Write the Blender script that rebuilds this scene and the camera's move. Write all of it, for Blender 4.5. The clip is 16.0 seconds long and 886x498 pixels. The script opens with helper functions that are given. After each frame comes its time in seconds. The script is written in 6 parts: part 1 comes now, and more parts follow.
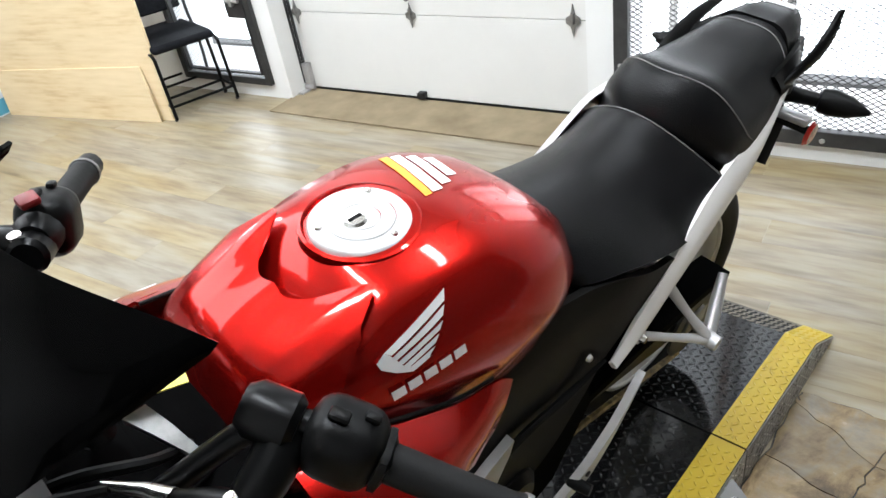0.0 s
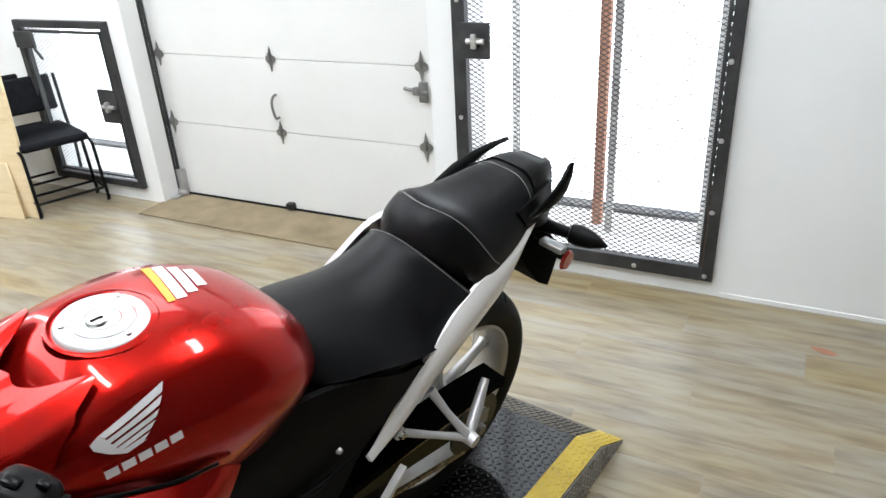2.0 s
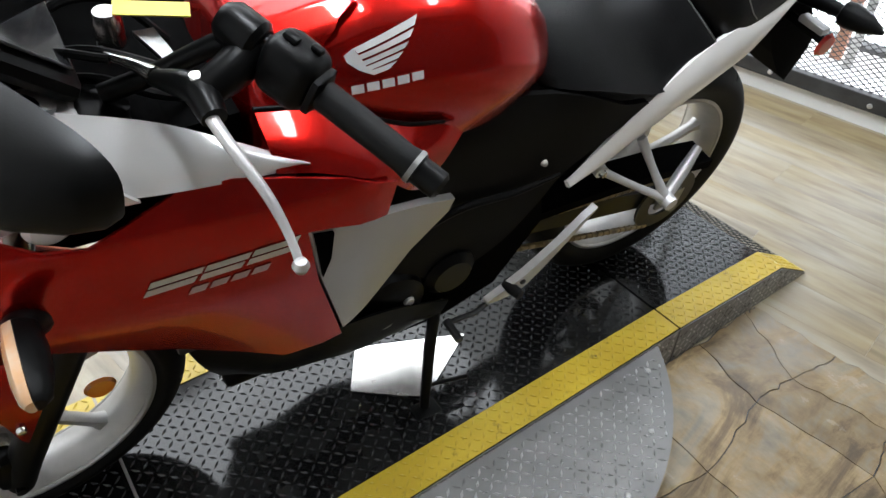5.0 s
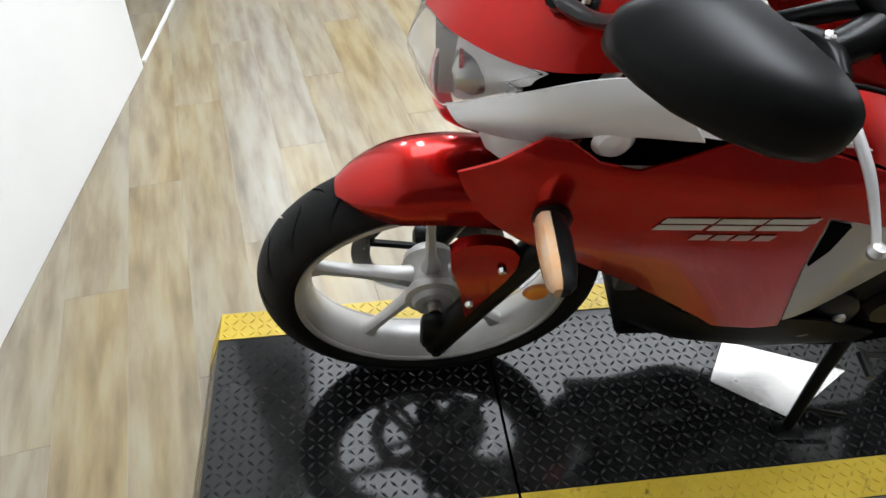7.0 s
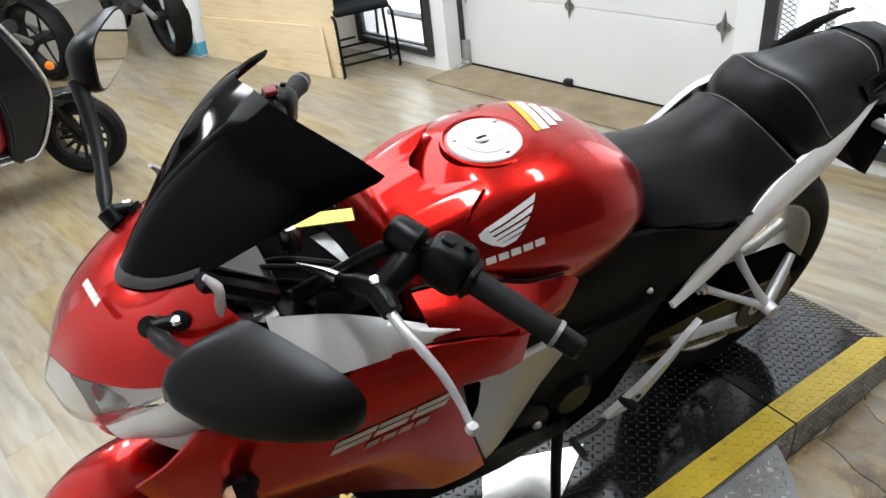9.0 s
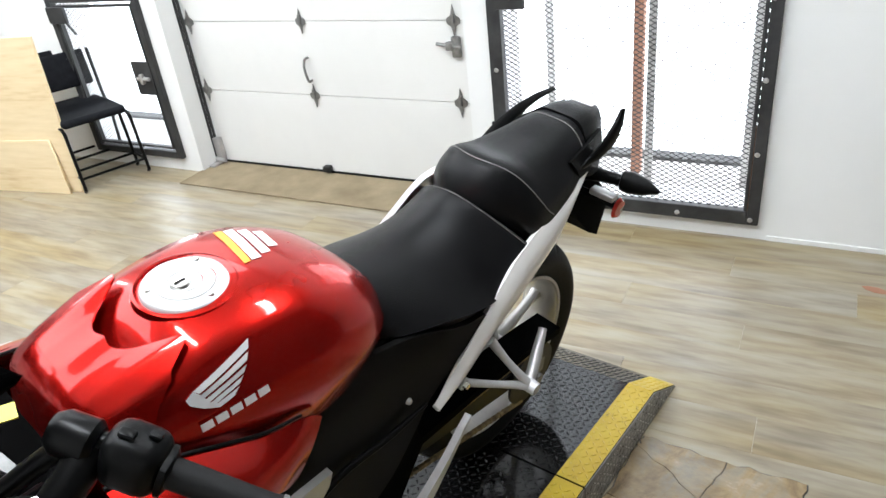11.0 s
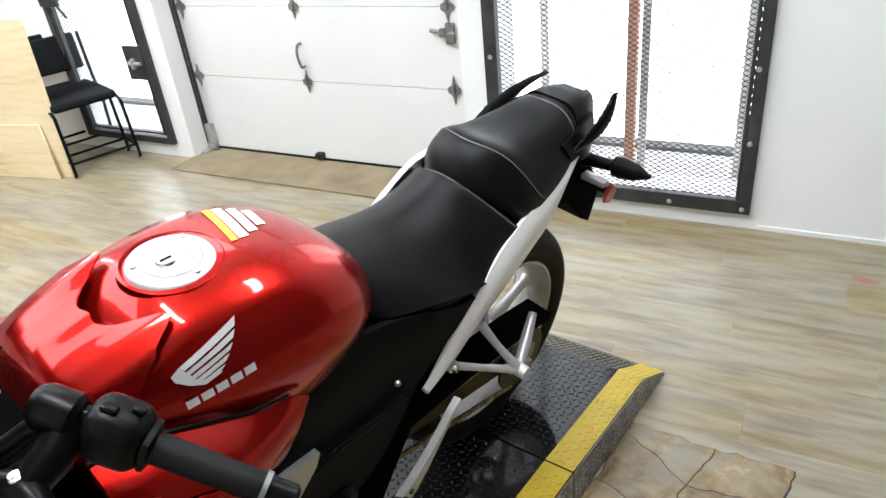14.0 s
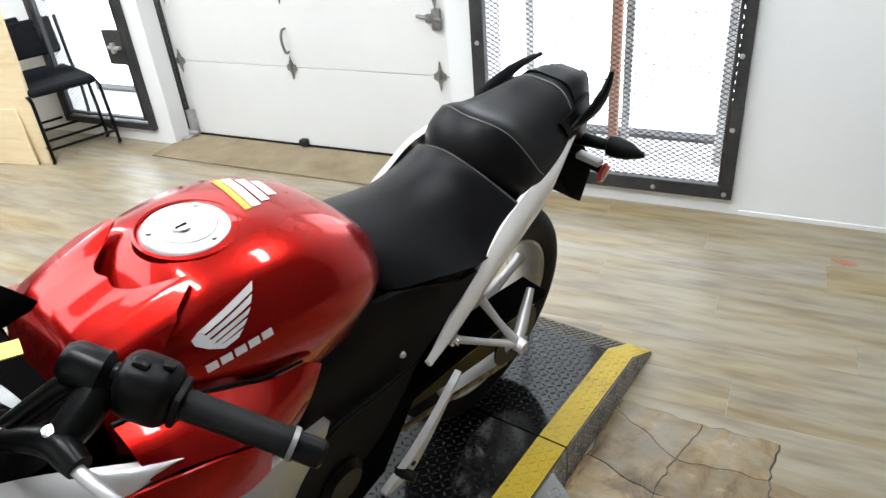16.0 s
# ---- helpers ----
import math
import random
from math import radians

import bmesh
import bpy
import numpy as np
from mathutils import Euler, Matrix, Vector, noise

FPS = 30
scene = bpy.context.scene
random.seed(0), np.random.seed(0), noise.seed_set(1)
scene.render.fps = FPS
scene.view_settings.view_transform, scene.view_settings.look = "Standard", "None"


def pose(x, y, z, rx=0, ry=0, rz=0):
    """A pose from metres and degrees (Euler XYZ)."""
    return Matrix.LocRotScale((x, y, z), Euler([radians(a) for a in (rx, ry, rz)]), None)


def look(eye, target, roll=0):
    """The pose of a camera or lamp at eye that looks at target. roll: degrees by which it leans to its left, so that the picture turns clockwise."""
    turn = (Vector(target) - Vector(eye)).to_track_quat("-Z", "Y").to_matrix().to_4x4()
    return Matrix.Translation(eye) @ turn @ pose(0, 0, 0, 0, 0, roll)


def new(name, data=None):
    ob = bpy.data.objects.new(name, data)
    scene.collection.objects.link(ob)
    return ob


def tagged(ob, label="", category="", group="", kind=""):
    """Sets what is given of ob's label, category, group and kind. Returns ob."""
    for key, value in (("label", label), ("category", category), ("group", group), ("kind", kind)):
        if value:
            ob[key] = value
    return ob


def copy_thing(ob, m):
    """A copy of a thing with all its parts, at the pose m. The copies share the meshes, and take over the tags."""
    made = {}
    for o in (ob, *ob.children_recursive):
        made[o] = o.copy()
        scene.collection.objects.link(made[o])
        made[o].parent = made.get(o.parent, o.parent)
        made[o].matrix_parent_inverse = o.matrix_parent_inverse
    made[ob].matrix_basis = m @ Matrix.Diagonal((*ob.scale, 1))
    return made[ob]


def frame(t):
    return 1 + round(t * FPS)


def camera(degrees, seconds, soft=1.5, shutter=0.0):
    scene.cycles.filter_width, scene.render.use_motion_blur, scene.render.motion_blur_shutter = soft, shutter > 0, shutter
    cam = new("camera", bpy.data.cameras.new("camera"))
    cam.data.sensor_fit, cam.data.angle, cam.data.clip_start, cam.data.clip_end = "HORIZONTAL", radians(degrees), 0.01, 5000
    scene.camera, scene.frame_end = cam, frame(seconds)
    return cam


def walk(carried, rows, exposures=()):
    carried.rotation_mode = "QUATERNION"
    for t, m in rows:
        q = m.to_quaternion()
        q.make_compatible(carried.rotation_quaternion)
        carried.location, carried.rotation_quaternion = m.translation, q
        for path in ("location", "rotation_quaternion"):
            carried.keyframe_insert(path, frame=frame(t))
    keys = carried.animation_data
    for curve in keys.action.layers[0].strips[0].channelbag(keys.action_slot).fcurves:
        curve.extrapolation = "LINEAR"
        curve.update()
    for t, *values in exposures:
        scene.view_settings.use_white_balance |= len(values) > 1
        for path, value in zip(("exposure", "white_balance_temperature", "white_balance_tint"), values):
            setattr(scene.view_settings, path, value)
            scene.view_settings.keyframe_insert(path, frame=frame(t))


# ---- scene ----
cam = camera(64.0, 16.0)
PATH = [
    (0, (0.25, -0.731, 1.496), (1.37, 0.497, 0.385), -10.1),
    (0.5, (0.237, -0.8, 1.482), (1.478, 0.37, 0.438), -9.4),
    (1, (0.135, -0.93, 1.519), (1.509, 0.139, 0.534), -5.6),
    (1.5, (0.196, -0.982, 1.552), (1.628, 0.074, 0.638), -6.1),
    (2, (0.29, -1.018, 1.564), (1.714, 0.079, 0.688), -3.2),
    (2.5, (0.309, -1.027, 1.545), (1.704, 0.082, 0.639), -2.2),
    (3, (0.295, -1.041, 1.511), (1.651, 0.038, 0.513), -1.4),
    (3.2, (0.292, -1.047, 1.492), (1.638, -0.004, 0.444), -0.5),
    (5.3, (0.113, -0.972, 1.371), (0.928, 0.284, 0.044), 2.9),
    (5.5, (0.078, -0.953, 1.36), (0.813, 0.324, 0.008), 3.3),
    (6, (0.006, -0.931, 1.353), (0.57, 0.421, -0.009), 2.7),
    (6.5, (-0.06, -0.921, 1.358), (0.354, 0.489, 0.001), 3.6),
    (7, (-0.122, -0.928, 1.368), (0.11, 0.514, 0.002), 2.6),
    (7.5, (-0.107, -0.924, 1.421), (0.203, 0.57, 0.128), -0.8),
    (8, (-0.072, -0.936, 1.514), (0.344, 0.625, 0.336), -5.8),
    (8.5, (-0.004, -0.968, 1.555), (0.648, 0.572, 0.458), -6.3),
    (9, (0.065, -1.002, 1.56), (0.907, 0.45, 0.471), -7.3),
    (9.5, (0.122, -1.018, 1.559), (1.114, 0.349, 0.488), -7.6),
    (10, (0.188, -1.016, 1.564), (1.361, 0.252, 0.556), -7.9),
    (10.2, (0.205, -1.007, 1.569), (1.43, 0.223, 0.575), -7.6),
    (12.5, (0.259, -0.977, 1.557), (1.618, 0.105, 0.567), -6.5),
    (13, (0.26, -0.981, 1.552), (1.611, 0.102, 0.549), -6.3),
    (13.5, (0.251, -0.986, 1.548), (1.578, 0.124, 0.545), -6.6),
    (14, (0.244, -0.991, 1.549), (1.57, 0.126, 0.552), -6.4),
    (14.5, (0.236, -0.995, 1.548), (1.545, 0.138, 0.547), -6.8),
    (15, (0.227, -0.991, 1.541), (1.514, 0.14, 0.51), -5.3),
    (15.5, (0.223, -0.992, 1.535), (1.544, 0.093, 0.498), -3.9),
    (16, (0.184, -0.967, 1.532), (1.542, 0.089, 0.512), -5.3),
]
walk(cam, [(t, look(eye, target, roll)) for t, eye, target, roll in PATH], exposures=[(0.0, 0.04, 6250, 10), (1.0, 0.0, 6250, 10), (2.2, -0.12, 6250, 10), (5.3, -0.05, 6250, 10), (7.0, -0.05, 6250, 10), (8.5, -0.2, 6250, 10), (10.0, -0.04, 6250, 10), (12.5, 0.06, 6250, 10), (16.0, 0.0, 6250, 10)])

# ---- light ----
world = bpy.data.worlds.new("world")
scene.world = world
world.use_nodes = True
wn = world.node_tree
sky = wn.nodes.new("ShaderNodeTexSky")
sky.sky_type, sky.sun_disc = "NISHITA", False
sky.sun_elevation, sky.sun_rotation = radians(35), radians(60)
wn.links.new(sky.outputs[0], wn.nodes["Background"].inputs[0])
wn.nodes["Background"].inputs[1].default_value = 0.12


def area_lamp(name, m, sx, sy, watts, colour=(1, 1, 1)):
    d = bpy.data.lights.new(name, "AREA")
    d.shape, d.size, d.size_y, d.energy, d.color = "RECTANGLE", sx, sy, watts, colour
    ob = new(name, d)
    ob.matrix_world = m
    return ob


CEIL = 3.2
TUBES = [(1.1, 3.4), (-0.3, 3.1), (1.0, 5.2), (-0.9, 4.4), (0.5, -0.1), (1.9, -0.7)]
for tx, ty in TUBES:
    area_lamp("tube_light", pose(tx, ty, CEIL - 0.12), 0.18, 1.2, 66 if ty < 0.5 and tx < 1 else 39 if ty < 0.5 else 40, (0.92, 0.965, 1.0))


# ---- materials ----
def mat(name, base, rough=0.5, metal=0.0, coat=0.0, spec=0.5):
    m = bpy.data.materials.new(name)
    m.use_nodes = True
    b = m.node_tree.nodes["Principled BSDF"]
    b.inputs["Base Color"].default_value = (*base, 1)
    b.inputs["Roughness"].default_value = rough
    b.inputs["Metallic"].default_value = metal
    b.inputs["Coat Weight"].default_value = coat
    b.inputs["Coat Roughness"].default_value = 0.04
    b.inputs["Specular IOR Level"].default_value = spec
    return m


def nodes_of(m):
    return m.node_tree.nodes, m.node_tree.links, m.node_tree.nodes["Principled BSDF"]


def noise_tex(m, scale, detail=4.0, rough=0.6, stretch=(1, 1, 1), coords="Object"):
    n, l, b = nodes_of(m)
    tc, mp, t = n.new("ShaderNodeTexCoord"), n.new("ShaderNodeMapping"), n.new("ShaderNodeTexNoise")
    mp.inputs["Scale"].default_value = stretch
    t.inputs["Scale"].default_value, t.inputs["Detail"].default_value, t.inputs["Roughness"].default_value = scale, detail, rough
    l.new(tc.outputs[coords], mp.inputs[0])
    l.new(mp.outputs[0], t.inputs["Vector"])
    return t


def ramp(m, src, stops):
    n, l, b = nodes_of(m)
    r = n.new("ShaderNodeValToRGB")
    while len(r.color_ramp.elements) < len(stops):
        r.color_ramp.elements.new(0.5)
    for e, (p, c) in zip(r.color_ramp.elements, stops):
        e.position, e.color = p, (*c, 1)
    l.new(src, r.inputs[0])
    return r


def bump(m, src, strength=0.3, dist=0.002):
    n, l, b = nodes_of(m)
    bp = n.new("ShaderNodeBump")
    bp.inputs["Strength"].default_value, bp.inputs["Distance"].default_value = strength, dist
    l.new(src, bp.inputs["Height"])
    l.new(bp.outputs[0], b.inputs["Normal"])


def mottled(name, a, b_, scale, rough=0.5, metal=0.0, coat=0.0, bumps=0.0, rough_var=0.15, stretch=(1, 1, 1), fine=0.0, spec=0.5):
    """A surface of two close tones, with uneven gloss and, if asked, relief."""
    m = mat(name, a, rough, metal, coat, spec)
    n, l, b = nodes_of(m)
    t = noise_tex(m, scale, stretch=stretch)
    r = ramp(m, t.outputs["Fac"], [(0.3, a), (0.7, b_)])
    l.new(r.outputs[0], b.inputs["Base Color"])
    mr = n.new("ShaderNodeMapRange")
    mr.inputs["To Min"].default_value, mr.inputs["To Max"].default_value = max(0.02, rough - rough_var), min(1, rough + rough_var)
    l.new(t.outputs["Fac"], mr.inputs["Value"])
    l.new(mr.outputs[0], b.inputs["Roughness"])
    if bumps:
        f = noise_tex(m, fine or scale * 12, 2.0)
        bump(m, f.outputs["Fac"], bumps, 0.001)
    return m


RED = mottled("candy_red_paint", (0.37, 0.0052, 0.0032), (0.43, 0.0078, 0.0046), 3, 0.26, 0.86, 0.50, rough_var=0.05, spec=0.10)
WHITE_PANEL = mottled("pearl_white_paint", (0.78, 0.76, 0.73), (0.82, 0.80, 0.78), 3, 0.3, 0.0, 0.7, rough_var=0.05)
SILVER_PANEL = mottled("silver_paint", (0.72, 0.71, 0.70), (0.78, 0.77, 0.76), 4, 0.30, 0.18, 0.6, rough_var=0.05)
SEAT = mottled("seat_vinyl", (0.0035, 0.0035, 0.0038), (0.0075, 0.0075, 0.0078), 9, 0.36, 0, 0, 0.55, 0.06, fine=420, spec=0.13)
BLACK_PLASTIC = mottled("black_plastic", (0.002, 0.002, 0.002), (0.005, 0.005, 0.005), 10, 0.38, 0, 0, 0.2, 0.1, fine=700, spec=0.10)
BLACK_SATIN = mottled("satin_black", (0.002, 0.002, 0.002), (0.004, 0.004, 0.004), 6, 0.32, 0, 0, 0.05, 0.06, fine=600, spec=0.12)
COVER_BLACK = mottled("grained_cover_plastic", (0.004, 0.004, 0.0039), (0.008, 0.008, 0.0078), 9, 0.42, 0, 0, 0.35, 0.1, fine=500, spec=0.04)
BLACK_GLOSS = mat("tinted_screen", (0.001, 0.001, 0.001), 0.08, 0, 0.0, 0.05)
INNER_BLACK = mottled("deep_black_plastic", (0.0008, 0.0008, 0.0008), (0.002, 0.002, 0.002), 12, 0.8, 0, 0, 0.1, 0.1, spec=0.02)
MIRROR_SHELL = mottled("mirror_shell_black", (0.003, 0.003, 0.003), (0.006, 0.006, 0.006), 8, 0.34, 0, 0, 0.06, 0.07, fine=500, spec=0.11)
SEAM = mat("seat_thread", (0.15, 0.145, 0.14), 0.6)
RUBBER = mottled("tyre_rubber", (0.003, 0.003, 0.003), (0.009, 0.0088, 0.0085), 14, 0.6, 0, 0, 0.3, 0.1, fine=180, spec=0.15)
# same silver paint, darkened to give the vent panels their weaker light
SHADED_SILVER = mottled("shaded_silver_paint", (0.36, 0.355, 0.345), (0.42, 0.415, 0.40), 4, 0.36, 0.40, 0.4, rough_var=0.05)
ALLOY = mottled("painted_alloy", (0.38, 0.37, 0.36), (0.52, 0.51, 0.50), 9, 0.42, 0.6, 0, 0.05, 0.1)
CAP_METAL = mottled("brushed_cap_metal", (0.47, 0.465, 0.46), (0.57, 0.565, 0.56), 30, 0.42, 0.35, 0, 0.05, 0.08)
CHROME = mottled("bright_metal", (0.60, 0.59, 0.57), (0.70, 0.69, 0.67), 20, 0.25, 1.0, rough_var=0.08)
DARK_METAL = mottled("dark_engine_metal", (0.004, 0.004, 0.004), (0.012, 0.012, 0.012), 12, 0.5, 0.1, 0, 0.1)
STEEL_BLACK = mottled("black_frame_steel", (0.015, 0.0155, 0.017), (0.045, 0.045, 0.045), 9, 0.5, 0.1, 0, 0.15)
WHEEL = mottled("dull_silver_wheel", (0.40, 0.395, 0.385), (0.54, 0.53, 0.515), 9, 0.38, 0.35, 0, 0.05, 0.1)
GALV = mottled("galvanised_steel", (0.16, 0.16, 0.155), (0.30, 0.295, 0.285), 40, 0.45, 0.7, rough_var=0.12)
GOLD = mottled("chain_gold", (0.30, 0.22, 0.10), (0.10, 0.075, 0.045), 60, 0.45, 0.6)
AMBER = mat("amber_lens", (0.75, 0.22, 0.02), 0.15, 0, 0.6)
PALE_LENS = mottled("pale_signal_lens", (0.50, 0.38, 0.27), (0.58, 0.28, 0.09), 18, 0.2, 0, 0.6)
RED_LENS = mat("red_lens", (0.5, 0.02, 0.015), 0.15, 0, 0.8)
STICKER_WHITE = mottled("decal_silver", (0.66, 0.65, 0.64), (0.74, 0.73, 0.72), 30, 0.4, 0.2)
MARK_SILVER = mottled("mark_silver", (0.46, 0.45, 0.44), (0.56, 0.55, 0.54), 30, 0.36, 0.5)
DECAL_DULL = mat("decal_dull", (0.42, 0.30, 0.29), 0.45, 0.1)
STICKER_ORANGE = mat("decal_orange", (0.85, 0.30, 0.03), 0.4)
YELLOW_TAG = mat("yellow_tag", (0.75, 0.65, 0.08), 0.5)
WALL = mottled("white_wall_paint", (0.71, 0.71, 0.70), (0.77, 0.77, 0.76), 1.2, 0.6, 0, 0, 0.12, 0.1, fine=90)
DOOR_PAINT = mottled("garage_door_paint", (0.66, 0.655, 0.635), (0.72, 0.715, 0.695), 1.5, 0.42, 0, 0, 0.06, 0.08, fine=60)
PLY = mat("plywood", (0.62, 0.44, 0.24), 0.6)
t_ = noise_tex(PLY, 1.6, 4, 0.55, (1, 1.2, 3.5))
w_ = noise_tex(PLY, 6, 3, 0.5, (1, 0.6, 6))
mx = PLY.node_tree.nodes.new("ShaderNodeMath")
mx.operation = "MULTIPLY"
PLY.node_tree.links.new(t_.outputs["Fac"], mx.inputs[0])
PLY.node_tree.links.new(w_.outputs["Fac"], mx.inputs[1])
r_ = ramp(PLY, mx.outputs[0], [(0.12, (0.76, 0.62, 0.40)), (0.28, (0.70, 0.555, 0.335)), (0.44, (0.58, 0.42, 0.225))])
PLY.node_tree.links.new(r_.outputs[0], PLY.node_tree.nodes["Principled BSDF"].inputs["Base Color"])
BROWN_BEIGE = mottled("rough_brown_beige", (0.165, 0.125, 0.072), (0.25, 0.20, 0.125), 5, 0.95, 0, 0, 0.8, 0.03, fine=160)
CONCRETE = mottled("pale_concrete", (0.45, 0.44, 0.42), (0.58, 0.57, 0.55), 3, 0.8, 0, 0, 0.3)
RUST = mottled("rusty_steel", (0.10, 0.045, 0.020), (0.035, 0.024, 0.018), 26, 0.8, 0, 0, 0.4, fine=160)
LEDGE = mottled("weathered_grey_concrete", (0.075, 0.075, 0.078), (0.14, 0.14, 0.14), 6, 0.85, 0, 0, 0.4, fine=70)
DISPLAY = mat("instrument_glass", (0.03, 0.03, 0.032), 0.1)
CHAIR_FABRIC = mottled("black_fabric", (0.006, 0.0065, 0.008), (0.012, 0.0125, 0.015), 30, 0.85, 0, 0, 0.5, 0.05, fine=500, spec=0.08)
CARD = mottled("printed_card", (0.72, 0.74, 0.75), (0.66, 0.69, 0.71), 3, 0.6)
CARD_BLUE = mat("card_blue", (0.10, 0.36, 0.50), 0.6)
CABLE = mat("yellow_cable", (0.62, 0.66, 0.08), 0.5)
SCOOT_BLACK = mottled("scooter_black", (0.004, 0.004, 0.005), (0.008, 0.008, 0.009), 4, 0.2, 0, 0.2, rough_var=0.04, spec=0.3)
DARK_RED = mat("dark_red_plastic", (0.16, 0.006, 0.008), 0.5)
SCOOT_RED = mottled("scooter_red", (0.22, 0.007, 0.009), (0.28, 0.012, 0.012), 5, 0.4, 0, 0.3)
BLUE_PAINT = mottled("blue_paint", (0.02, 0.05, 0.30), (0.03, 0.07, 0.38), 5, 0.3, 0.2, 0.6)
POST_WOOD = mottled("brown_post", (0.30, 0.14, 0.085), (0.38, 0.19, 0.125), 6, 0.7, 0, 0, 0.2, stretch=(1, 1, 0.2))

GLASS = mat("clear_lens", (0.9, 0.9, 0.9), 0.04)
GLASS.node_tree.nodes["Principled BSDF"].inputs["Transmission Weight"].default_value = 0.95
GLASS.node_tree.nodes["Principled BSDF"].inputs["IOR"].default_value = 1.2
MIRROR = mat("mirror_glass", (0.8, 0.8, 0.8), 0.02, 1.0)


def glow(name, colour, strength):
    m = bpy.data.materials.new(name)
    m.use_nodes = True
    b = m.node_tree.nodes["Principled BSDF"]
    b.inputs["Base Color"].default_value = (*colour, 1)
    b.inputs["Emission Color"].default_value = (*colour, 1)
    b.inputs["Emission Strength"].default_value = strength
    return m


DAYLIGHT = glow("overcast_outdoors", (0.93, 0.97, 1.0), 3.6)
# emission of the added overhead panel, which stands for no real fitting
PANEL_GLOW = glow("added_panel_glow", (0.95, 0.98, 1.0), 6.2)
# dark tone of the added near wall, chosen to absorb bounced light
UNSEEN_WALL_DARK = mottled("light_absorbing_dark", (0.05, 0.045, 0.04), (0.08, 0.07, 0.06), 1.5, 0.7, 0, 0, 0.12, 0.1, fine=90)
TUBE_GLOW = glow("fluorescent_diffuser", (1.0, 0.97, 0.92), 6.0)


def plank_material():
    m = mat("vinyl_plank", (0.4, 0.33, 0.24), 0.38)
    n, l, b = nodes_of(m)
    info = n.new("ShaderNodeObjectInfo")
    tc, mp = n.new("ShaderNodeTexCoord"), n.new("ShaderNodeMapping")
    off = n.new("ShaderNodeVectorMath")
    off.operation = "SCALE"
    off.inputs["Scale"].default_value = 40.0
    cmb = n.new("ShaderNodeCombineXYZ")
    for k in range(3):
        l.new(info.outputs["Random"], cmb.inputs[k])
    l.new(cmb.outputs[0], off.inputs[0])
    add = n.new("ShaderNodeVectorMath")
    l.new(tc.outputs["Object"], add.inputs[0])
    l.new(off.outputs[0], add.inputs[1])
    l.new(add.outputs[0], mp.inputs[0])
    mp.inputs["Scale"].default_value = (16, 2.5, 1)
    g = n.new("ShaderNodeTexNoise")
    g.inputs["Scale"].default_value, g.inputs["Detail"].default_value, g.inputs["Roughness"].default_value = 1.5, 4, 0.52
    l.new(mp.outputs[0], g.inputs["Vector"])
    r = ramp(m, g.outputs["Fac"], [(0.25, (0.150, 0.120, 0.082)), (0.43, (0.218, 0.180, 0.125)), (0.57, (0.268, 0.230, 0.163)), (0.75, (0.300, 0.272, 0.212))])
    hv = n.new("ShaderNodeHueSaturation")
    mr = n.new("ShaderNodeMapRange")
    mr.inputs["To Min"].default_value, mr.inputs["To Max"].default_value = 0.94, 1.06
    l.new(info.outputs["Random"], mr.inputs["Value"])
    l.new(mr.outputs[0], hv.inputs["Value"])
    l.new(r.outputs[0], hv.inputs["Color"])
    big = n.new("ShaderNodeTexNoise")
    big.inputs["Scale"].default_value, big.inputs["Detail"].default_value = 0.25, 3.0
    l.new(mp.outputs[0], big.inputs["Vector"])
    sat = n.new("ShaderNodeMapRange")
    sat.inputs["From Min"].default_value, sat.inputs["From Max"].default_value = 0.35, 0.65
    sat.inputs["To Min"].default_value, sat.inputs["To Max"].default_value = 0.75, 1.5
    l.new(big.outputs["Fac"], sat.inputs["Value"])
    l.new(sat.outputs[0], hv.inputs["Saturation"])
    l.new(hv.outputs[0], b.inputs["Base Color"])
    mr2 = n.new("ShaderNodeMapRange")
    mr2.inputs["To Min"].default_value, mr2.inputs["To Max"].default_value = 0.25, 0.42
    l.new(g.outputs["Fac"], mr2.inputs["Value"])
    l.new(mr2.outputs[0], b.inputs["Roughness"])
    bump(m, g.outputs["Fac"], 0.08, 0.001)
    return m


PLANK = plank_material()
PLATE_BLACK = mottled("black_tread_plate", (0.004, 0.004, 0.0045), (0.014, 0.014, 0.0135), 5, 0.09, 0.0, 0, 0.04, 0.06, fine=45, spec=0.36)
PLATE_TREAD = mottled("worn_black_tread", (0.010, 0.010, 0.011), (0.030, 0.030, 0.030), 30, 0.20, 0.0, 0, 0.0, 0.08, spec=0.36)
PLATE_GREY = mottled("bare_tread_plate", (0.15, 0.147, 0.143), (0.25, 0.245, 0.24), 5, 0.40, 0.55, 0, 0.1, 0.1, fine=80)
TREAD_BRIGHT = mottled("worn_bright_tread", (0.42, 0.42, 0.41), (0.58, 0.575, 0.565), 20, 0.28, 0.6, 0, 0.05, 0.1)
YELLOW = mottled("yellow_floor_paint", (0.40, 0.27, 0.010), (0.52, 0.375, 0.02), 6, 0.42, 0, 0, 0.2, 0.1, fine=120)
w_n = noise_tex(YELLOW, 26, 6, 0.75)
w_r = ramp(YELLOW, w_n.outputs["Fac"], [(0.30, (0.05, 0.04, 0.02)), (0.40, (1, 1, 1))])
w_m = YELLOW.node_tree.nodes.new("ShaderNodeMix")
w_m.data_type, w_m.blend_type = "RGBA", "MULTIPLY"
w_m.inputs["Factor"].default_value = 0.85
y_b = YELLOW.node_tree.nodes["Principled BSDF"]
YELLOW.node_tree.links.new(y_b.inputs["Base Color"].links[0].from_socket, w_m.inputs["A"])
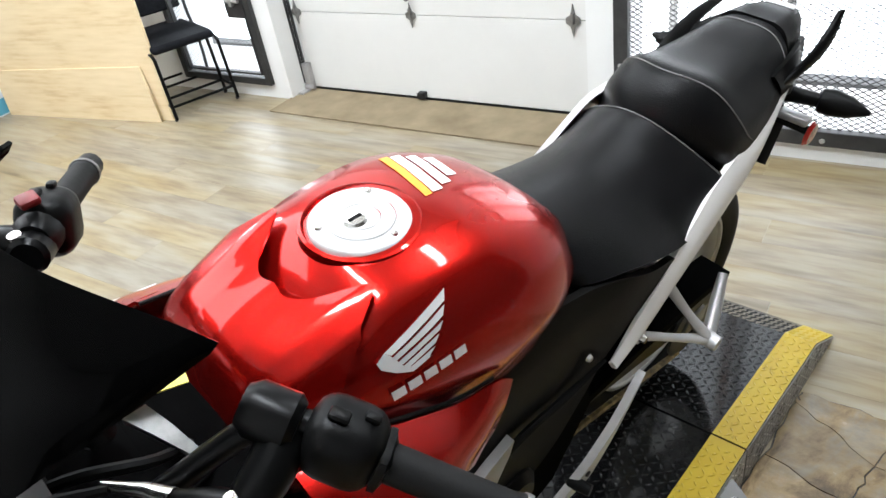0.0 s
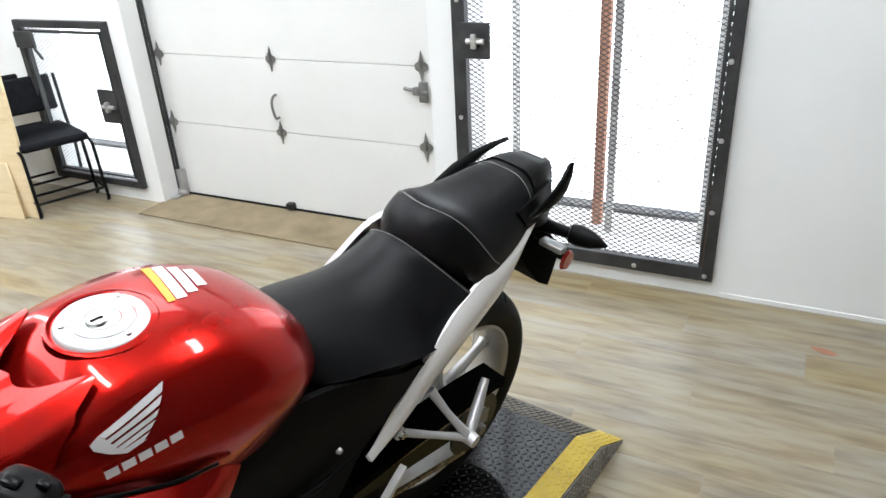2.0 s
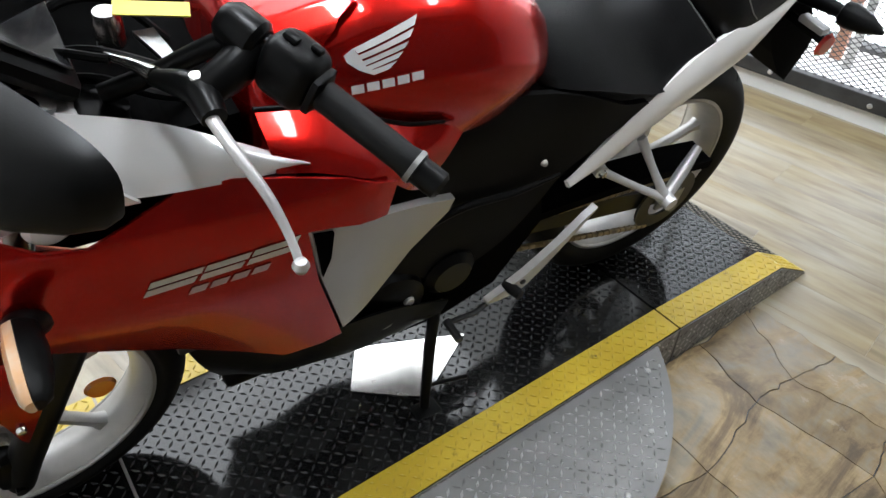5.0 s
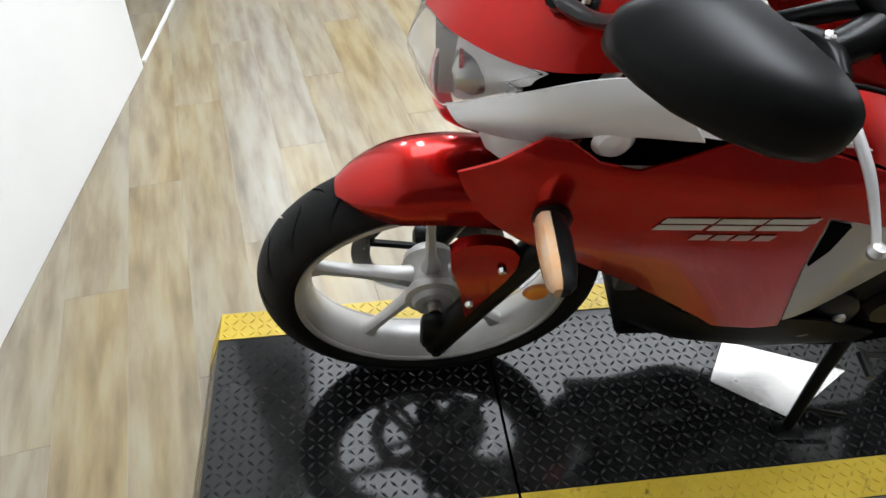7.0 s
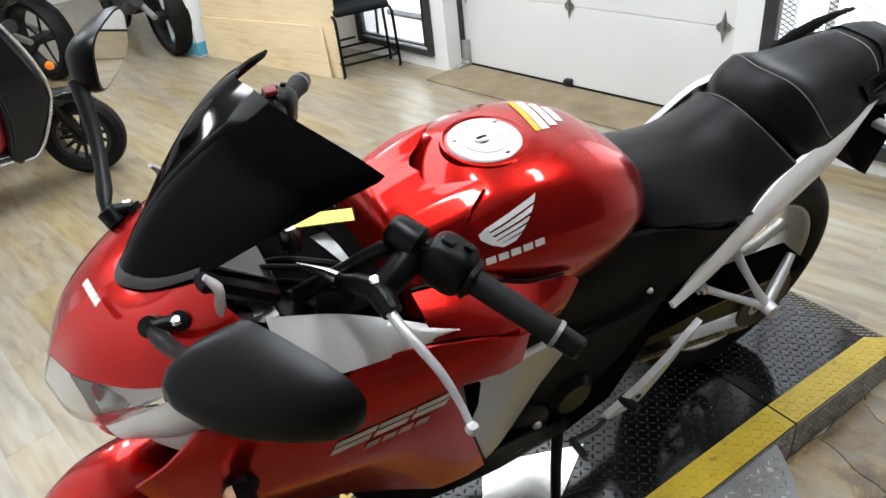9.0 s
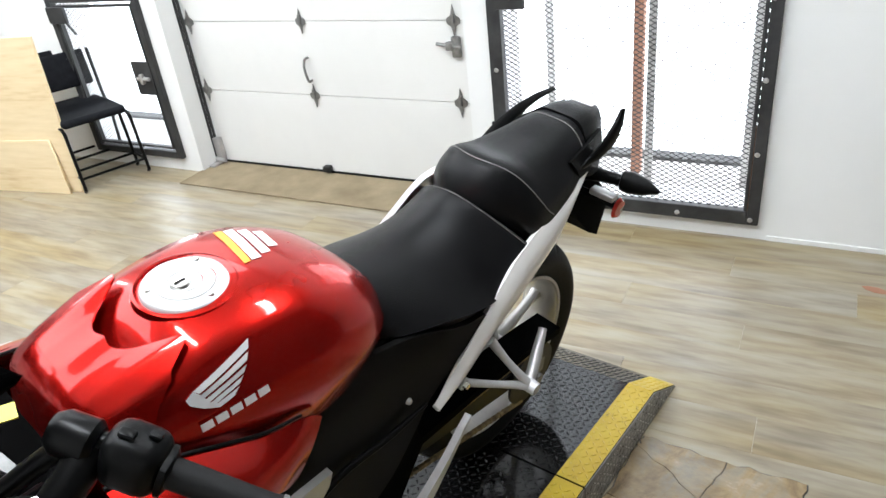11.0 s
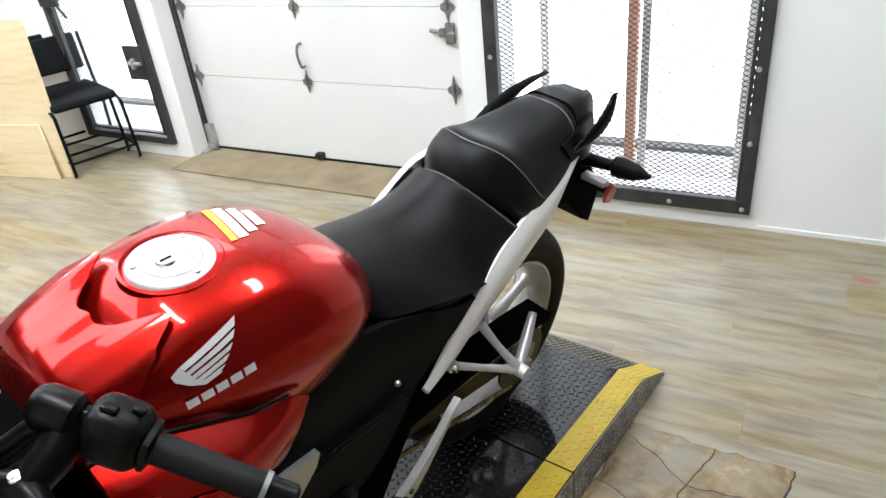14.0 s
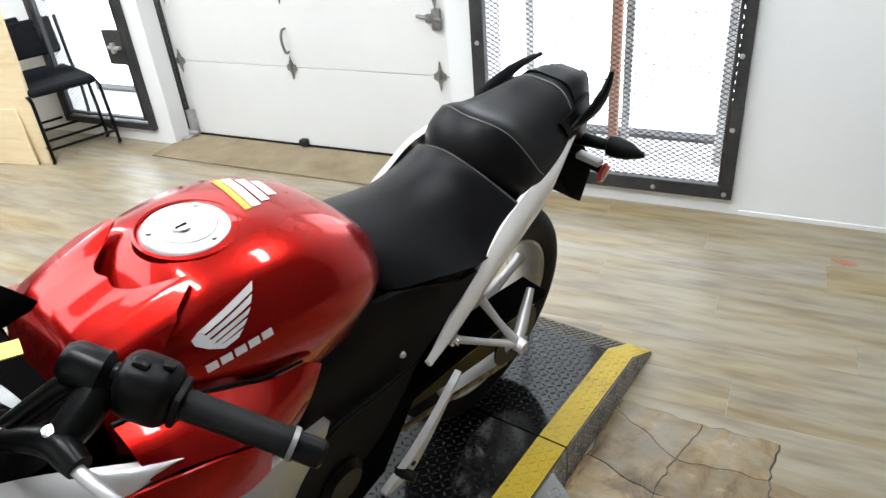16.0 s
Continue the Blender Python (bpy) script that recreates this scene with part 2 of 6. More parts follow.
YELLOW.node_tree.links.new(w_r.outputs[0], w_m.inputs["B"])
YELLOW.node_tree.links.new(w_m.outputs["Result"], y_b.inputs["Base Color"])
def flag_material():
    m = mat("flagstone_vinyl", (0.25, 0.2, 0.14), 0.26)
    n, l, b = nodes_of(m)
    info = n.new("ShaderNodeObjectInfo")
    t = noise_tex(m, 3.2, 8, 0.66, (1.0, 2.2, 1))
    t.inputs["Distortion"].default_value = 0.9
    r = ramp(m, t.outputs["Fac"], [(0.28, (0.095, 0.072, 0.048)), (0.40, (0.175, 0.125, 0.072)), (0.50, (0.330, 0.240, 0.130)), (0.60, (0.330, 0.275, 0.195)), (0.74, (0.250, 0.230, 0.200))])
    veil = noise_tex(m, 9.0, 5, 0.7, (1.4, 0.7, 1))
    vr = ramp(m, veil.outputs["Fac"], [(0.35, (0.72, 0.70, 0.68)), (0.62, (1.12, 1.10, 1.06))])
    mx_ = n.new("ShaderNodeMix")
    mx_.data_type, mx_.blend_type = "RGBA", "MULTIPLY"
    mx_.inputs["Factor"].default_value = 1.0
    l.new(r.outputs[0], mx_.inputs["A"])
    l.new(vr.outputs[0], mx_.inputs["B"])
    hv = n.new("ShaderNodeHueSaturation")
    mr = n.new("ShaderNodeMapRange")
    mr.inputs["To Min"].default_value, mr.inputs["To Max"].default_value = 0.58, 0.98
    l.new(info.outputs["Random"], mr.inputs["Value"])
    l.new(mr.outputs[0], hv.inputs["Value"])
    l.new(mx_.outputs["Result"], hv.inputs["Color"])
    l.new(hv.outputs[0], b.inputs["Base Color"])
    gl = n.new("ShaderNodeMapRange")
    gl.inputs["To Min"].default_value, gl.inputs["To Max"].default_value = 0.12, 0.36
    l.new(veil.outputs["Fac"], gl.inputs["Value"])
    l.new(gl.outputs[0], b.inputs["Roughness"])
    bump(m, t.outputs["Fac"], 0.22, 0.004)
    return m


FLAG = flag_material()


# ---- building helpers ----
def finish(bm, angle=38):
    bmesh.ops.recalc_face_normals(bm, faces=bm.faces)
    lim = radians(angle)
    for f in bm.faces:
        f.smooth = f.calc_area() < 0.012
    for e in bm.edges:
        if len(e.link_faces) == 2 and e.calc_face_angle(0) > lim:
            e.smooth = False
    return bm


def part(name, bm, material, parent=None, label="", angle=38, m=None):
    finish(bm, angle)
    me = bpy.data.meshes.new(name)
    bm.to_mesh(me)
    bm.free()
    me.materials.append(material)
    ob = new(name, me)
    if parent is not None:
        ob.parent = parent
    if m is not None:
        ob.matrix_basis = m
    if label:
        tagged(ob, label)
    return ob


def empty(name, m, label, category, group="", kind=""):
    ob = new(name)
    ob.matrix_basis = m
    return tagged(ob, label, category, group, kind)


def box_bm(x0, x1, y0, y1, z0, z1, bev=0.0, segs=2):
    bm = bmesh.new()
    bmesh.ops.create_cube(bm, size=1)
    for v in bm.verts:
        v.co = Vector(((x0 + x1) / 2 + v.co.x * (x1 - x0), (y0 + y1) / 2 + v.co.y * (y1 - y0), (z0 + z1) / 2 + v.co.z * (z1 - z0)))
    if bev:
        bmesh.ops.bevel(bm, geom=bm.edges[:], offset=bev, segments=segs, profile=0.5, affect="EDGES")
    return bm


def join_bm(*bms):
    out = bmesh.new()
    for b in bms:
        me = bpy.data.meshes.new("tmp")
        b.to_mesh(me)
        out.from_mesh(me)
        bpy.data.meshes.remove(me)
        b.free()
    return out


def loft_bm(sections, closed=True, cap=True):
    bm = bmesh.new()
    rows = [[bm.verts.new(p) for p in s] for s in sections]
    n = len(rows[0])
    for a, b in zip(rows, rows[1:]):
        for i in range(n if closed else n - 1):
            j = (i + 1) % n
            bm.faces.new((a[i], a[j], b[j], b[i]))
    if cap and closed:
        bm.faces.new(rows[0][::-1])
        bm.faces.new(rows[-1])
    bmesh.ops.remove_doubles(bm, verts=bm.verts, dist=1e-5)
    return bm


def curve_pts(pts, n):
    """n points along a smooth line through pts (Catmull-Rom)."""
    P = [Vector(p) for p in pts]
    if len(P) == 2:
        return [P[0].lerp(P[1], i / (n - 1)) for i in range(n)]
    Q = [P[0] * 2 - P[1]] + P + [P[-1] * 2 - P[-2]]
    out = []
    for i in range(n):
        u = i / (n - 1) * (len(P) - 1)
        k = min(int(u), len(P) - 2)
        t = u - k
        a, b, c, d = Q[k:k + 4]
        out.append(0.5 * ((2 * b) + (c - a) * t + (2 * a - 5 * b + 4 * c - d) * t * t + (3 * b - a - 3 * c + d) * t ** 3))
    return out


def tube_bm(pts, radii, segs=12, n=0, flat=1.0):
    """A round bar along pts; radii: one or a list, flat: height over width."""
    P = curve_pts(pts, n) if n else [Vector(p) for p in pts]
    R = radii if isinstance(radii, (list, tuple)) else [radii] * 2
    secs = []
    up = Vector((0, 0, 1))
    prev = None
    for i, p in enumerate(P):
        d = (P[min(i + 1, len(P) - 1)] - P[max(i - 1, 0)]).normalized()
        if prev is None:
            ref = up if abs(d.z) < 0.9 else Vector((1, 0, 0))
            s = d.cross(ref).normalized()
        else:
            s = (prev - d * prev.dot(d)).normalized()
        prev = s
        q = d.cross(s)
        u = i / (len(P) - 1) * (len(R) - 1)
        k = min(int(u), len(R) - 2)
        r = R[k] + (R[k + 1] - R[k]) * (u - k)
        secs.append([p + s * (r * math.cos(a)) + q * (r * flat * math.sin(a)) for a in [2 * math.pi * j / segs for j in range(segs)]])
    return loft_bm(secs)


def lathe_bm(profile, segs=48, axis="Y", centre=(0, 0, 0), closed=True):
    """profile: (radius, along) turned about an axis through centre."""
    c = Vector(centre)
    secs = []
    for k in range(segs):
        a = 2 * math.pi * k / segs
        row = []
        for r, h in profile:
            v = {"Y": (r * math.cos(a), h, r * math.sin(a)), "Z": (r * math.cos(a), r * math.sin(a), h), "X": (h, r * math.cos(a), r * math.sin(a))}[axis]
            row.append(c + Vector(v))
        secs.append(row)
    bm = bmesh.new()
    rows = [[bm.verts.new(p) for p in s] for s in secs]
    n = len(profile)
    for i in range(segs):
        a, b = rows[i], rows[(i + 1) % segs]
        for j in range(n if closed else n - 1):
            bm.faces.new((a[j], a[(j + 1) % n], b[(j + 1) % n], b[j]))
    bmesh.ops.remove_doubles(bm, verts=bm.verts, dist=1e-6)
    return bm


def thicken(bm, t):
    """Give an open sheet a back at distance t along its normals, and rims."""
    bmesh.ops.recalc_face_normals(bm, faces=bm.faces)
    bm.normal_update()
    geom = bmesh.ops.solidify(bm, geom=bm.faces[:], thickness=t)
    return bm


def patch_bm(top, bot, nu=16, nv=8, bulge=0.0, out=(0, -1, 0), t=0.004):
    """A curved panel between two edge lines, bowed outwards."""
    A, B = curve_pts(top, nu), curve_pts(bot, nu)
    o = Vector(out)
    bm = bmesh.new()
    rows = []
    for j in range(nv):
        v = j / (nv - 1)
        rows.append([bm.verts.new(a.lerp(b, v) + o * (bulge * math.sin(math.pi * v))) for a, b in zip(A, B)])
    for a, b in zip(rows, rows[1:]):
        for i in range(nu - 1):
            bm.faces.new((a[i], a[i + 1], b[i + 1], b[i]))
    if t:
        thicken(bm, t)
    return bm


def panel_bm(outline, yfun, t=0.006, step=0.03, side=-1, inset=0.0):
    """A side panel: an outline in X and Z, laid on the surface y = side * yfun(x, z)."""
    bm = bmesh.new()
    f = bm.faces.new([bm.verts.new((x, 0, z)) for x, z in outline])
    xs, zs = [p[0] for p in outline], [p[1] for p in outline]
    k = math.floor(min(xs) / step) + 1
    while k * step < max(xs):
        bmesh.ops.bisect_plane(bm, geom=bm.verts[:] + bm.edges[:] + bm.faces[:], plane_co=(k * step, 0, 0), plane_no=(1, 0, 0))
        k += 1
    k = math.floor(min(zs) / step) + 1
    while k * step < max(zs):
        bmesh.ops.bisect_plane(bm, geom=bm.verts[:] + bm.edges[:] + bm.faces[:], plane_co=(0, 0, k * step), plane_no=(0, 0, 1))
        k += 1
    bmesh.ops.triangulate(bm, faces=[f for f in bm.faces if len(f.verts) > 4])
    front = bm.faces[:]
    for v in bm.verts:
        v.co.y = side * yfun(v.co.x, v.co.z)
    ret = bmesh.ops.extrude_face_region(bm, geom=front)
    for v in [g for g in ret["geom"] if isinstance(g, bmesh.types.BMVert)]:
        v.co.y -= side * t
    bm.normal_update()
    return bm


def smooth_outline(pts, n_each=4):
    """Round an outline lightly by a closed Catmull-Rom line."""
    P = [Vector((x, z, 0)) for x, z in pts]
    out = []
    m = len(P)
    for k in range(m):
        a, b, c, d = P[(k - 1) % m], P[k], P[(k + 1) % m], P[(k + 2) % m]
        for j in range(n_each):
            t = j / n_each
            q = 0.5 * ((2 * b) + (c - a) * t + (2 * a - 5 * b + 4 * c - d) * t * t + (3 * b - a - 3 * c + d) * t ** 3)
            out.append((q.x, q.y))
    return out


def lerp_table(table, x):
    for (x0, v0), (x1, v1) in zip(table, table[1:]):
        if x <= x1:
            u = max(0.0, (x - x0) / (x1 - x0))
            return v0 + (v1 - v0) * u
    return table[-1][1]


def smooth_table(table, x):
    P = curve_pts([(a, b, 0) for a, b in table], 60)
    return lerp_table([(p.x, p.y) for p in P], x)


def mirrored(bm):
    for v in bm.verts:
        v.co.y = -v.co.y
    bmesh.ops.reverse_faces(bm, faces=bm.faces[:])
    return bm


# ---- structure ----
PH = 0.12                       # top of the platform
WALL_M = pose(2.993, 0, 0, 0, 0, 10.3)   # along the back wall: y runs along it, x goes out through it


def structure(name, bm, material, m=None, label="", category="", parent=None):
    ob = part(name, bm, material, parent, m=m)
    return tagged(ob, label, category, kind="structure")


def slab_with_holes(s0, s1, z0, z1, d0, d1, holes):
    """A wall along y from s0 to s1 with rectangular openings (sa, sb, za, zb)."""
    ys = sorted({s0, s1, *[h[0] for h in holes], *[h[1] for h in holes]})
    zs = sorted({z0, z1, *[h[2] for h in holes], *[h[3] for h in holes]})
    bm = bmesh.new()
    grid = {}

    def v(d, y, z):
        k = (d, y, z)
        if k not in grid:
            grid[k] = bm.verts.new((d, y, z))
        return grid[k]

    solid = set()
    for i in range(len(ys) - 1):
        for j in range(len(zs) - 1):
            cy, cz = (ys[i] + ys[i + 1]) / 2, (zs[j] + zs[j + 1]) / 2
            if not any(h[0] < cy < h[1] and h[2] < cz < h[3] for h in holes):
                solid.add((i, j))
    for i, j in solid:
        a, b, c, d = ys[i], ys[i + 1], zs[j], zs[j + 1]
        bm.faces.new((v(d0, a, c), v(d0, a, d), v(d0, b, d), v(d0, b, c)))
        bm.faces.new((v(d1, a, c), v(d1, b, c), v(d1, b, d), v(d1, a, d)))
        for (ni, nj, p, q) in ((i - 1, j, (a, c), (a, d)), (i + 1, j, (b, c), (b, d)), (i, j - 1, (a, c), (b, c)), (i, j + 1, (a, d), (b, d))):
            if (ni, nj) not in solid:
                bm.faces.new((v(d0, *p), v(d0, *q), v(d1, *q), v(d1, *p)))
    return bm


DOOR = (0.965, 2.84, 0.0, 2.06)
GATE = (-0.285, 0.80, 0.10, 2.05)
HATCH = (2.985, 3.70, 0.11, 1.04)
structure("wall_back", slab_with_holes(-7.4, 8.6, 0, CEIL, 0.0, 0.24, [DOOR, GATE, HATCH]), WALL, WALL_M, "white painted masonry wall with openings", "wall")
# unseen wall, added close and dark to keep the bike's near side dim
structure("wall_unseen_dark", box_bm(-6.0, 3.6, -2.75, -2.6, 0, CEIL), UNSEEN_WALL_DARK, None, "unseen dark wall added to hold back light behind the turntable", "wall")
structure("wall_side_far", box_bm(-6.0, 3.4, 8.2, 8.35, 0, CEIL), WALL, None, "white painted plain wall at the showroom's end", "wall")
structure("wall_front", box_bm(-6.15, -6.0, -7.3, 8.35, 0, CEIL), WALL, None, "white painted plain wall", "wall")
structure("ceiling", box_bm(-6.15, 5.0, -7.4, 8.5, CEIL, CEIL + 0.1), WALL, None, "white painted flat ceiling", "ceiling")
floor = structure("floor", box_bm(-6.15, 5.2, -7.4, 8.6, -0.12, -0.006), CONCRETE, None, "grey-brown wood-look vinyl plank floor", "floor")
structure("baseboard", box_bm(-0.006, 0.0, -3.2, -0.36, 0.0, 0.022, 0.002), WALL, WALL_M, "low white skirting strip", "baseboard")
for tx, ty in TUBES:
    lamp = empty("ceiling_light", pose(tx, ty, CEIL), "white ceiling light with long fluorescent diffuser", "ceiling light", "ceiling lights")
    part("housing", box_bm(-0.16, 0.16, -0.63, 0.63, -0.06, 0, 0.01), WALL, lamp)
    part("diffuser", join_bm(tube_bm([(-0.07, -0.6, -0.085), (-0.07, 0.6, -0.085)], 0.019), tube_bm([(0.07, -0.6, -0.085), (0.07, 0.6, -0.085)], 0.019)), TUBE_GLOW, lamp, "glowing fluorescent tubes")

# unseen glowing panel, added to light the room and reflect in the deck
added_panel = empty("ceiling_panel", pose(1.0, 1.98, CEIL), "large glowing panel added overhead for deck reflections and fill light", "ceiling light")
for a in ((-1.7, 1.7, -0.82, -0.77), (-1.7, 1.7, 0.77, 0.82), (-1.7, -1.65, -0.77, 0.77), (1.65, 1.7, -0.77, 0.77)):
    part("frame", box_bm(*a, -0.05, 0, 0.004), WALL, added_panel)
part("diffuser", box_bm(-1.65, 1.65, -0.77, 0.77, -0.035, -0.02), PANEL_GLOW, added_panel, "glowing white sheet of the added panel")

# outdoors behind the openings
structure("backdrop", box_bm(0.86, 0.90, -3.0, 6.0, 0.0, 3.2), DAYLIGHT, WALL_M, "overexposed daylight outside the openings", "backdrop")
structure("kerb", box_bm(0.76, 0.856, -3.0, 6.0, -0.02, 0.014, 0.006), LEDGE, WALL_M, "grey concrete kerb outside the openings", "kerb")
structure("ground", box_bm(0.25, 0.86, -3.0, 6.0, -0.15, -0.02), LEDGE, WALL_M, "grey weathered concrete ledge outside", "ground")

# garage door: three panels seen, with hinges, rollers and track
gd = empty("garage_door", WALL_M, "closed white sectional garage door with metal hinges", "garage door")
for z0, z1 in ((0.015, 0.469), (0.4715, 0.869), (0.8715, 1.269), (1.2715, 1.669), (1.6715, 2.06)):
    part("panel", box_bm(0.17, 0.21, 0.985, 2.83, z0, z1, 0.004), DOOR_PAINT, gd)
part("bottom_seal", box_bm(0.165, 0.205, 0.985, 2.83, 0.0, 0.018, 0.004), RUBBER, gd, "black rubber bottom seal")


def hinge_bm(y, z, w, h):
    pts = [(0, h), (w * 0.35, h * 0.35), (w, 0.012), (w, -0.012), (w * 0.35, -h * 0.35), (0, -h), (-w * 0.35, -h * 0.35), (-w, -0.012), (-w, 0.012), (-w * 0.35, h * 0.35)]
    bm = bmesh.new()
    f = bm.faces.new([bm.verts.new((0.166, y + a, z + b)) for a, b in pts])
    r = bmesh.ops.extrude_face_region(bm, geom=[f])
    for v in r["geom"]:
        if isinstance(v, bmesh.types.BMVert):
            v.co.x -= 0.005
    return join_bm(bm, tube_bm([(0.158, y, z - 0.012), (0.158, y, z + 0.035)], 0.009, 8))


for y, w, h in ((1.095, 0.035, 0.075), (1.995, 0.03, 0.065), (2.80, 0.035, 0.07)):
    for z in (0.47, 0.87):
        part("hinge", hinge_bm(y, z, w, h), GALV, gd, "galvanised steel hinge")
part("pull_handle", tube_bm([(0.165, 1.995, 0.68), (0.135, 1.995, 0.675), (0.125, 2.0, 0.63), (0.135, 1.995, 0.56), (0.165, 1.995, 0.555)], 0.007, 8, 14), GALV, gd, "galvanised curved pull handle")
part("bottom_bracket", join_bm(box_bm(0.13, 0.17, 1.975, 2.02, 0.02, 0.055, 0.004), tube_bm([(0.14, 1.97, 0.03), (0.14, 2.025, 0.03)], 0.01, 8)), DARK_METAL, gd)
part("slide_lock", join_bm(box_bm(0.145, 0.17, 1.065, 1.11, 0.70, 0.80, 0.006), tube_bm([(0.15, 1.06, 0.75), (0.15, 1.19, 0.765)], 0.009, 8), box_bm(0.14, 0.165, 1.10, 1.14, 0.735, 0.775, 0.004)), GALV, gd, "zinc slide lock")
for y, sgn in ((2.845, 1), (0.975, -1)):
    part("track", join_bm(box_bm(0.145, 0.165, y - 0.012, y + 0.012, 0.05, 2.1, 0.003), box_bm(0.12, 0.145, y - 0.006, y + 0.014, 0.05, 2.1, 0.003)), STEEL_BLACK, gd, "dark steel roller track")
part("track_foot", join_bm(box_bm(0.05, 0.17, 2.80, 2.85, 0.0, 0.02, 0.003), box_bm(0.13, 0.17, 2.795, 2.85, 0.02, 0.17, 0.004), tube_bm([(0.12, 2.76, 0.035), (0.12, 2.83, 0.035)], 0.014, 8)), ALLOY, gd, "galvanised corner bracket")


def mesh_sheet_bm(s0, s1, z0, z1, w, h, r, d):
    """Expanded-metal sheet: slanting strands both ways within a rectangle."""
    bms = bmesh.new()
    k = h / w

    def strand(ya, za, yb, zb):
        a, b = Vector((d, ya, za)), Vector((d, yb, zb))
        dirv = (b - a).normalized()
        n = Vector((1, 0, 0)).cross(dirv) * r
        o = Vector((r * 0.8, 0, 0))
        vs = [bms.verts.new(p) for p in (a + n + o, a - n + o, a - n - o, a + n - o, b + n + o, b - n + o, b - n - o, b + n - o)]
        for q in ((0, 1, 5, 4), (1, 2, 6, 5), (2, 3, 7, 6), (3, 0, 4, 7)):
            bms.faces.new([vs[i] for i in q])

    W, H = s1 - s0, z1 - z0
    c = -H
    cnt = int((H + W * k) / h) + 2
    for sgn in (1, -1):
        for i in range(cnt):
            b0 = -W * k + i * h
            # z = b0 + k*u, u in 0..W
            u0, u1 = max(0, -b0 / k), min(W, (H - b0) / k)
            if u1 - u0 < 0.004:
                continue
            ya, yb = (s0 + u0, s0 + u1) if sgn > 0 else (s1 - u0, s1 - u1)
            strand(ya, z0 + b0 + k * u0, yb, z0 + b0 + k * u1)
    return bms


def security_gate(name, s0, s1, z0, z1, fw, label, latch, cell, bolts, slot_from=0.0):
    g = empty(name, WALL_M, label, "security gate")
    bar = fw
    if slot_from:  # the hinge stile is two bars joined by short bridges, closed and rusty at its foot
        bar = fw * 0.72
        part("inner_bar", box_bm(-0.026, 0.010, s0 + fw * 0.78, s0 + fw, z0 + fw, z1 - fw, 0.002), STEEL_BLACK, g)
        part("rusty_strip", box_bm(-0.024, 0.008, s0 + bar, s0 + fw * 0.78, z0 + fw, slot_from), RUST, g, "rust-brown stained steel strip")
        for k in range(int((z1 - fw - slot_from) / 0.036)):
            part("bridge", box_bm(-0.012, 0.004, s0 + bar, s0 + fw * 0.78, slot_from + k * 0.036 + 0.016, slot_from + k * 0.036 + 0.036), STEEL_BLACK, g)
    for nm, b in (("stile", (s0, s0 + bar, z0, z1)), ("stile", (s1 - fw, s1, z0, z1)), ("rail", (s0 + bar, s1 - fw, z0, z0 + fw)), ("rail", (s0 + bar, s1 - fw, z1 - fw, z1))):
        part(nm, box_bm(-0.03, 0.012, b[0], b[1], b[2], b[3], 0.004), STEEL_BLACK, g)
    part("expanded_mesh", mesh_sheet_bm(s0 + fw * 0.8, s1 - fw * 0.8, z0 + fw * 0.8, z1 - fw * 0.8, *cell, -0.002), STEEL_BLACK, g, "black diamond-pattern expanded metal")
    a, b, c, d = latch
    part("latch_plate", box_bm(-0.036, -0.018, a, b, c, d, 0.004), STEEL_BLACK, g)
    part("latch", join_bm(tube_bm([(-0.045, a + 0.02, (c + d) / 2), (-0.045, b - 0.03, (c + d) / 2)], 0.012, 8), box_bm(-0.06, -0.035, (a + b) / 2 - 0.012, (a + b) / 2 + 0.012, (c + d) / 2 - 0.03, (c + d) / 2 + 0.03, 0.004)), ALLOY, g, "zinc slide latch")
    for y, z in bolts:
        part("bolt", lathe_bm([(0.0001, -0.007), (0.009, -0.005), (0.011, 0.0), (0.0001, 0.0)], 10, "X", (-0.031, y, z), False), ALLOY, g)
    return g


security_gate("window_gate", -0.325, 0.835, 0.075, 2.10, 0.062, "black steel security gate with expanded mesh over a bright opening", (0.66, 0.79, 0.96, 1.11), (0.036, 0.021, 0.0016),
              [(-0.293, z) for z in (0.10, 0.39, 0.69, 0.99, 1.30)] + [(y, 0.10) for y in (0.0, 0.40)] + [(0.805, z) for z in (0.35, 0.7, 1.2)], 0.50)
hatch = security_gate("hatch_gate", 2.96, 3.74, 0.085, 1.07, 0.042, "small black steel gate with mesh beside the garage door", (3.0, 3.15, 0.49, 0.69), (0.034, 0.02, 0.0010),
              [(3.72, z) for z in (0.3, 0.7)])
for nm, b in (("inner_stile", (3.016, 3.030, 0.143, 1.012)), ("inner_stile", (3.670, 3.684, 0.143, 1.012)), ("inner_rail", (3.030, 3.670, 0.143, 0.157)), ("inner_rail", (3.030, 3.670, 0.998, 1.012))):
    part(nm, box_bm(-0.024, 0.006, b[0], b[1], b[2], b[3], 0.002), STEEL_BLACK, hatch)
part("closer", join_bm(box_bm(-0.055, -0.03, 3.568, 3.723, 0.910, 1.007, 0.006), tube_bm([(-0.05, 3.568, 0.910), (-0.05, 3.518, 0.850)], 0.008, 8)), STEEL_BLACK, hatch, "black hinge bracket")
part("brown_post", box_bm(0.57, 0.62, 0.30, 0.35, -0.02, 2.6, 0.006), POST_WOOD, None, m=WALL_M)
tagged(bpy.data.objects["brown_post"], "brown timber post standing outside the gate", "post")
for y in (0.745, 0.245, -0.21):
    p_ = tagged(part("fence_post", box_bm(0.50, 0.52, y - 0.02, y + 0.02, -0.02, 2.6, 0.004), ALLOY, None, m=WALL_M), "grey metal fence post standing outside", "post", "fence posts")
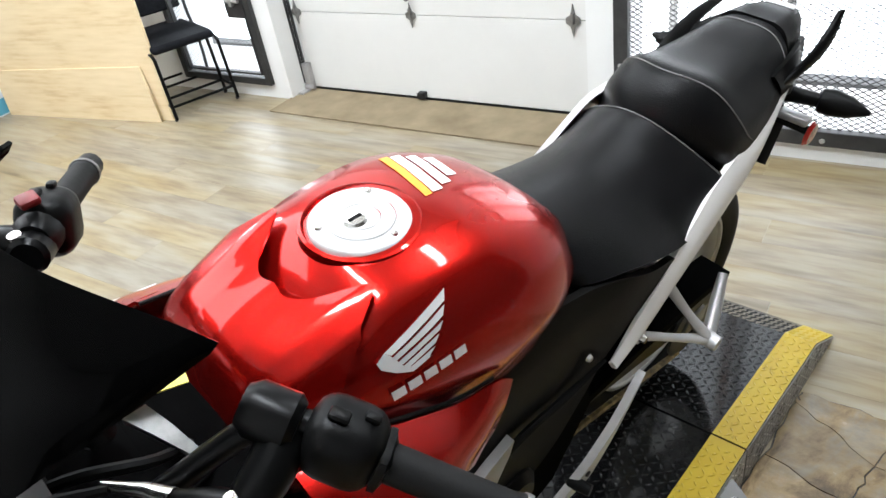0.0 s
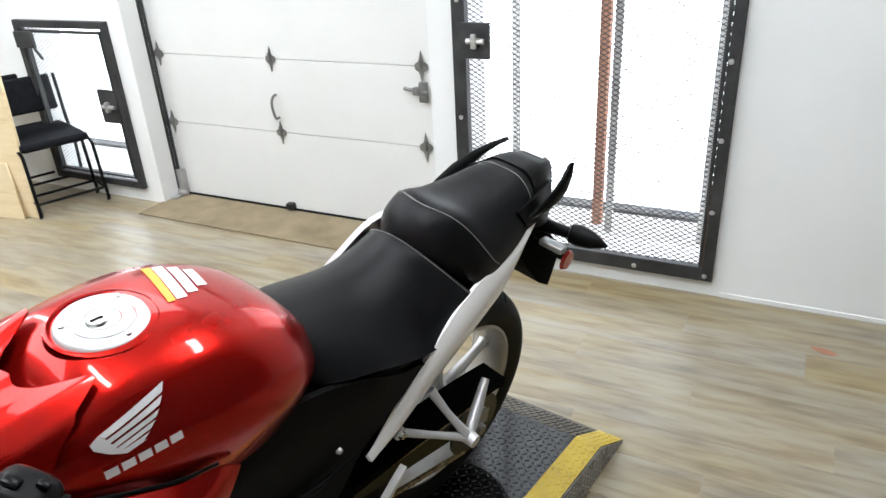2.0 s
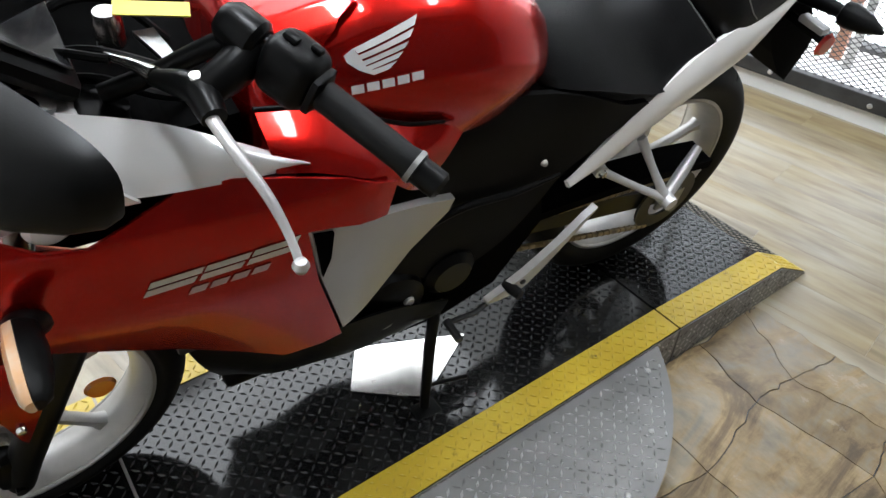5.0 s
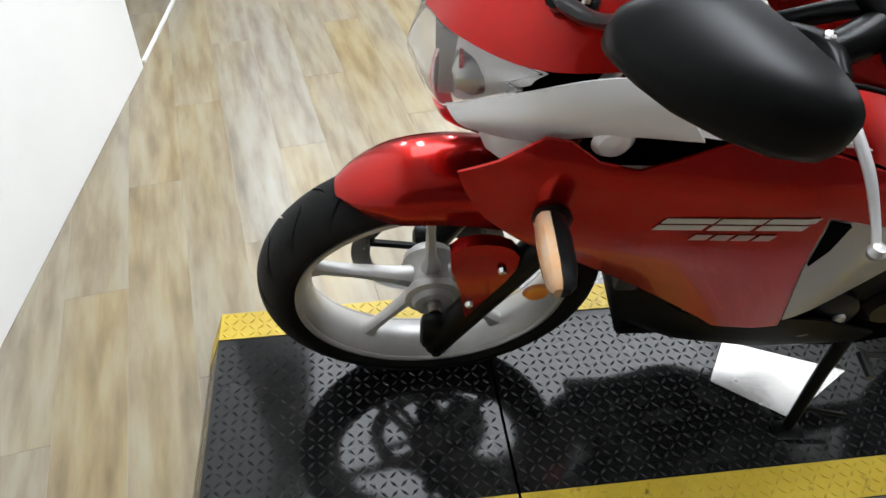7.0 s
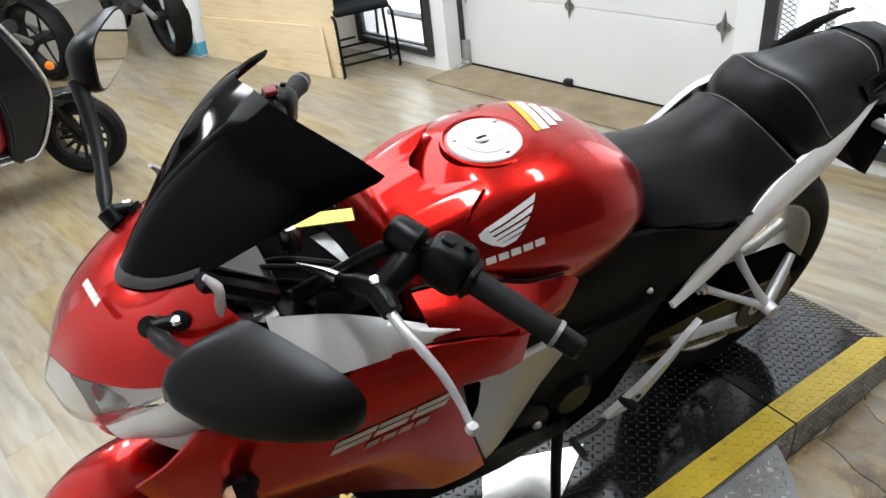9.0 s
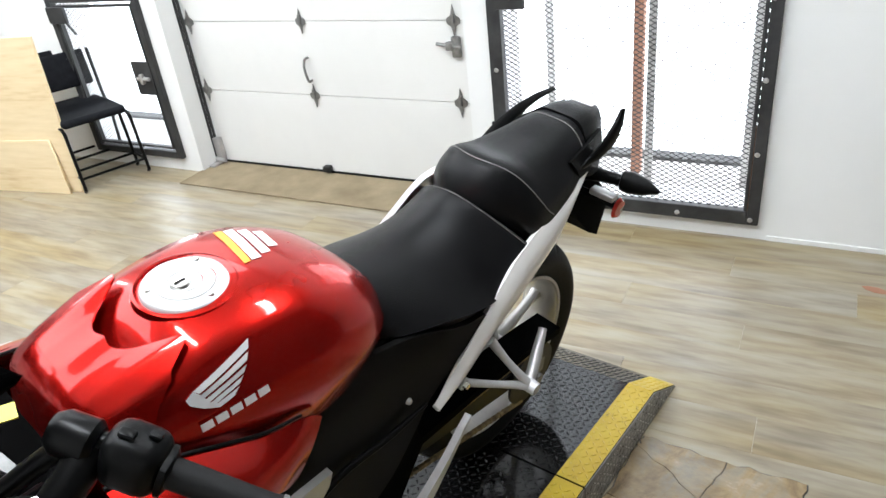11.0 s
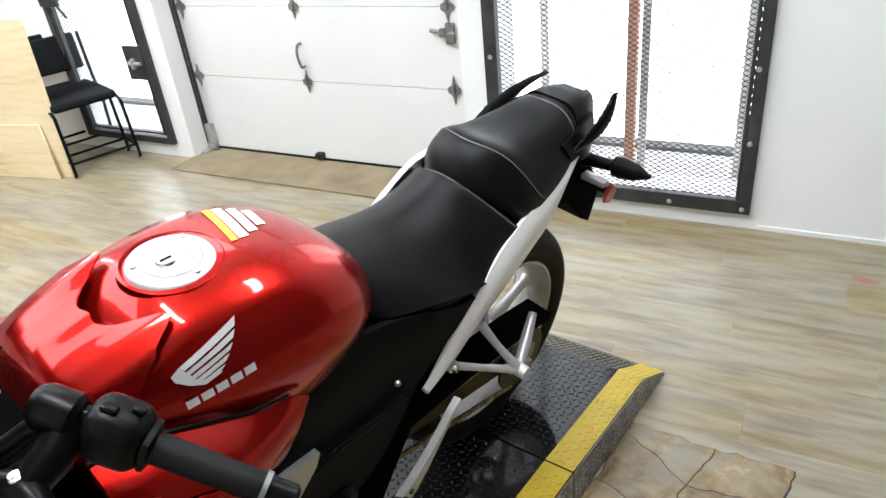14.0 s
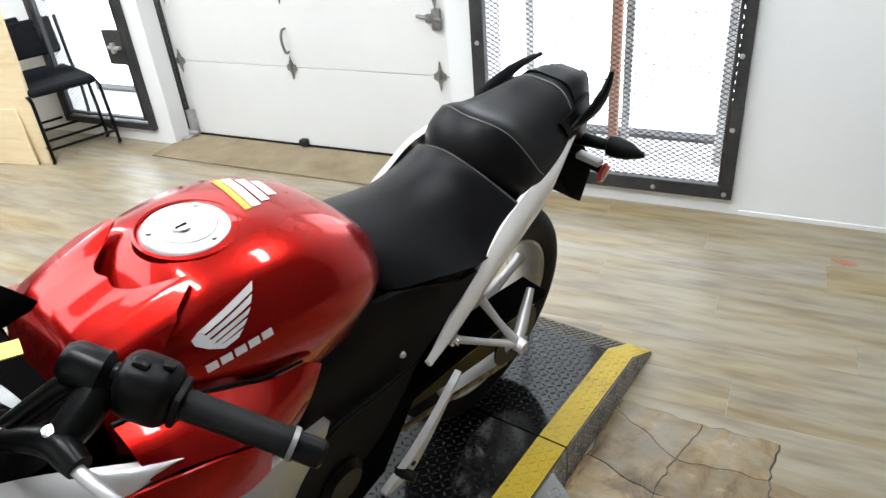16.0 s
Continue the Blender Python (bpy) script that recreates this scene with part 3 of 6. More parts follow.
# stained threshold strip at the door, modelled as a thin rough sheet
part("threshold_strip", box_bm(-0.19, 0.16, 0.55, 2.86, 0.0, 0.010, 0.004), BROWN_BEIGE, None, m=WALL_M)
tagged(bpy.data.objects["threshold_strip"], "stained brown threshold strip before the garage door", "mat")

# ---- platform ----
X_END0, X_BEND0, X_SEAM0, X_SEAM1, X_BEND1, X_END1 = -0.49, -0.45, 0.147, 1.386, 1.83, 2.0
TREAD_PITCH = 0.0195
YN, YNI, YFI, YF = -0.376, -0.296, 0.148, 0.226


def deck_z(x):
    return lerp_table([(X_END0, 0.004), (X_BEND0, PH - 0.012), (X_SEAM0, PH), (X_SEAM1, PH), (X_BEND1, PH - 0.018), (X_END1, 0.004)], x)


def deck_bm(xs, y0, y1, lift=0.0, t=0.006, skirt=False):
    secs = []
    for x in xs:
        z = deck_z(x) + lift
        zb = 0.0 if skirt else z - t
        secs.append([Vector((x, y0, z)), Vector((x, y1, z)), Vector((x, y1, min(zb, z - 0.002))), Vector((x, y0, min(zb, z - 0.002)))])
    return loft_bm(secs)


def treads_bm(x0, x1, y0, y1, pitch, size, lift=0.0, keep=None, flat_z=None):
    """Raised lozenges of tread plate, turned by turns."""
    verts, faces = [], []
    nx, ny = int((x1 - x0) / pitch), int((y1 - y0) / pitch)
    for i in range(nx):
        for j in range(ny):
            x, y = x0 + (i + 0.5) * pitch, y0 + (j + 0.5) * pitch
            if keep and not keep(x, y):
                continue
            a = radians(45 if (i + j) % 2 else -45)
            z = (flat_z if flat_z is not None else deck_z(x)) + lift
            ca, sa = math.cos(a), math.sin(a)
            base = len(verts)
            for lx, ly, lz in ((-size, 0, 0), (0, -size * 0.3, 0), (size, 0, 0), (0, size * 0.3, 0), (-size * 0.45, 0, 0.0022), (size * 0.45, 0, 0.0022)):
                px, py = x + lx * ca - ly * sa, y + lx * sa + ly * ca
                zz = z if flat_z is not None else deck_z(px) + lift
                verts.append((px, py, zz + lz))
            b = base
            faces += [(b, b + 1, b + 4), (b + 1, b + 5, b + 4), (b + 1, b + 2, b + 5), (b + 2, b + 3, b + 5), (b + 3, b + 4, b + 5), (b + 3, b, b + 4)]
    me = bpy.data.meshes.new("t")
    me.from_pydata(verts, [], faces)
    bm = bmesh.new()
    bm.from_mesh(me)
    bpy.data.meshes.remove(me)
    return bm


for nm, xs, lab in (("ramp_section", [X_END0, X_BEND0, X_SEAM0 - 0.003], "black tread-plate ramp with yellow edges, front end"),
                    ("deck_section", [X_SEAM0 + 0.003, X_SEAM1 - 0.003], "black tread-plate turntable deck with yellow painted edges"),
                    ("ramp_section", [X_SEAM1 + 0.003, X_BEND1, X_END1], "black tread-plate ramp with yellow edges, rear end")):
    sec = empty(nm, pose(0, 0, 0), lab, "platform", "turntable sections")
    part("plate", deck_bm(xs, YN, YF, 0.0, skirt=True), PLATE_BLACK, sec)
    tagged(part("tread", treads_bm(xs[0] + 0.004, xs[-1] - 0.004, YNI, YFI, TREAD_PITCH, 0.0104), PLATE_TREAD, sec, "raised black tread lozenges"), kind="stuff")
    for y0, y1 in ((YN, YNI), (YFI, YF)):
        e = part("edge_stripe", deck_bm(xs, y0, y1, 0.0025, 0.002), YELLOW, sec, "worn yellow painted edge")
        tagged(part("stripe_tread", treads_bm(xs[0] + 0.004, xs[-1] - 0.004, y0, y1, TREAD_PITCH, 0.0098, 0.0025), YELLOW, e), kind="stuff")
    part("side_plate", loft_bm([[Vector((x, YN - 0.004, deck_z(x) - 0.002)), Vector((x, YN - 0.001, deck_z(x) - 0.002)), Vector((x, YN - 0.001, 0.0)), Vector((x, YN - 0.004, 0.0))] for x in xs]), PLATE_GREY, sec, "bare tread-plate side")
    st = bmesh.new()
    vs_, fs_ = [], []
    n_ = int((xs[-1] - xs[0]) / TREAD_PITCH)
    for i in range(n_):
        for j in range(6):
            x, z = xs[0] + (i + 0.5) * TREAD_PITCH, 0.012 + j * TREAD_PITCH
            if z + 0.01 > deck_z(x):
                continue
            a = radians(45 if (i + j) % 2 else -45)
            b = len(vs_)
            for lx, lz, ly in ((-0.0098, 0, 0), (0, -0.0034, 0), (0.0098, 0, 0), (0, 0.0034, 0), (-0.005, 0, -0.0016), (0.005, 0, -0.0016)):
                vs_.append((x + lx * math.cos(a) - lz * math.sin(a), YN - 0.004 + ly, z + lx * math.sin(a) + lz * math.cos(a)))
            fs_ += [(b, b + 1, b + 4), (b + 1, b + 5, b + 4), (b + 1, b + 2, b + 5), (b + 2, b + 3, b + 5), (b + 3, b + 4, b + 5), (b + 3, b, b + 4)]
    me_ = bpy.data.meshes.new("t")
    me_.from_pydata(vs_, [], fs_)
    st.from_mesh(me_)
    tagged(part("side_tread", st, TREAD_BRIGHT, sec), kind="stuff")

DC, DR, DZ = (0.767, -0.075), 0.615, PH - 0.004
disc = empty("turntable_disc", pose(0, 0, 0), "round bare steel tread-plate turntable under the deck", "turntable")


def half_disc_bm(sgn, y_cut):
    a0 = math.asin((y_cut - DC[1]) / DR)
    pts = []
    for k in range(49):
        a = a0 + (math.pi - 2 * a0) * k / 48 if sgn > 0 else math.pi - a0 + (2 * a0 + math.pi) * k / 48
        pts.append((DC[0] + DR * math.cos(a), DC[1] + DR * math.sin(a)))
    bm = bmesh.new()
    f = bm.faces.new([bm.verts.new((x, y, DZ)) for x, y in pts])
    r = bmesh.ops.extrude_face_region(bm, geom=[f])
    for v in r["geom"]:
        if isinstance(v, bmesh.types.BMVert):
            v.co.z = DZ - 0.008
    return bm


for sgn, yc in ((-1, YN - 0.006), (1, YF + 0.002)):
    part("disc_plate", half_disc_bm(sgn, yc), PLATE_GREY, disc)
    tagged(part("disc_tread", treads_bm(DC[0] - DR, DC[0] + DR, *((DC[1] - DR, yc) if sgn < 0 else (yc, DC[1] + DR)), TREAD_PITCH, 0.0104, 0.0, lambda x, y: (x - DC[0]) ** 2 + (y - DC[1]) ** 2 < (DR - 0.012) ** 2, DZ), TREAD_BRIGHT, disc), kind="stuff")
part("disc_base", lathe_bm([(0.0001, 0.0), (0.30, 0.0), (0.30, DZ - 0.01), (0.0001, DZ - 0.01)], 32, "Z", (DC[0], DC[1], 0), False), DARK_METAL, disc)
for k in range(9):
    a = radians(200 + k * 17.5)
    part("rivet", lathe_bm([(0.0001, 0.004), (0.006, 0.003), (0.008, 0.0), (0.0001, 0.0)], 8, "Z", (DC[0] + 0.57 * math.cos(a), DC[1] + 0.57 * math.sin(a), DZ), False), ALLOY, disc)

# white plate in the deck, under the engine
plate = empty("deck_plate", pose(0, 0, 0), "pale bare metal plate lying on the black deck", "plate")
part("plate", loft_bm([[Vector((x, y, PH + z)) for x, y in ((0.615, -0.085), (0.745, -0.195), (0.93, -0.09), (0.69, 0.02))] for z in (0.002, 0.004)]), CHROME, plate)

# ---- motorcycle ----
BIKE_M = pose(0.0, 0.090, PH, 0, 0, -4.2) @ pose(0, 0, 0, 11.5)
bike = empty("motorcycle", BIKE_M, "red, white and silver sport motorcycle leaning on its side stand", "motorcycle")

STEER_P, STEER_D = Vector((0.24, 0, 0.85)), Vector((0.284, 0, 0.959)).normalized()
STEER = Matrix.Translation(STEER_P) @ Matrix.Rotation(radians(3), 4, STEER_D) @ Matrix.Translation(-STEER_P)


def tyre_bm(c, R, half, pitches=42):
    """A tyre turned in slanting columns, with a sunk groove on one side of each pitch."""
    P = [(R, 0.0)] + [(p.x, p.y) for p in curve_pts([(r, y, 0) for r, y in half], 14)][1:]
    prof = [(r, -y) for r, y in P[:0:-1]] + P
    steps = [(0.0, 0), (0.34, 0), (0.37, 1), (0.45, 1), (0.48, 0)]
    secs = []
    for k in range(pitches):
        for f, deep in steps:
            row = []
            for r, y in prof:
                n = abs(y) / (half[4][1] or 1)
                a = 2 * math.pi * (k + f + 1.5 * min(n, 1.0) ** 1.3) / pitches
                on = deep and (0.10 < n < 0.80) and (y > 0) == (k % 2 == 0) and r > R - 0.03
                rr = r - 0.005 if on else r
                row.append(Vector(c) + Vector((rr * math.cos(a), y, rr * math.sin(a))))
            secs.append(row)
    secs.append(secs[0])
    bm = loft_bm(secs, closed=False, cap=False)
    return bm


def wheel(name, c, R, width, rimr, label, m=None, disc_side=1, disc_r=0.148):
    w = new(name)
    w.parent = bike
    tagged(w, label)
    if m is not None:
        w.matrix_basis = m
    h = width / 2
    half = [(R, 0.0), (R - 0.003, h * 0.3), (R - 0.012, h * 0.62), (R - 0.03, h * 0.9), (R - 0.05, h), (rimr + 0.012, h * 0.86), (rimr, h * 0.74), (rimr - 0.004, h * 0.66)]
    part("tyre", tyre_bm(c, R, half), RUBBER, w, "worn black tyre with slanted tread grooves", 50)
    hr = h * 0.72
    rp = [(rimr + 0.008, hr), (rimr - 0.004, hr + 0.003), (rimr - 0.012, hr - 0.004), (rimr - 0.02, hr * 0.55), (rimr - 0.026, hr * 0.2), (rimr - 0.026, -hr * 0.2), (rimr - 0.02, -hr * 0.55), (rimr - 0.012, -hr + 0.004), (rimr - 0.004, -hr - 0.003), (rimr + 0.008, -hr), (rimr - 0.001, -hr * 0.8), (rimr - 0.012, 0), (rimr - 0.001, hr * 0.8)]
    part("rim", lathe_bm(rp, 64, "Y", c), WHEEL, w, "silver cast alloy rim")
    for e in (-1, 1):
        part("rim_lip", lathe_bm([(rimr + 0.004, e * (hr + 0.001)), (rimr + 0.003, e * (hr + 0.007)), (rimr - 0.004, e * (hr + 0.008)), (rimr - 0.007, e * (hr + 0.004)), (rimr - 0.006, e * (hr - 0.002))], 64, "Y", c), ALLOY, w, "bright machined rim edge")
    part("hub", lathe_bm([(0.012, 0.056), (0.040, 0.056), (0.050, 0.045), (0.052, 0.034), (0.044, 0.024), (0.042, -0.020), (0.052, -0.032), (0.052, -0.044), (0.040, -0.047), (0.036, -0.058), (0.020, -0.058), (0.012, -0.050)], 24, "Y", c), WHEEL, w)
    for k in range(5):
        a = radians(72 * k + 20)
        d, s = Vector((math.cos(a), 0, math.sin(a))), Vector((-math.sin(a), 0, math.cos(a)))
        secs = []
        for r, wv, dv in ((0.03, 0.020, 0.020), (0.07, 0.011, 0.015), (rimr * 0.6, 0.0075, 0.012), (rimr - 0.045, 0.010, 0.012), (rimr - 0.018, 0.022, 0.015)):
            q = Vector(c) + d * r
            secs.append([q + s * x + Vector((0, y, 0)) for x, y in ((-wv, dv * 0.4), (-wv * 0.6, dv), (wv * 0.6, dv), (wv, dv * 0.4), (wv, -dv * 0.4), (wv * 0.6, -dv), (-wv * 0.6, -dv), (-wv, -dv * 0.4))])
        part("spoke", loft_bm(secs), WHEEL, w)
    y = disc_side * 0.062
    part("brake_disc", lathe_bm([(disc_r - 0.036, y), (disc_r, y), (disc_r, y + 0.004), (disc_r - 0.036, y + 0.004)], 40, "Y", c), CHROME, w, "drilled steel brake disc")
    part("disc_carrier", join_bm(*[tube_bm([Vector(c) + Vector((0.03 * math.cos(b), y, 0.03 * math.sin(b))), Vector(c) + Vector(((disc_r - 0.03) * math.cos(b + 0.3), y, (disc_r - 0.03) * math.sin(b + 0.3)))], 0.008, 6) for b in [k * 1.2566 for k in range(5)]]), BLACK_SATIN, w)
    part("axle_nut", lathe_bm([(0.0001, -0.075), (0.011, -0.075), (0.013, -0.06), (0.013, 0.06), (0.0001, 0.06)], 12, "Y", c, False), CHROME, w)
    return w


FA, RA = Vector((0.012, -0.03, 0.316)), Vector((1.435, -0.01, 0.322))
wheel("front_wheel", FA, 0.316, 0.116, 0.246, "front wheel with five-spoke silver rim", STEER)
wheel("rear_wheel", RA, 0.322, 0.142, 0.232, "rear wheel with silver rim and wide tyre", None, 1, 0.11)

# fork and fender, turned with the bars
fork = new("front_fork")
fork.parent, fork.matrix_basis = bike, STEER
for s in (-1, 1):
    b0 = Vector((0.012, s * 0.090 - 0.03, 0.262))
    lower = Vector((0.46, 0, 0.888))
    part("fork_leg", tube_bm([b0 + Vector((0, s * 0.012, -0.02)), b0 + lower * 0.05 + Vector((0, s * 0.012, 0)), b0 + lower * 0.36 + Vector((0, s * 0.012, 0))], [0.022, 0.027, 0.027], 16), BLACK_SATIN, fork)
    part("fork_tube", tube_bm([b0 + STEER_D * 0.40, b0 + STEER_D * 0.72], 0.019), CHROME, fork)
    part("axle_clamp", join_bm(box_bm(-0.016, 0.044, s * 0.098 - 0.048, s * 0.098 - 0.012, 0.250, 0.335, 0.012), tube_bm([(0.012, s * 0.085 - 0.03, 0.258), (0.012, s * 0.13 - 0.03, 0.258)], 0.009, 8)), BLACK_SATIN, fork)
part("caliper", box_bm(0.06, 0.13, 0.06, 0.12, 0.30, 0.40, 0.015), BLACK_SATIN, fork)
part("triple_clamp", join_bm(box_bm(0.19, 0.27, -0.13, 0.13, 0.90, 0.93, 0.01), tube_bm([(0.225, -0.105, 0.92), (0.232, -0.105, 0.942), (0.233, -0.105, 0.944)], [0.022, 0.021, 0.016]), tube_bm([(0.225, 0.105, 0.92), (0.232, 0.105, 0.942), (0.233, 0.105, 0.944)], [0.022, 0.021, 0.016])), ALLOY, fork, "silver top clamp")


def fender_bm():
    secs = []
    for k in [q / 2 for q in range(33)]:
        a = radians(119 - k * 4.6)      # from the front tip back over the wheel
        r = 0.322 + 0.012 * math.sin(math.pi * k / 16)
        hw = smooth_table([(0, 0.020), (1, 0.044), (2.5, 0.060), (5, 0.070), (16, 0.073)], k)
        drop = smooth_table([(0, 0.012), (1, 0.036), (2.5, 0.058), (5, 0.072), (9, 0.078), (16, 0.064)], k)
        d = Vector((math.cos(a), 0, math.sin(a)))
        row = []
        for y, rr in ((-0.97, -1), (-1.02, -0.7), (-1.0, -0.4), (-0.92, -0.17), (-0.77, -0.02), (-0.5, 0.10), (-0.2, 0.15), (0, 0.16), (0.2, 0.15), (0.5, 0.10), (0.77, -0.02), (0.92, -0.17), (1.0, -0.4), (1.02, -0.7), (0.97, -1)):
            row.append(FA + d * (r + rr * drop) + Vector((0, y * hw, 0)))
        secs.append(row)
    bm = loft_bm(secs, closed=False, cap=False)
    return thicken(bm, 0.003)


fender = part("front_fender", fender_bm(), RED, fork, "glossy red front fender")
for s in (-1, 1):
    cov = panel_bm(smooth_outline([(0.024, 0.560), (0.08, 0.578), (0.130, 0.550), (0.106, 0.470), (0.080, 0.392), (0.056, 0.386), (0.044, 0.46)], 3), lambda x, z: 0.142 - 0.25 * max(0.0, z - 0.53), 0.02, 0.04)
    cov = cov if s < 0 else mirrored(cov)
    for v in cov.verts:
        v.co.y -= 0.012 if s < 0 else 0.045
    part("fork_cover", cov, RED, fender)
    for bx, bz in ((0.104, 0.527), (0.060, 0.430)):
        part("bolt", lathe_bm([(0.0001, s * 0.008), (0.006, s * 0.007), (0.008, 0), (0.0001, 0)], 8, "Y", (bx, -0.155 if s < 0 else 0.098, bz), False), CHROME, fender)
part("reflector", lathe_bm([(0.0001, -0.006), (0.02, -0.005), (0.024, 0.0), (0.0001, 0.006)], 16, "Y", (0.175, -0.14, 0.43), False), AMBER, fork, "round amber reflector")


# --- tank ---
TANK = [  # x, top, widest half width, height of widest, bottom, half width below
    (0.440, 0.872, 0.085, 0.850, 0.800, 0.085),
    (0.456, 0.925, 0.116, 0.866, 0.800, 0.108),
    (0.48, 0.948, 0.132, 0.870, 0.800, 0.122),
    (0.54, 0.966, 0.146, 0.876, 0.800, 0.136),
    (0.60, 0.978, 0.156, 0.882, 0.790, 0.145),
    (0.66, 0.984, 0.165, 0.882, 0.770, 0.150),
    (0.72, 0.984, 0.172, 0.876, 0.748, 0.150),
    (0.78, 0.977, 0.175, 0.866, 0.735, 0.146),
    (0.84, 0.960, 0.168, 0.852, 0.738, 0.134),
    (0.90, 0.930, 0.148, 0.836, 0.752, 0.112),
    (0.945, 0.890, 0.115, 0.822, 0.770, 0.090),
    (0.965, 0.858, 0.080, 0.815, 0.785, 0.070),
]
TANK_T = [[(p.x, p.y) for p in curve_pts([(t[0], t[k], 0) for t in TANK], 80)] for k in range(1, 6)]


def tank_half(x):
    top, hw, zw, zb, hb = [lerp_table(tb, x) for tb in TANK_T]
    h = top - zw
    return [(0.0, top), (hw * 0.30, top - h * 0.02), (hw * 0.54, top - h * 0.075), (hw * 0.735, top - h * 0.195), (hw * 0.855, top - h * 0.46), (hw * 0.94, top - h * 0.74), (hw, zw), (hw * 0.985, zw - (zw - zb) * 0.3), ((hw * 0.5 + hb * 0.5), zw - (zw - zb) * 0.7), (hb, zb)]


def tank_bm():
    secs = []
    for p in curve_pts([(t[0], 0, 0) for t in TANK], 72):
        half = tank_half(p.x)
        sink = 0.026 * min(1.0, max(0.0, (0.628 - p.x) / 0.07)) ** 1.5
        hw = half[6][0]
        half = [(y * (1 - sink * 1.2), z - sink * max(0.0, 1 - (y / (hw * 0.80)) ** 4)) for y, z in half]
        secs.append([Vector((p.x, -y, z)) for y, z in half] + [Vector((p.x, y, z)) for y, z in half[::-1] if y > 0])
    return loft_bm(secs)


tank = part("fuel_tank", tank_bm(), RED, bike, "glossy candy red fuel tank", 50)


def tank_surface(x, y):
    """Height of the tank's upper skin."""
    return lerp_table(tank_half(x)[:7], abs(y))


def tank_side(x, z):
    """Half width of the tank's side at a height."""
    return lerp_table(sorted([(b, a) for a, b in tank_half(x)]), z)


def tank_cover_bm():
    """The raised front cover: it follows the tank and ends in two pointed ears beside a scoop."""
    ends = [(0, 0.553), (0.5, 0.549), (1, 0.563), (1.5, 0.592), (1.85, 0.613), (2.1, 0.613), (3, 0.573), (4, 0.537), (5, 0.528), (6, 0.523), (7, 0.520), (9, 0.515)]
    rise = [(0, 0.002), (1, 0.003), (1.5, 0.007), (1.85, 0.012), (2.1, 0.013), (3, 0.010), (4, 0.009), (9, 0.007)]
    us = [k * 0.1 for k in range(24)] + [2.4, 2.55, 2.7, 2.85, 3, 3.25, 3.5, 3.75, 4, 4.5, 5, 5.5, 6, 7, 8, 9]
    end_s, rise_s = [[(p.x, p.y) for p in curve_pts([(a, b, 0) for a, b in tb], 120)] for tb in (ends, rise)]
    cols = []
    for sgn in (-1, 1):
        for u in (us[::-1] if sgn < 0 else us[1:]):
            col = []
            k = min(int(u), 8)
            f = u - k
            xe, ri = lerp_table(end_s, u), lerp_table(rise_s, u)
            for j in range(15):
                x = 0.436 + (xe - 0.436) * j / 14
                half = tank_half(max(x, 0.440))
                (ya, za), (yb, zb) = half[k], half[k + 1]
                y, z = ya + (yb - ya) * f, za + (zb - za) * f
                n = Vector((0, abs(za - zb), abs(yb - ya) if k < 6 else 0.0)).normalized() if u else Vector((0, 0, 1))
                o = 0.006 + (ri - 0.006) * (j / 14) ** 2
                dip = -0.02 * max(0.0, (0.455 - x) / 0.02) if x < 0.455 else 0.0
                col.append(Vector((x, sgn * (y + n.y * o), z + n.z * o + dip)))
            cols.append(col)
    bm = loft_bm(cols, closed=False, cap=False)
    return thicken(bm, 0.004)


part("tank_cover", tank_cover_bm(), RED, tank, "raised red tank front cover with scoop", 42)
cap = part("filler_cap", lathe_bm([(0.0001, 0.006), (0.022, 0.006), (0.0235, 0.0045), (0.025, 0.006), (0.040, 0.006), (0.0415, 0.004), (0.043, 0.0055), (0.056, 0.005), (0.060, 0.003), (0.063, -0.001), (0.064, -0.02), (0.0001, -0.02)], 48, "Z", (0, 0, 0), False), CAP_METAL, tank, "round brushed metal filler cap", m=pose(0.678, 0.006, 0.980, 0, 1, 0))
part("cap_ring", lathe_bm([(0.064, -0.012), (0.069, 0.003), (0.073, 0.002), (0.077, -0.016)], 48, "Z", (0, 0, 0), False), RED, cap, "red recessed ring")
for k in range(3):
    a = radians(120 * k + 40)
    part("cap_bolt", lathe_bm([(0.0001, 0.0085), (0.004, 0.008), (0.005, 0.0045), (0.0001, 0.004)], 10, "Z", (0.050 * math.cos(a), 0.050 * math.sin(a), 0), False), CHROME, cap)
part("key_cover", lathe_bm([(0.0001, 0.010), (0.012, 0.009), (0.015, 0.0055), (0.0001, 0.005)], 20, "Z", (-0.008, 0, 0), False), CHROME, cap)
part("key_slot", box_bm(-0.017, 0.001, -0.0025, 0.0025, 0.0085, 0.0104, 0.0005), BLACK_PLASTIC, cap)


# --- wing emblem, lettering bars and stripes on the tank ---
def on_tank(bm):
    """Lay a flat figure drawn in x and z onto the tank's left side."""
    for v in bm.verts:
        v.co.y = -tank_side(v.co.x, v.co.z) - 0.0026
    return bm


def flat_fig(pts, step=0.012):
    bm = bmesh.new()
    bm.faces.new([bm.verts.new((x, 0, z)) for x, z in pts])
    for k in range(200):
        c = 0.4 + k * step
        bmesh.ops.bisect_plane(bm, geom=bm.verts[:] + bm.edges[:] + bm.faces[:], plane_co=(c, 0, 0), plane_no=(1, 0, 0))
        if c > 1.0:
            break
    return bm


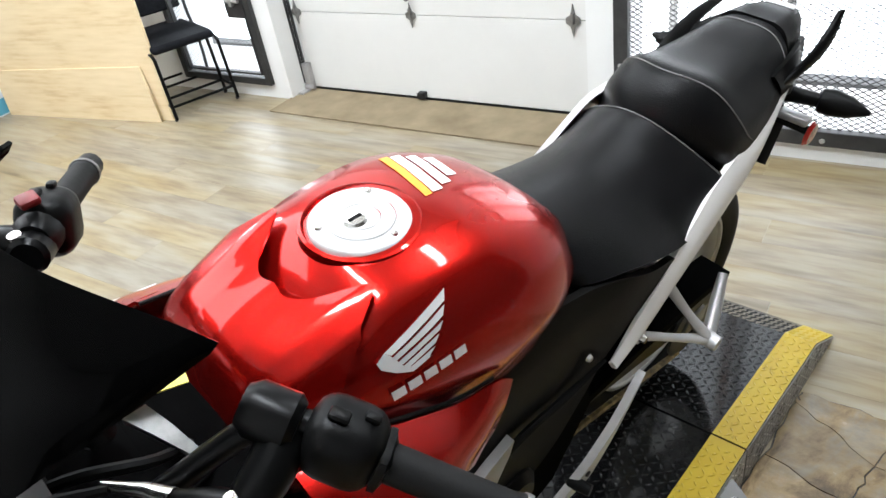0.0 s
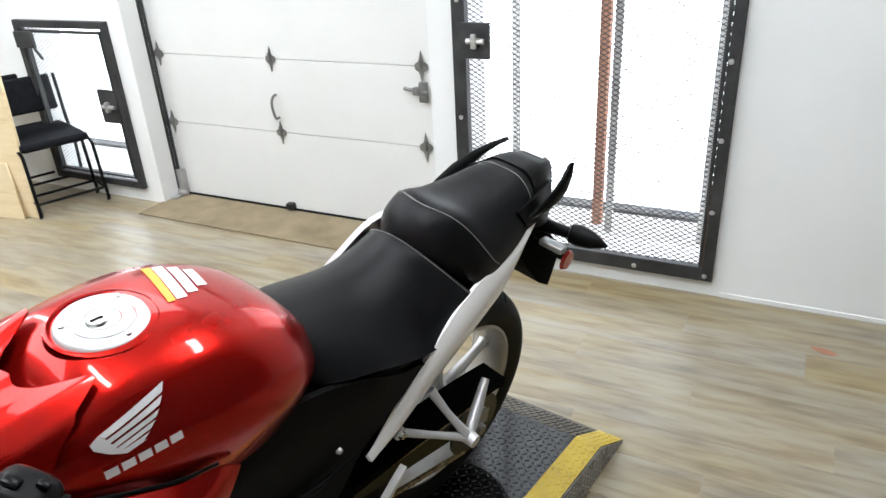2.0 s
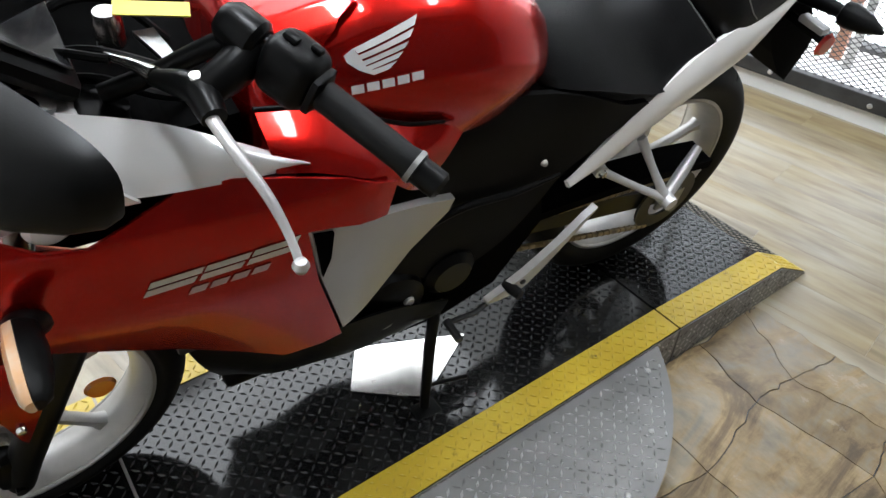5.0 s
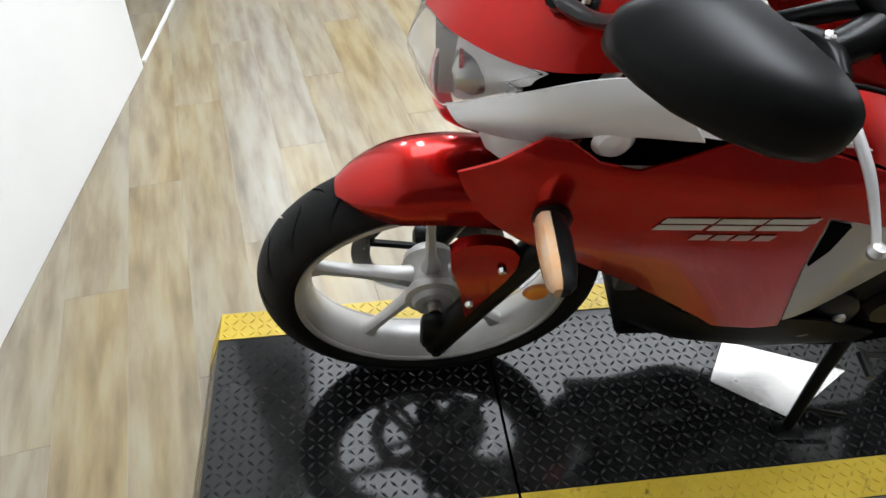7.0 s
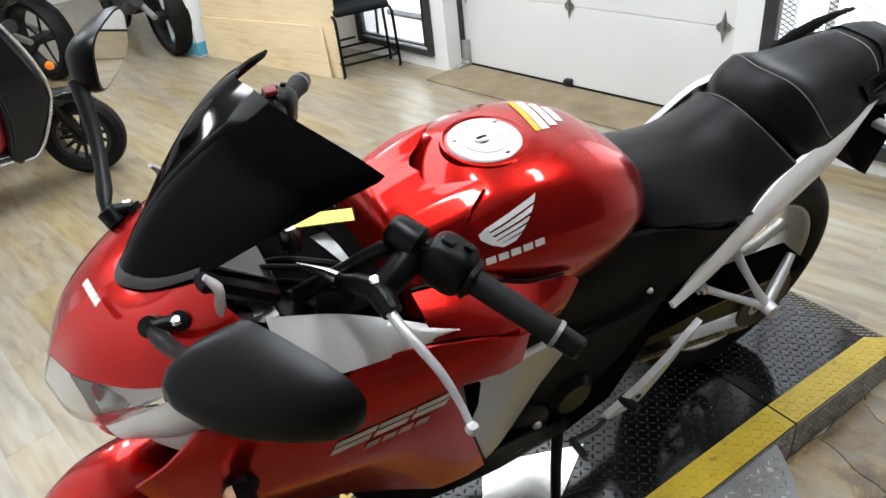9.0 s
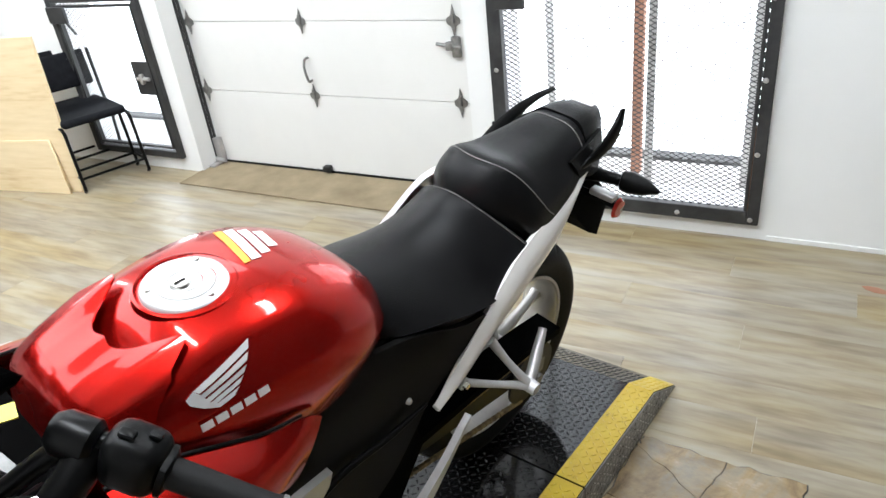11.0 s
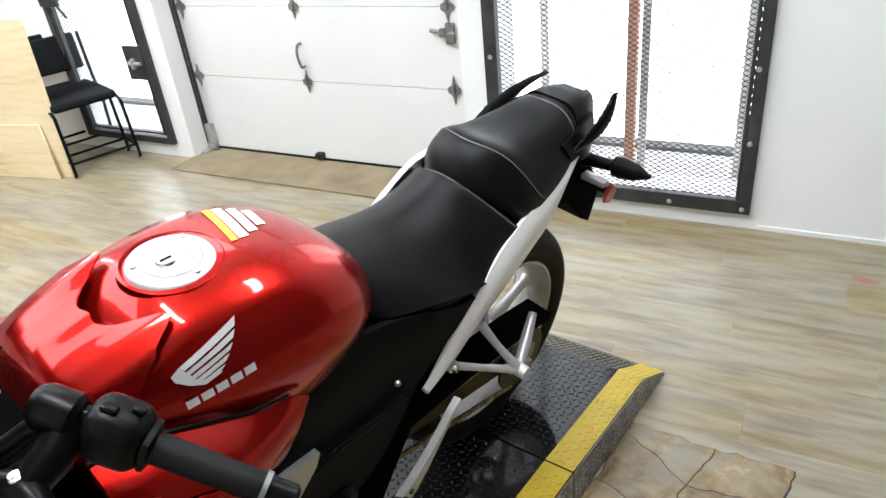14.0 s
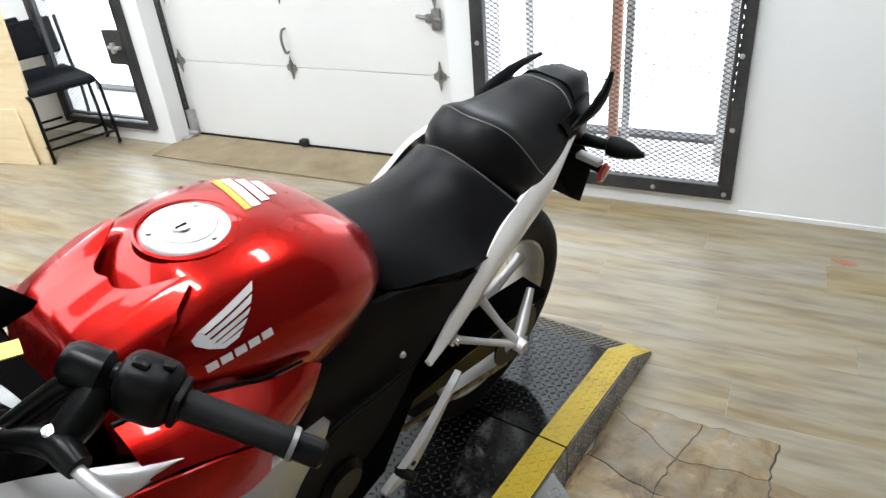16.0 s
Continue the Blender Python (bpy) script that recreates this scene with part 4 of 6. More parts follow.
WING = []
TIPS = [(0.682, 0.963, 0.676, 0.953), (0.674, 0.950, 0.667, 0.942), (0.664, 0.938, 0.657, 0.931), (0.655, 0.928, 0.647, 0.921), (0.645, 0.918, 0.634, 0.911)]
ROOTS = [(0.590, 0.936, 0.596, 0.931), (0.594, 0.928, 0.600, 0.924), (0.598, 0.921, 0.604, 0.917), (0.602, 0.915, 0.608, 0.911), (0.606, 0.910, 0.612, 0.906)]
for (a0, b0, a1, b1), (c0, d0, c1, d1) in zip(TIPS, ROOTS):
    WING.append(((c0, d0), (c1, d1), (a1, b1), (a0, b0)))
WING.append(((0.578, 0.930), (0.590, 0.936), (0.596, 0.930), (0.600, 0.923), (0.604, 0.916), (0.612, 0.911), (0.638, 0.911), (0.612, 0.905), (0.594, 0.912), (0.580, 0.922)))
wing = part("wing_emblem", join_bm(*[on_tank(flat_fig(p)) for p in WING]), STICKER_WHITE, tank, "silver wing-shaped emblem")
for k in range(5):
    x, w = 0.581 + k * 0.0205, 0.0165
    z = 0.884 + (x - 0.58) * 0.08
    part("emblem_bar", on_tank(flat_fig([(x, z), (x + w, z + 0.001), (x + w, z + 0.0115), (x, z + 0.0105)])), STICKER_WHITE, tank)


def on_tank_top(pts, material, name):
    bm = bmesh.new()
    bm.faces.new([bm.verts.new((x, y, 0)) for x, y in pts])
    for k in range(30):
        bmesh.ops.bisect_plane(bm, geom=bm.verts[:] + bm.edges[:] + bm.faces[:], plane_co=(0, -0.12 + k * 0.01, 0), plane_no=(0, 1, 0))
    for v in bm.verts:
        v.co.z = tank_surface(v.co.x, v.co.y) + 0.0012
    part(name, bm, material, tank)


on_tank_top([(0.762, -0.014), (0.774, -0.014), (0.797, 0.098), (0.783, 0.100)], STICKER_ORANGE, "orange_stripe")
for k, (a, b) in enumerate(((-0.012, 0.094), (-0.004, 0.084), (0.010, 0.070))):
    x = 0.776 + k * 0.021
    on_tank_top([(x + (a + 0.014) * 0.2, a), (x + 0.017 + (a + 0.014) * 0.2, a), (x + 0.017 + (b + 0.014) * 0.2, b), (x + (b + 0.014) * 0.2, b)], STICKER_WHITE, "white_stripe")


# --- seats ---
def seat_point(rows, power, bow, x, u):
    """A point on top of a cushion: x along it, u across it from -1 to 1."""
    f = (x - rows[0][0]) / (rows[-1][0] - rows[0][0])
    top, hw, zs, dip = [smooth_table([(r[0], r[k]) for r in rows], x) for k in range(1, 5)]
    a = abs(u)
    z = zs + (top - zs) * (1 - a ** power) - dip * (1 - a * a) * 0.5
    return Vector((x + (bow[0] * (1 - f) + bow[1] * f) * u * u, -0.05 * max(0.0, x - 1.2) + hw * u * (1 + 0.03 * (1 - a)), z))


def seat_bm(rows, power=2.6, bow=(0.0, 0.0), n=26):
    """A cushion lofted along x; bow: how far the sides trail behind the middle at the front and at the back."""
    secs = []
    for p in curve_pts([(r[0], 0, 0) for r in rows], n):
        row = [seat_point(rows, power, bow, p.x, -1 + 2 * k / 20) for k in range(21)]
        lo, hi = row[0], row[-1]
        mid, hw, zs = (lo.y + hi.y) / 2, (hi.y - lo.y) / 2, lo.z
        row += [Vector((lo.x, mid + e * hw, zs - d)) for e, d in ((0.95, 0.012), (0.88, 0.03), (-0.88, 0.03), (-0.95, 0.012))]
        secs.append(row)
    return loft_bm(secs)


RIDER = [(0.905, 0.888, 0.095, 0.795, 0.0), (0.945, 0.872, 0.140, 0.782, 0.0), (1.02, 0.858, 0.160, 0.764, 0.010), (1.09, 0.851, 0.167, 0.738, 0.016), (1.15, 0.853, 0.167, 0.724, 0.014), (1.205, 0.862, 0.162, 0.742, 0.008), (1.248, 0.878, 0.156, 0.772, 0.0), (1.262, 0.866, 0.147, 0.765, 0.0)]
PILLION = [(1.250, 0.846, 0.122, 0.790, 0.0), (1.264, 0.890, 0.137, 0.794, 0.0), (1.285, 0.919, 0.142, 0.799, 0.0), (1.318, 0.938, 0.142, 0.804, 0.0), (1.38, 0.932, 0.136, 0.816, 0.012), (1.46, 0.931, 0.124, 0.834, 0.008), (1.535, 0.938, 0.106, 0.856, 0.002), (1.585, 0.940, 0.090, 0.872, 0.0)]
R_SHAPE, P_SHAPE = (RIDER, 1.9, (0.0, 0.085)), (PILLION, 3.4, (0.090, 0.0))


def piping(shape, line, r=0.0013):
    """A stitched piping lying on a cushion along (x, u) points."""
    pts = curve_pts([(x, u, 0) for x, u in line], 30)
    return tube_bm([seat_point(*shape, p.x, p.y) + Vector((0, 0, 0.0006)) for p in pts], r, 6)


part("rider_seat", seat_bm(*R_SHAPE), SEAT, bike, "black vinyl rider seat", 60)
part("passenger_seat", seat_bm(*P_SHAPE, 36), SEAT, bike, "black vinyl passenger seat with seam", 60)
part("seat_seam", piping(R_SHAPE, [(1.249, -0.97), (1.249, -0.6), (1.249, 0.0), (1.249, 0.6), (1.249, 0.95)], 0.0010), SEAM, bike, "pale stitched seam")
part("seat_seam", piping(P_SHAPE, [(1.352, -0.99), (1.335, -0.93), (1.318, -0.75), (1.310, -0.4), (1.308, 0.0), (1.310, 0.4), (1.314, 0.7)]), SEAM, bike, "pale stitched seam")
part("seat_seam", piping(P_SHAPE, [(1.560, -0.99), (1.562, -0.8), (1.564, 0.0), (1.562, 0.8), (1.560, 0.99)]), SEAM, bike, "pale stitched seam")
part("tail_cap", seat_bm([(1.588, 0.943, 0.082, 0.885, 0.0), (1.645, 0.943, 0.070, 0.885, 0.0), (1.70, 0.932, 0.048, 0.875, 0.0), (1.712, 0.915, 0.040, 0.87, 0.0)], 5.0), BLACK_PLASTIC, bike, "black plastic tail cap", 60)
part("tail_label", box_bm(1.672, 1.690, -0.052, 0.006, 0.9385, 0.9410, 0.001), STICKER_WHITE, bike, m=pose(0, 0, 0))

# --- tail panels ---
for s in (-1, 1):
    tp = patch_bm([(1.022, -0.172, 0.578), (1.09, -0.172, 0.640), (1.16, -0.168, 0.700), (1.23, -0.160 if s < 0 else -0.140, 0.748 if s < 0 else 0.785), (1.30, -0.150 if s < 0 else -0.122, 0.782 if s < 0 else 0.842), (1.42, -0.140 if s < 0 else -0.112, 0.822 if s < 0 else 0.862), (1.56, -0.112, 0.858)], [(1.024, -0.175, 0.562), (1.10, -0.174, 0.584), (1.18, -0.172, 0.630), (1.27, -0.168, 0.676), (1.36, -0.160, 0.712), (1.46, -0.146, 0.752), (1.57, -0.118, 0.845)], 28, 9, 0.012, (0, -1, 0), 0.012)
    if s > 0:
        tp = mirrored(tp)
        for v in tp.verts:
            v.co.y += 0.004 * max(0.0, 1 - abs(v.co.x - 1.30) / 0.16) - 0.06 * max(0.0, v.co.x - 1.3)
    part("tail_panel", tp, WHITE_PANEL, bike, "white tail side panel")
    rail = []
    near = ((1.535, 0.116, 0.856, 0.020, 0.012), (1.575, 0.126, 0.872, 0.034, 0.013), (1.600, 0.134, 0.890, 0.036, 0.013), (1.617, 0.140, 0.914, 0.029, 0.012), (1.630, 0.143, 0.945, 0.018, 0.010), (1.638, 0.143, 0.978, 0.006, 0.006))
    far = ((1.46, 0.092, 0.862, 0.018, 0.011), (1.52, 0.100, 0.874, 0.030, 0.012), (1.58, 0.106, 0.888, 0.032, 0.012), (1.64, 0.108, 0.900, 0.026, 0.010), (1.70, 0.106, 0.907, 0.016, 0.008), (1.755, 0.102, 0.909, 0.006, 0.005))
    for x, y, z, w, h in (near if s < 0 else far):
        rail.append([Vector((x + w * math.cos(a), s * (y + h * 0.9 * math.sin(a)), z + h * 0.5 * math.sin(a) - w * 0.25 * math.cos(a))) for a in [2 * math.pi * k / 10 for k in range(10)]])
    base = patch_bm([(1.50, -0.116, 0.892), (1.57, -0.112, 0.905), (1.66, -0.092, 0.905)], [(1.53, -0.128, 0.845), (1.59, -0.124, 0.825), (1.66, -0.102, 0.800)], 10, 5, 0.006, (0, -1, 0), 0.01)
    base = base if s < 0 else mirrored(base)
    for v in base.verts:
        v.co.y -= 0.045 if s > 0 else 0.0
    part("rail_base", base, BLACK_PLASTIC, bike)
    part("grab_rail", loft_bm(rail), BLACK_PLASTIC, bike, "black plastic grab rail", 60)
part("under_tail", loft_bm([[Vector((x, y, z)) for y, z in ((-w, z1), (w, z1), (w, z0), (-w, z0))] for x, w, z0, z1 in ((1.10, 0.10, 0.62, 0.75), (1.35, 0.115, 0.70, 0.80), (1.60, 0.095, 0.80, 0.89), (1.72, 0.055, 0.85, 0.905))]), BLACK_PLASTIC, bike)
hang = loft_bm([[Vector((x - w * 0.0, y, z)) for y in (-w, -w * 0.8, w * 0.8, w) for z in (z1 - (0.012 if abs(y) == w else 0.0),)] + [Vector((x + dx, y, z0)) for y in (w * 0.8, -w * 0.8)] for x, w, z0, z1, dx in ((1.62, 0.066, 0.72, 0.85, 0.0), (1.70, 0.067, 0.61, 0.79, 0.01), (1.77, 0.066, 0.53, 0.71, 0.02), (1.83, 0.062, 0.495, 0.65, 0.015), (1.86, 0.052, 0.515, 0.60, 0.01))])
part("plate_hanger", hang, INNER_BLACK, bike, "black licence plate hanger")
for s in (-1, 1):
    sg = new("rear_signal")
    sg.parent = bike
    part("stalk", tube_bm([(1.69, s * 0.05, 0.765), (1.695, s * 0.10, 0.77), (1.70, s * 0.15, 0.775)], [0.020, 0.016, 0.014]), BLACK_PLASTIC, sg)
    part("shell", tube_bm([(1.70, s * 0.145, 0.775), (1.702, s * 0.15, 0.775), (1.705, s * 0.17, 0.776), (1.707, s * 0.205, 0.778), (1.708, s * 0.242, 0.780)], [0.016, 0.024, 0.027, 0.021, 0.004], 12), BLACK_PLASTIC, sg)
    part("lens", tube_bm([(1.716, s * 0.155, 0.775), (1.722, s * 0.19, 0.776), (1.718, s * 0.225, 0.779)], [0.014, 0.017, 0.006], 10), PALE_LENS, sg)
part("side_reflector", lathe_bm([(0.0001, -0.007), (0.022, -0.006), (0.027, 0.002), (0.0001, 0.002)], 18, "Y", (1.70, -0.155, 0.700), False), RED_LENS, bike, "red side reflector")
part("reflector_bracket", box_bm(1.672, 1.700, -0.150, -0.085, 0.722, 0.738, 0.004), CAP_METAL, bike, "bright metal bracket")
part("reflector_arm", tube_bm([(1.68, -0.05, 0.72), (1.70, -0.15, 0.705)], 0.010, 8), BLACK_PLASTIC, bike)
part("tail_light", box_bm(1.70, 1.735, -0.045, 0.045, 0.86, 0.90, 0.01), RED_LENS, bike)


# --- front cowl, headlight, screen ---
def both(name, make, material, label="", parent=bike):
    for s in (-1, 1):
        b = make()
        part(name, b if s < 0 else mirrored(b), material, parent, label)


both("front_cowl", lambda: patch_bm([(0.100, 0.0, 0.968), (0.128, -0.040, 0.972), (0.162, -0.072, 0.988), (0.196, -0.098, 1.004)], [(-0.010, 0.0, 0.888), (0.026, -0.085, 0.905), (0.112, -0.16, 0.918), (0.25, -0.19, 0.945)], 18, 9, 0.022, (-0.6, 0.0, 0.6)), RED, "glossy red front cowl")
head = new("headlight")
head.parent = bike
tagged(head, "clear headlight under the red cowl")
HT = [(-0.010, 0.0, 0.885), (0.026, -0.085, 0.902), (0.112, -0.16, 0.915)]
HB = [(0.0, 0.0, 0.765), (0.014, -0.06, 0.775), (0.095, -0.155, 0.885)]
for s in (-1, 1):
    b = patch_bm(HT, HB, 16, 9, 0.028, (-0.95, 0.0, 0), 0.003)
    part("lens", b if s < 0 else mirrored(b), GLASS, head).visible_shadow = False
    b = patch_bm([(0.018, 0.0, 0.882), (0.048, -0.085, 0.897), (0.120, -0.154, 0.909)], [(0.024, 0.0, 0.775), (0.036, -0.058, 0.785), (0.104, -0.150, 0.889)], 14, 7, 0.004, (-1, 0, 0), 0.003)
    part("reflector_bowl", b if s < 0 else mirrored(b), WHITE_PANEL, head)
    part("bulb_shroud", lathe_bm([(0.0001, 0.0), (0.022, 0.005), (0.03, 0.025), (0.028, 0.04), (0.0001, 0.04)], 20, "X", (0.022, s * 0.072, 0.845), False), CHROME, head)
    part("lamp_divider", patch_bm([(0.008, s * 0.046, 0.884), (0.06, s * 0.046, 0.89)], [(0.008, s * 0.046, 0.785), (0.06, s * 0.046, 0.785)], 4, 4, 0, (0, 1, 0), 0.003), ALLOY, head)
    # small red block in place of the red reflection inside the lamp
    part("red_glint", box_bm(0.028, 0.034, s * 0.085 - 0.006, s * 0.085 + 0.006, 0.862, 0.884, 0.002), RED_LENS, head)
both("chin", lambda: patch_bm([(0.0, 0.0, 0.762), (0.014, -0.06, 0.772), (0.06, -0.115, 0.83)], [(0.03, 0.0, 0.74), (0.045, -0.06, 0.74), (0.10, -0.12, 0.775)], 10, 5, 0.01, (-0.7, 0, -0.5)), RED)
# white disc added for the bright floor showing through the fairing gap
both("gap_disc", lambda: lathe_bm([(0.0001, -0.010), (0.018, -0.008), (0.026, 0.0), (0.0001, 0.004)], 20, "Y", (0.205, -0.184, 0.834), False), WHITE_PANEL, "round white disc standing in for the bright patch in the fairing gap")
both("chin_wing", lambda: patch_bm([(0.050, -0.090, 0.786), (0.10, -0.125, 0.785), (0.165, -0.160, 0.782)], [(0.072, -0.095, 0.730), (0.10, -0.125, 0.735), (0.15, -0.155, 0.765)], 10, 5, 0.004, (0, -1, 0)), SILVER_PANEL, "silver chin panel")
both("cowl_wing", lambda: patch_bm([(0.016, -0.066, 0.785), (0.098, -0.158, 0.886), (0.17, -0.182, 0.925), (0.25, -0.195, 0.940)], [(0.05, -0.095, 0.765), (0.11, -0.150, 0.800), (0.20, -0.190, 0.848), (0.30, -0.21, 0.858)], 16, 7, 0.012, (-0.3, -0.9, 0.1)), SILVER_PANEL, "silver lower cowl panel")
both("upper_fairing", lambda: patch_bm([(0.25, -0.14, 0.945), (0.34, -0.160, 0.92), (0.42, -0.185, 0.885), (0.494, -0.212, 0.850)], [(0.25, -0.198, 0.865), (0.33, -0.212, 0.862), (0.42, -0.218, 0.856), (0.496, -0.215, 0.846)], 12, 6, 0.01, (0, -0.6, 0.7)), SILVER_PANEL, "silver upper fairing panel")


SCREEN_LOW = [(0.416, -0.158, 1.108), (0.345, -0.150, 1.090), (0.272, -0.134, 1.062), (0.196, -0.096, 1.012), (0.138, -0.050, 0.980), (0.104, 0.0, 0.972), (0.138, 0.052, 0.980), (0.196, 0.105, 1.012), (0.262, 0.150, 1.050), (0.335, 0.190, 1.085), (0.408, 0.222, 1.102)]
SCREEN_TOP = [(0.424, -0.160, 1.116), (0.408, -0.138, 1.130), (0.385, -0.105, 1.145), (0.362, -0.065, 1.157), (0.348, -0.03, 1.163), (0.342, 0.0, 1.165), (0.336, 0.04, 1.162), (0.332, 0.085, 1.153), (0.345, 0.130, 1.142), (0.378, 0.178, 1.128), (0.416, 0.226, 1.110)]


def screen_bm():
    base, top = curve_pts(SCREEN_LOW, 41), curve_pts(SCREEN_TOP, 41)
    bm = bmesh.new()
    rows = []
    for j in range(12):
        v = j / 11
        rows.append([bm.verts.new(a.lerp(b, v) + Vector((-0.45, 0, 0.60)) * (0.034 * math.sin(math.pi * v ** 0.85) * max(0.0, 1 - (abs(i - 20) / 20) ** 2.0))) for i, (a, b) in enumerate(zip(base, top))])
    for a, b in zip(rows, rows[1:]):
        for i in range(40):
            bm.faces.new((a[i], a[i + 1], b[i + 1], b[i]))
    return thicken(bm, 0.004)


trim_pts = [(x - 0.004, y, z - 0.002) for x, y, z in SCREEN_LOW[3:8]]
part("screen_trim", patch_bm(trim_pts, [(x + 0.022, y * 0.94, z + 0.020) for x, y, z in trim_pts], 24, 4, 0.005, (-0.6, 0, 0.6), 0.003), STEEL_BLACK, bike, "dark grey screen edge strip")
part("windscreen", screen_bm(), BLACK_GLOSS, bike, "dark smoked windscreen", 60)
part("cowl_emblem", join_bm(*[box_bm(-0.005, 0.005, -0.024 + k * 0.010, -0.0155 + k * 0.010, 0, 0.002) for k in range(5)]), STICKER_WHITE, bike, "small silver nose badge", m=pose(0.072, -0.022, 0.980, 0, -38, 8))


# --- side fairings ---
def fair_y(x, z):
    w = lerp_table([(0.0, 0.150), (0.06, 0.178), (0.12, 0.200), (0.25, 0.222), (0.45, 0.245), (0.56, 0.245), (0.66, 0.215), (0.76, 0.185)], x)
    if z > 0.80:
        w -= 0.35 * (z - 0.80)
    low = lerp_table([(0.0, 0.25), (0.3, 0.18), (0.5, 0.0), (0.8, 0.0)], x)
    if z < 0.68:
        w -= low * (0.68 - z)
    return w + 0.006 * math.sin((z - 0.5) * 9)


RED_SIDE = [(0.028, 0.762), (0.075, 0.802), (0.125, 0.842), (0.155, 0.840), (0.19, 0.820), (0.235, 0.816), (0.29, 0.838), (0.345, 0.862), (0.40, 0.862), (0.46, 0.850), (0.54, 0.826), (0.615, 0.788), (0.60, 0.735), (0.52, 0.757), (0.478, 0.766), (0.492, 0.66), (0.535, 0.490), (0.44, 0.472), (0.333, 0.535), (0.24, 0.595), (0.16, 0.638), (0.11, 0.665), (0.065, 0.695), (0.040, 0.730)]
SILVER_SIDE = [(0.483, 0.762), (0.535, 0.750), (0.602, 0.730), (0.68, 0.695), (0.755, 0.655), (0.745, 0.632), (0.665, 0.60), (0.60, 0.545), (0.538, 0.500), (0.498, 0.655)]
for s in (-1, 1):
    b = panel_bm(RED_SIDE, fair_y, 0.004, 0.025)
    fp = part("side_fairing", b if s < 0 else mirrored(b), RED, bike, "glossy red side fairing with silver model lettering" if s < 0 else "glossy red side fairing")
    b = panel_bm(SILVER_SIDE, lambda x, z: fair_y(x, z) - 0.004, 0.014, 0.025)
    part("vent_panel", b if s < 0 else mirrored(b), SHADED_SILVER, bike, "silver side vent panel")
    b = patch_bm([(0.30, -0.12, 0.50), (0.42, -0.185, 0.43), (0.54, -0.215, 0.46), (0.66, -0.20, 0.42), (0.80, -0.18, 0.34)], [(0.365, -0.115, 0.285), (0.45, -0.12, 0.245), (0.55, -0.12, 0.21), (0.65, -0.12, 0.19), (0.79, -0.12, 0.235)], 18, 9, 0.02, (-0.2, -0.8, -0.5))
    part("belly_pan", b if s < 0 else mirrored(b), BLACK_PLASTIC, bike, "black plastic belly pan")
# black patch laid on the skin for the dark of a recess here
for s in (-1, 1):
    b = panel_bm([(0.486, 0.757), (0.514, 0.750), (0.510, 0.700), (0.498, 0.665)], lambda x, z: fair_y(x, z) + 0.001, 0.006, 0.03)
    part("vent_dark_patch", b if s < 0 else mirrored(b), INNER_BLACK, bike)


def on_fairing(pts):
    bm = bmesh.new()
    bm.faces.new([bm.verts.new((x, 0, z)) for x, z in pts])
    for k in range(40):
        bmesh.ops.bisect_plane(bm, geom=bm.verts[:] + bm.edges[:] + bm.faces[:], plane_co=(0.25 + k * 0.01, 0, 0), plane_no=(1, 0, 0))
    for v in bm.verts:
        v.co.y = -fair_y(v.co.x, v.co.z) - 0.0016
    return bm


def slant(x, z, u, v):
    return (x + u + 0.55 * v, z + 0.11 * u + v)


def c_shape(x, z, w, h, t, gaps):
    out = []
    for (u0, v0, u1, v1) in gaps:
        out.append(on_fairing([slant(x, z, u0 * w, v0 * h), slant(x, z, u1 * w, v0 * h), slant(x, z, u1 * w, v1 * h), slant(x, z, u0 * w, v1 * h)]))
    return out


for k, (x, w, f) in enumerate(((0.272, 0.060, 0.5), (0.338, 0.052, 0.9), (0.396, 0.056, 0.7))):
    z = 0.724 + 0.007 * k
    body = c_shape(x, z, w, 0.024, 0, [(0, 0, 1, 0.44), (0, 0.56, 1.05, 1)])
    part("model_mark", join_bm(*body), MARK_SILVER, bike, "silver slanted model mark")
for k in range(4):
    part("small_mark", join_bm(*c_shape(0.322 + k * 0.026, 0.709 + k * 0.0028, 0.021, 0.012, 0, [(0, 0, 1, 1)])), DECAL_DULL, bike, "small dull silver slanted mark")
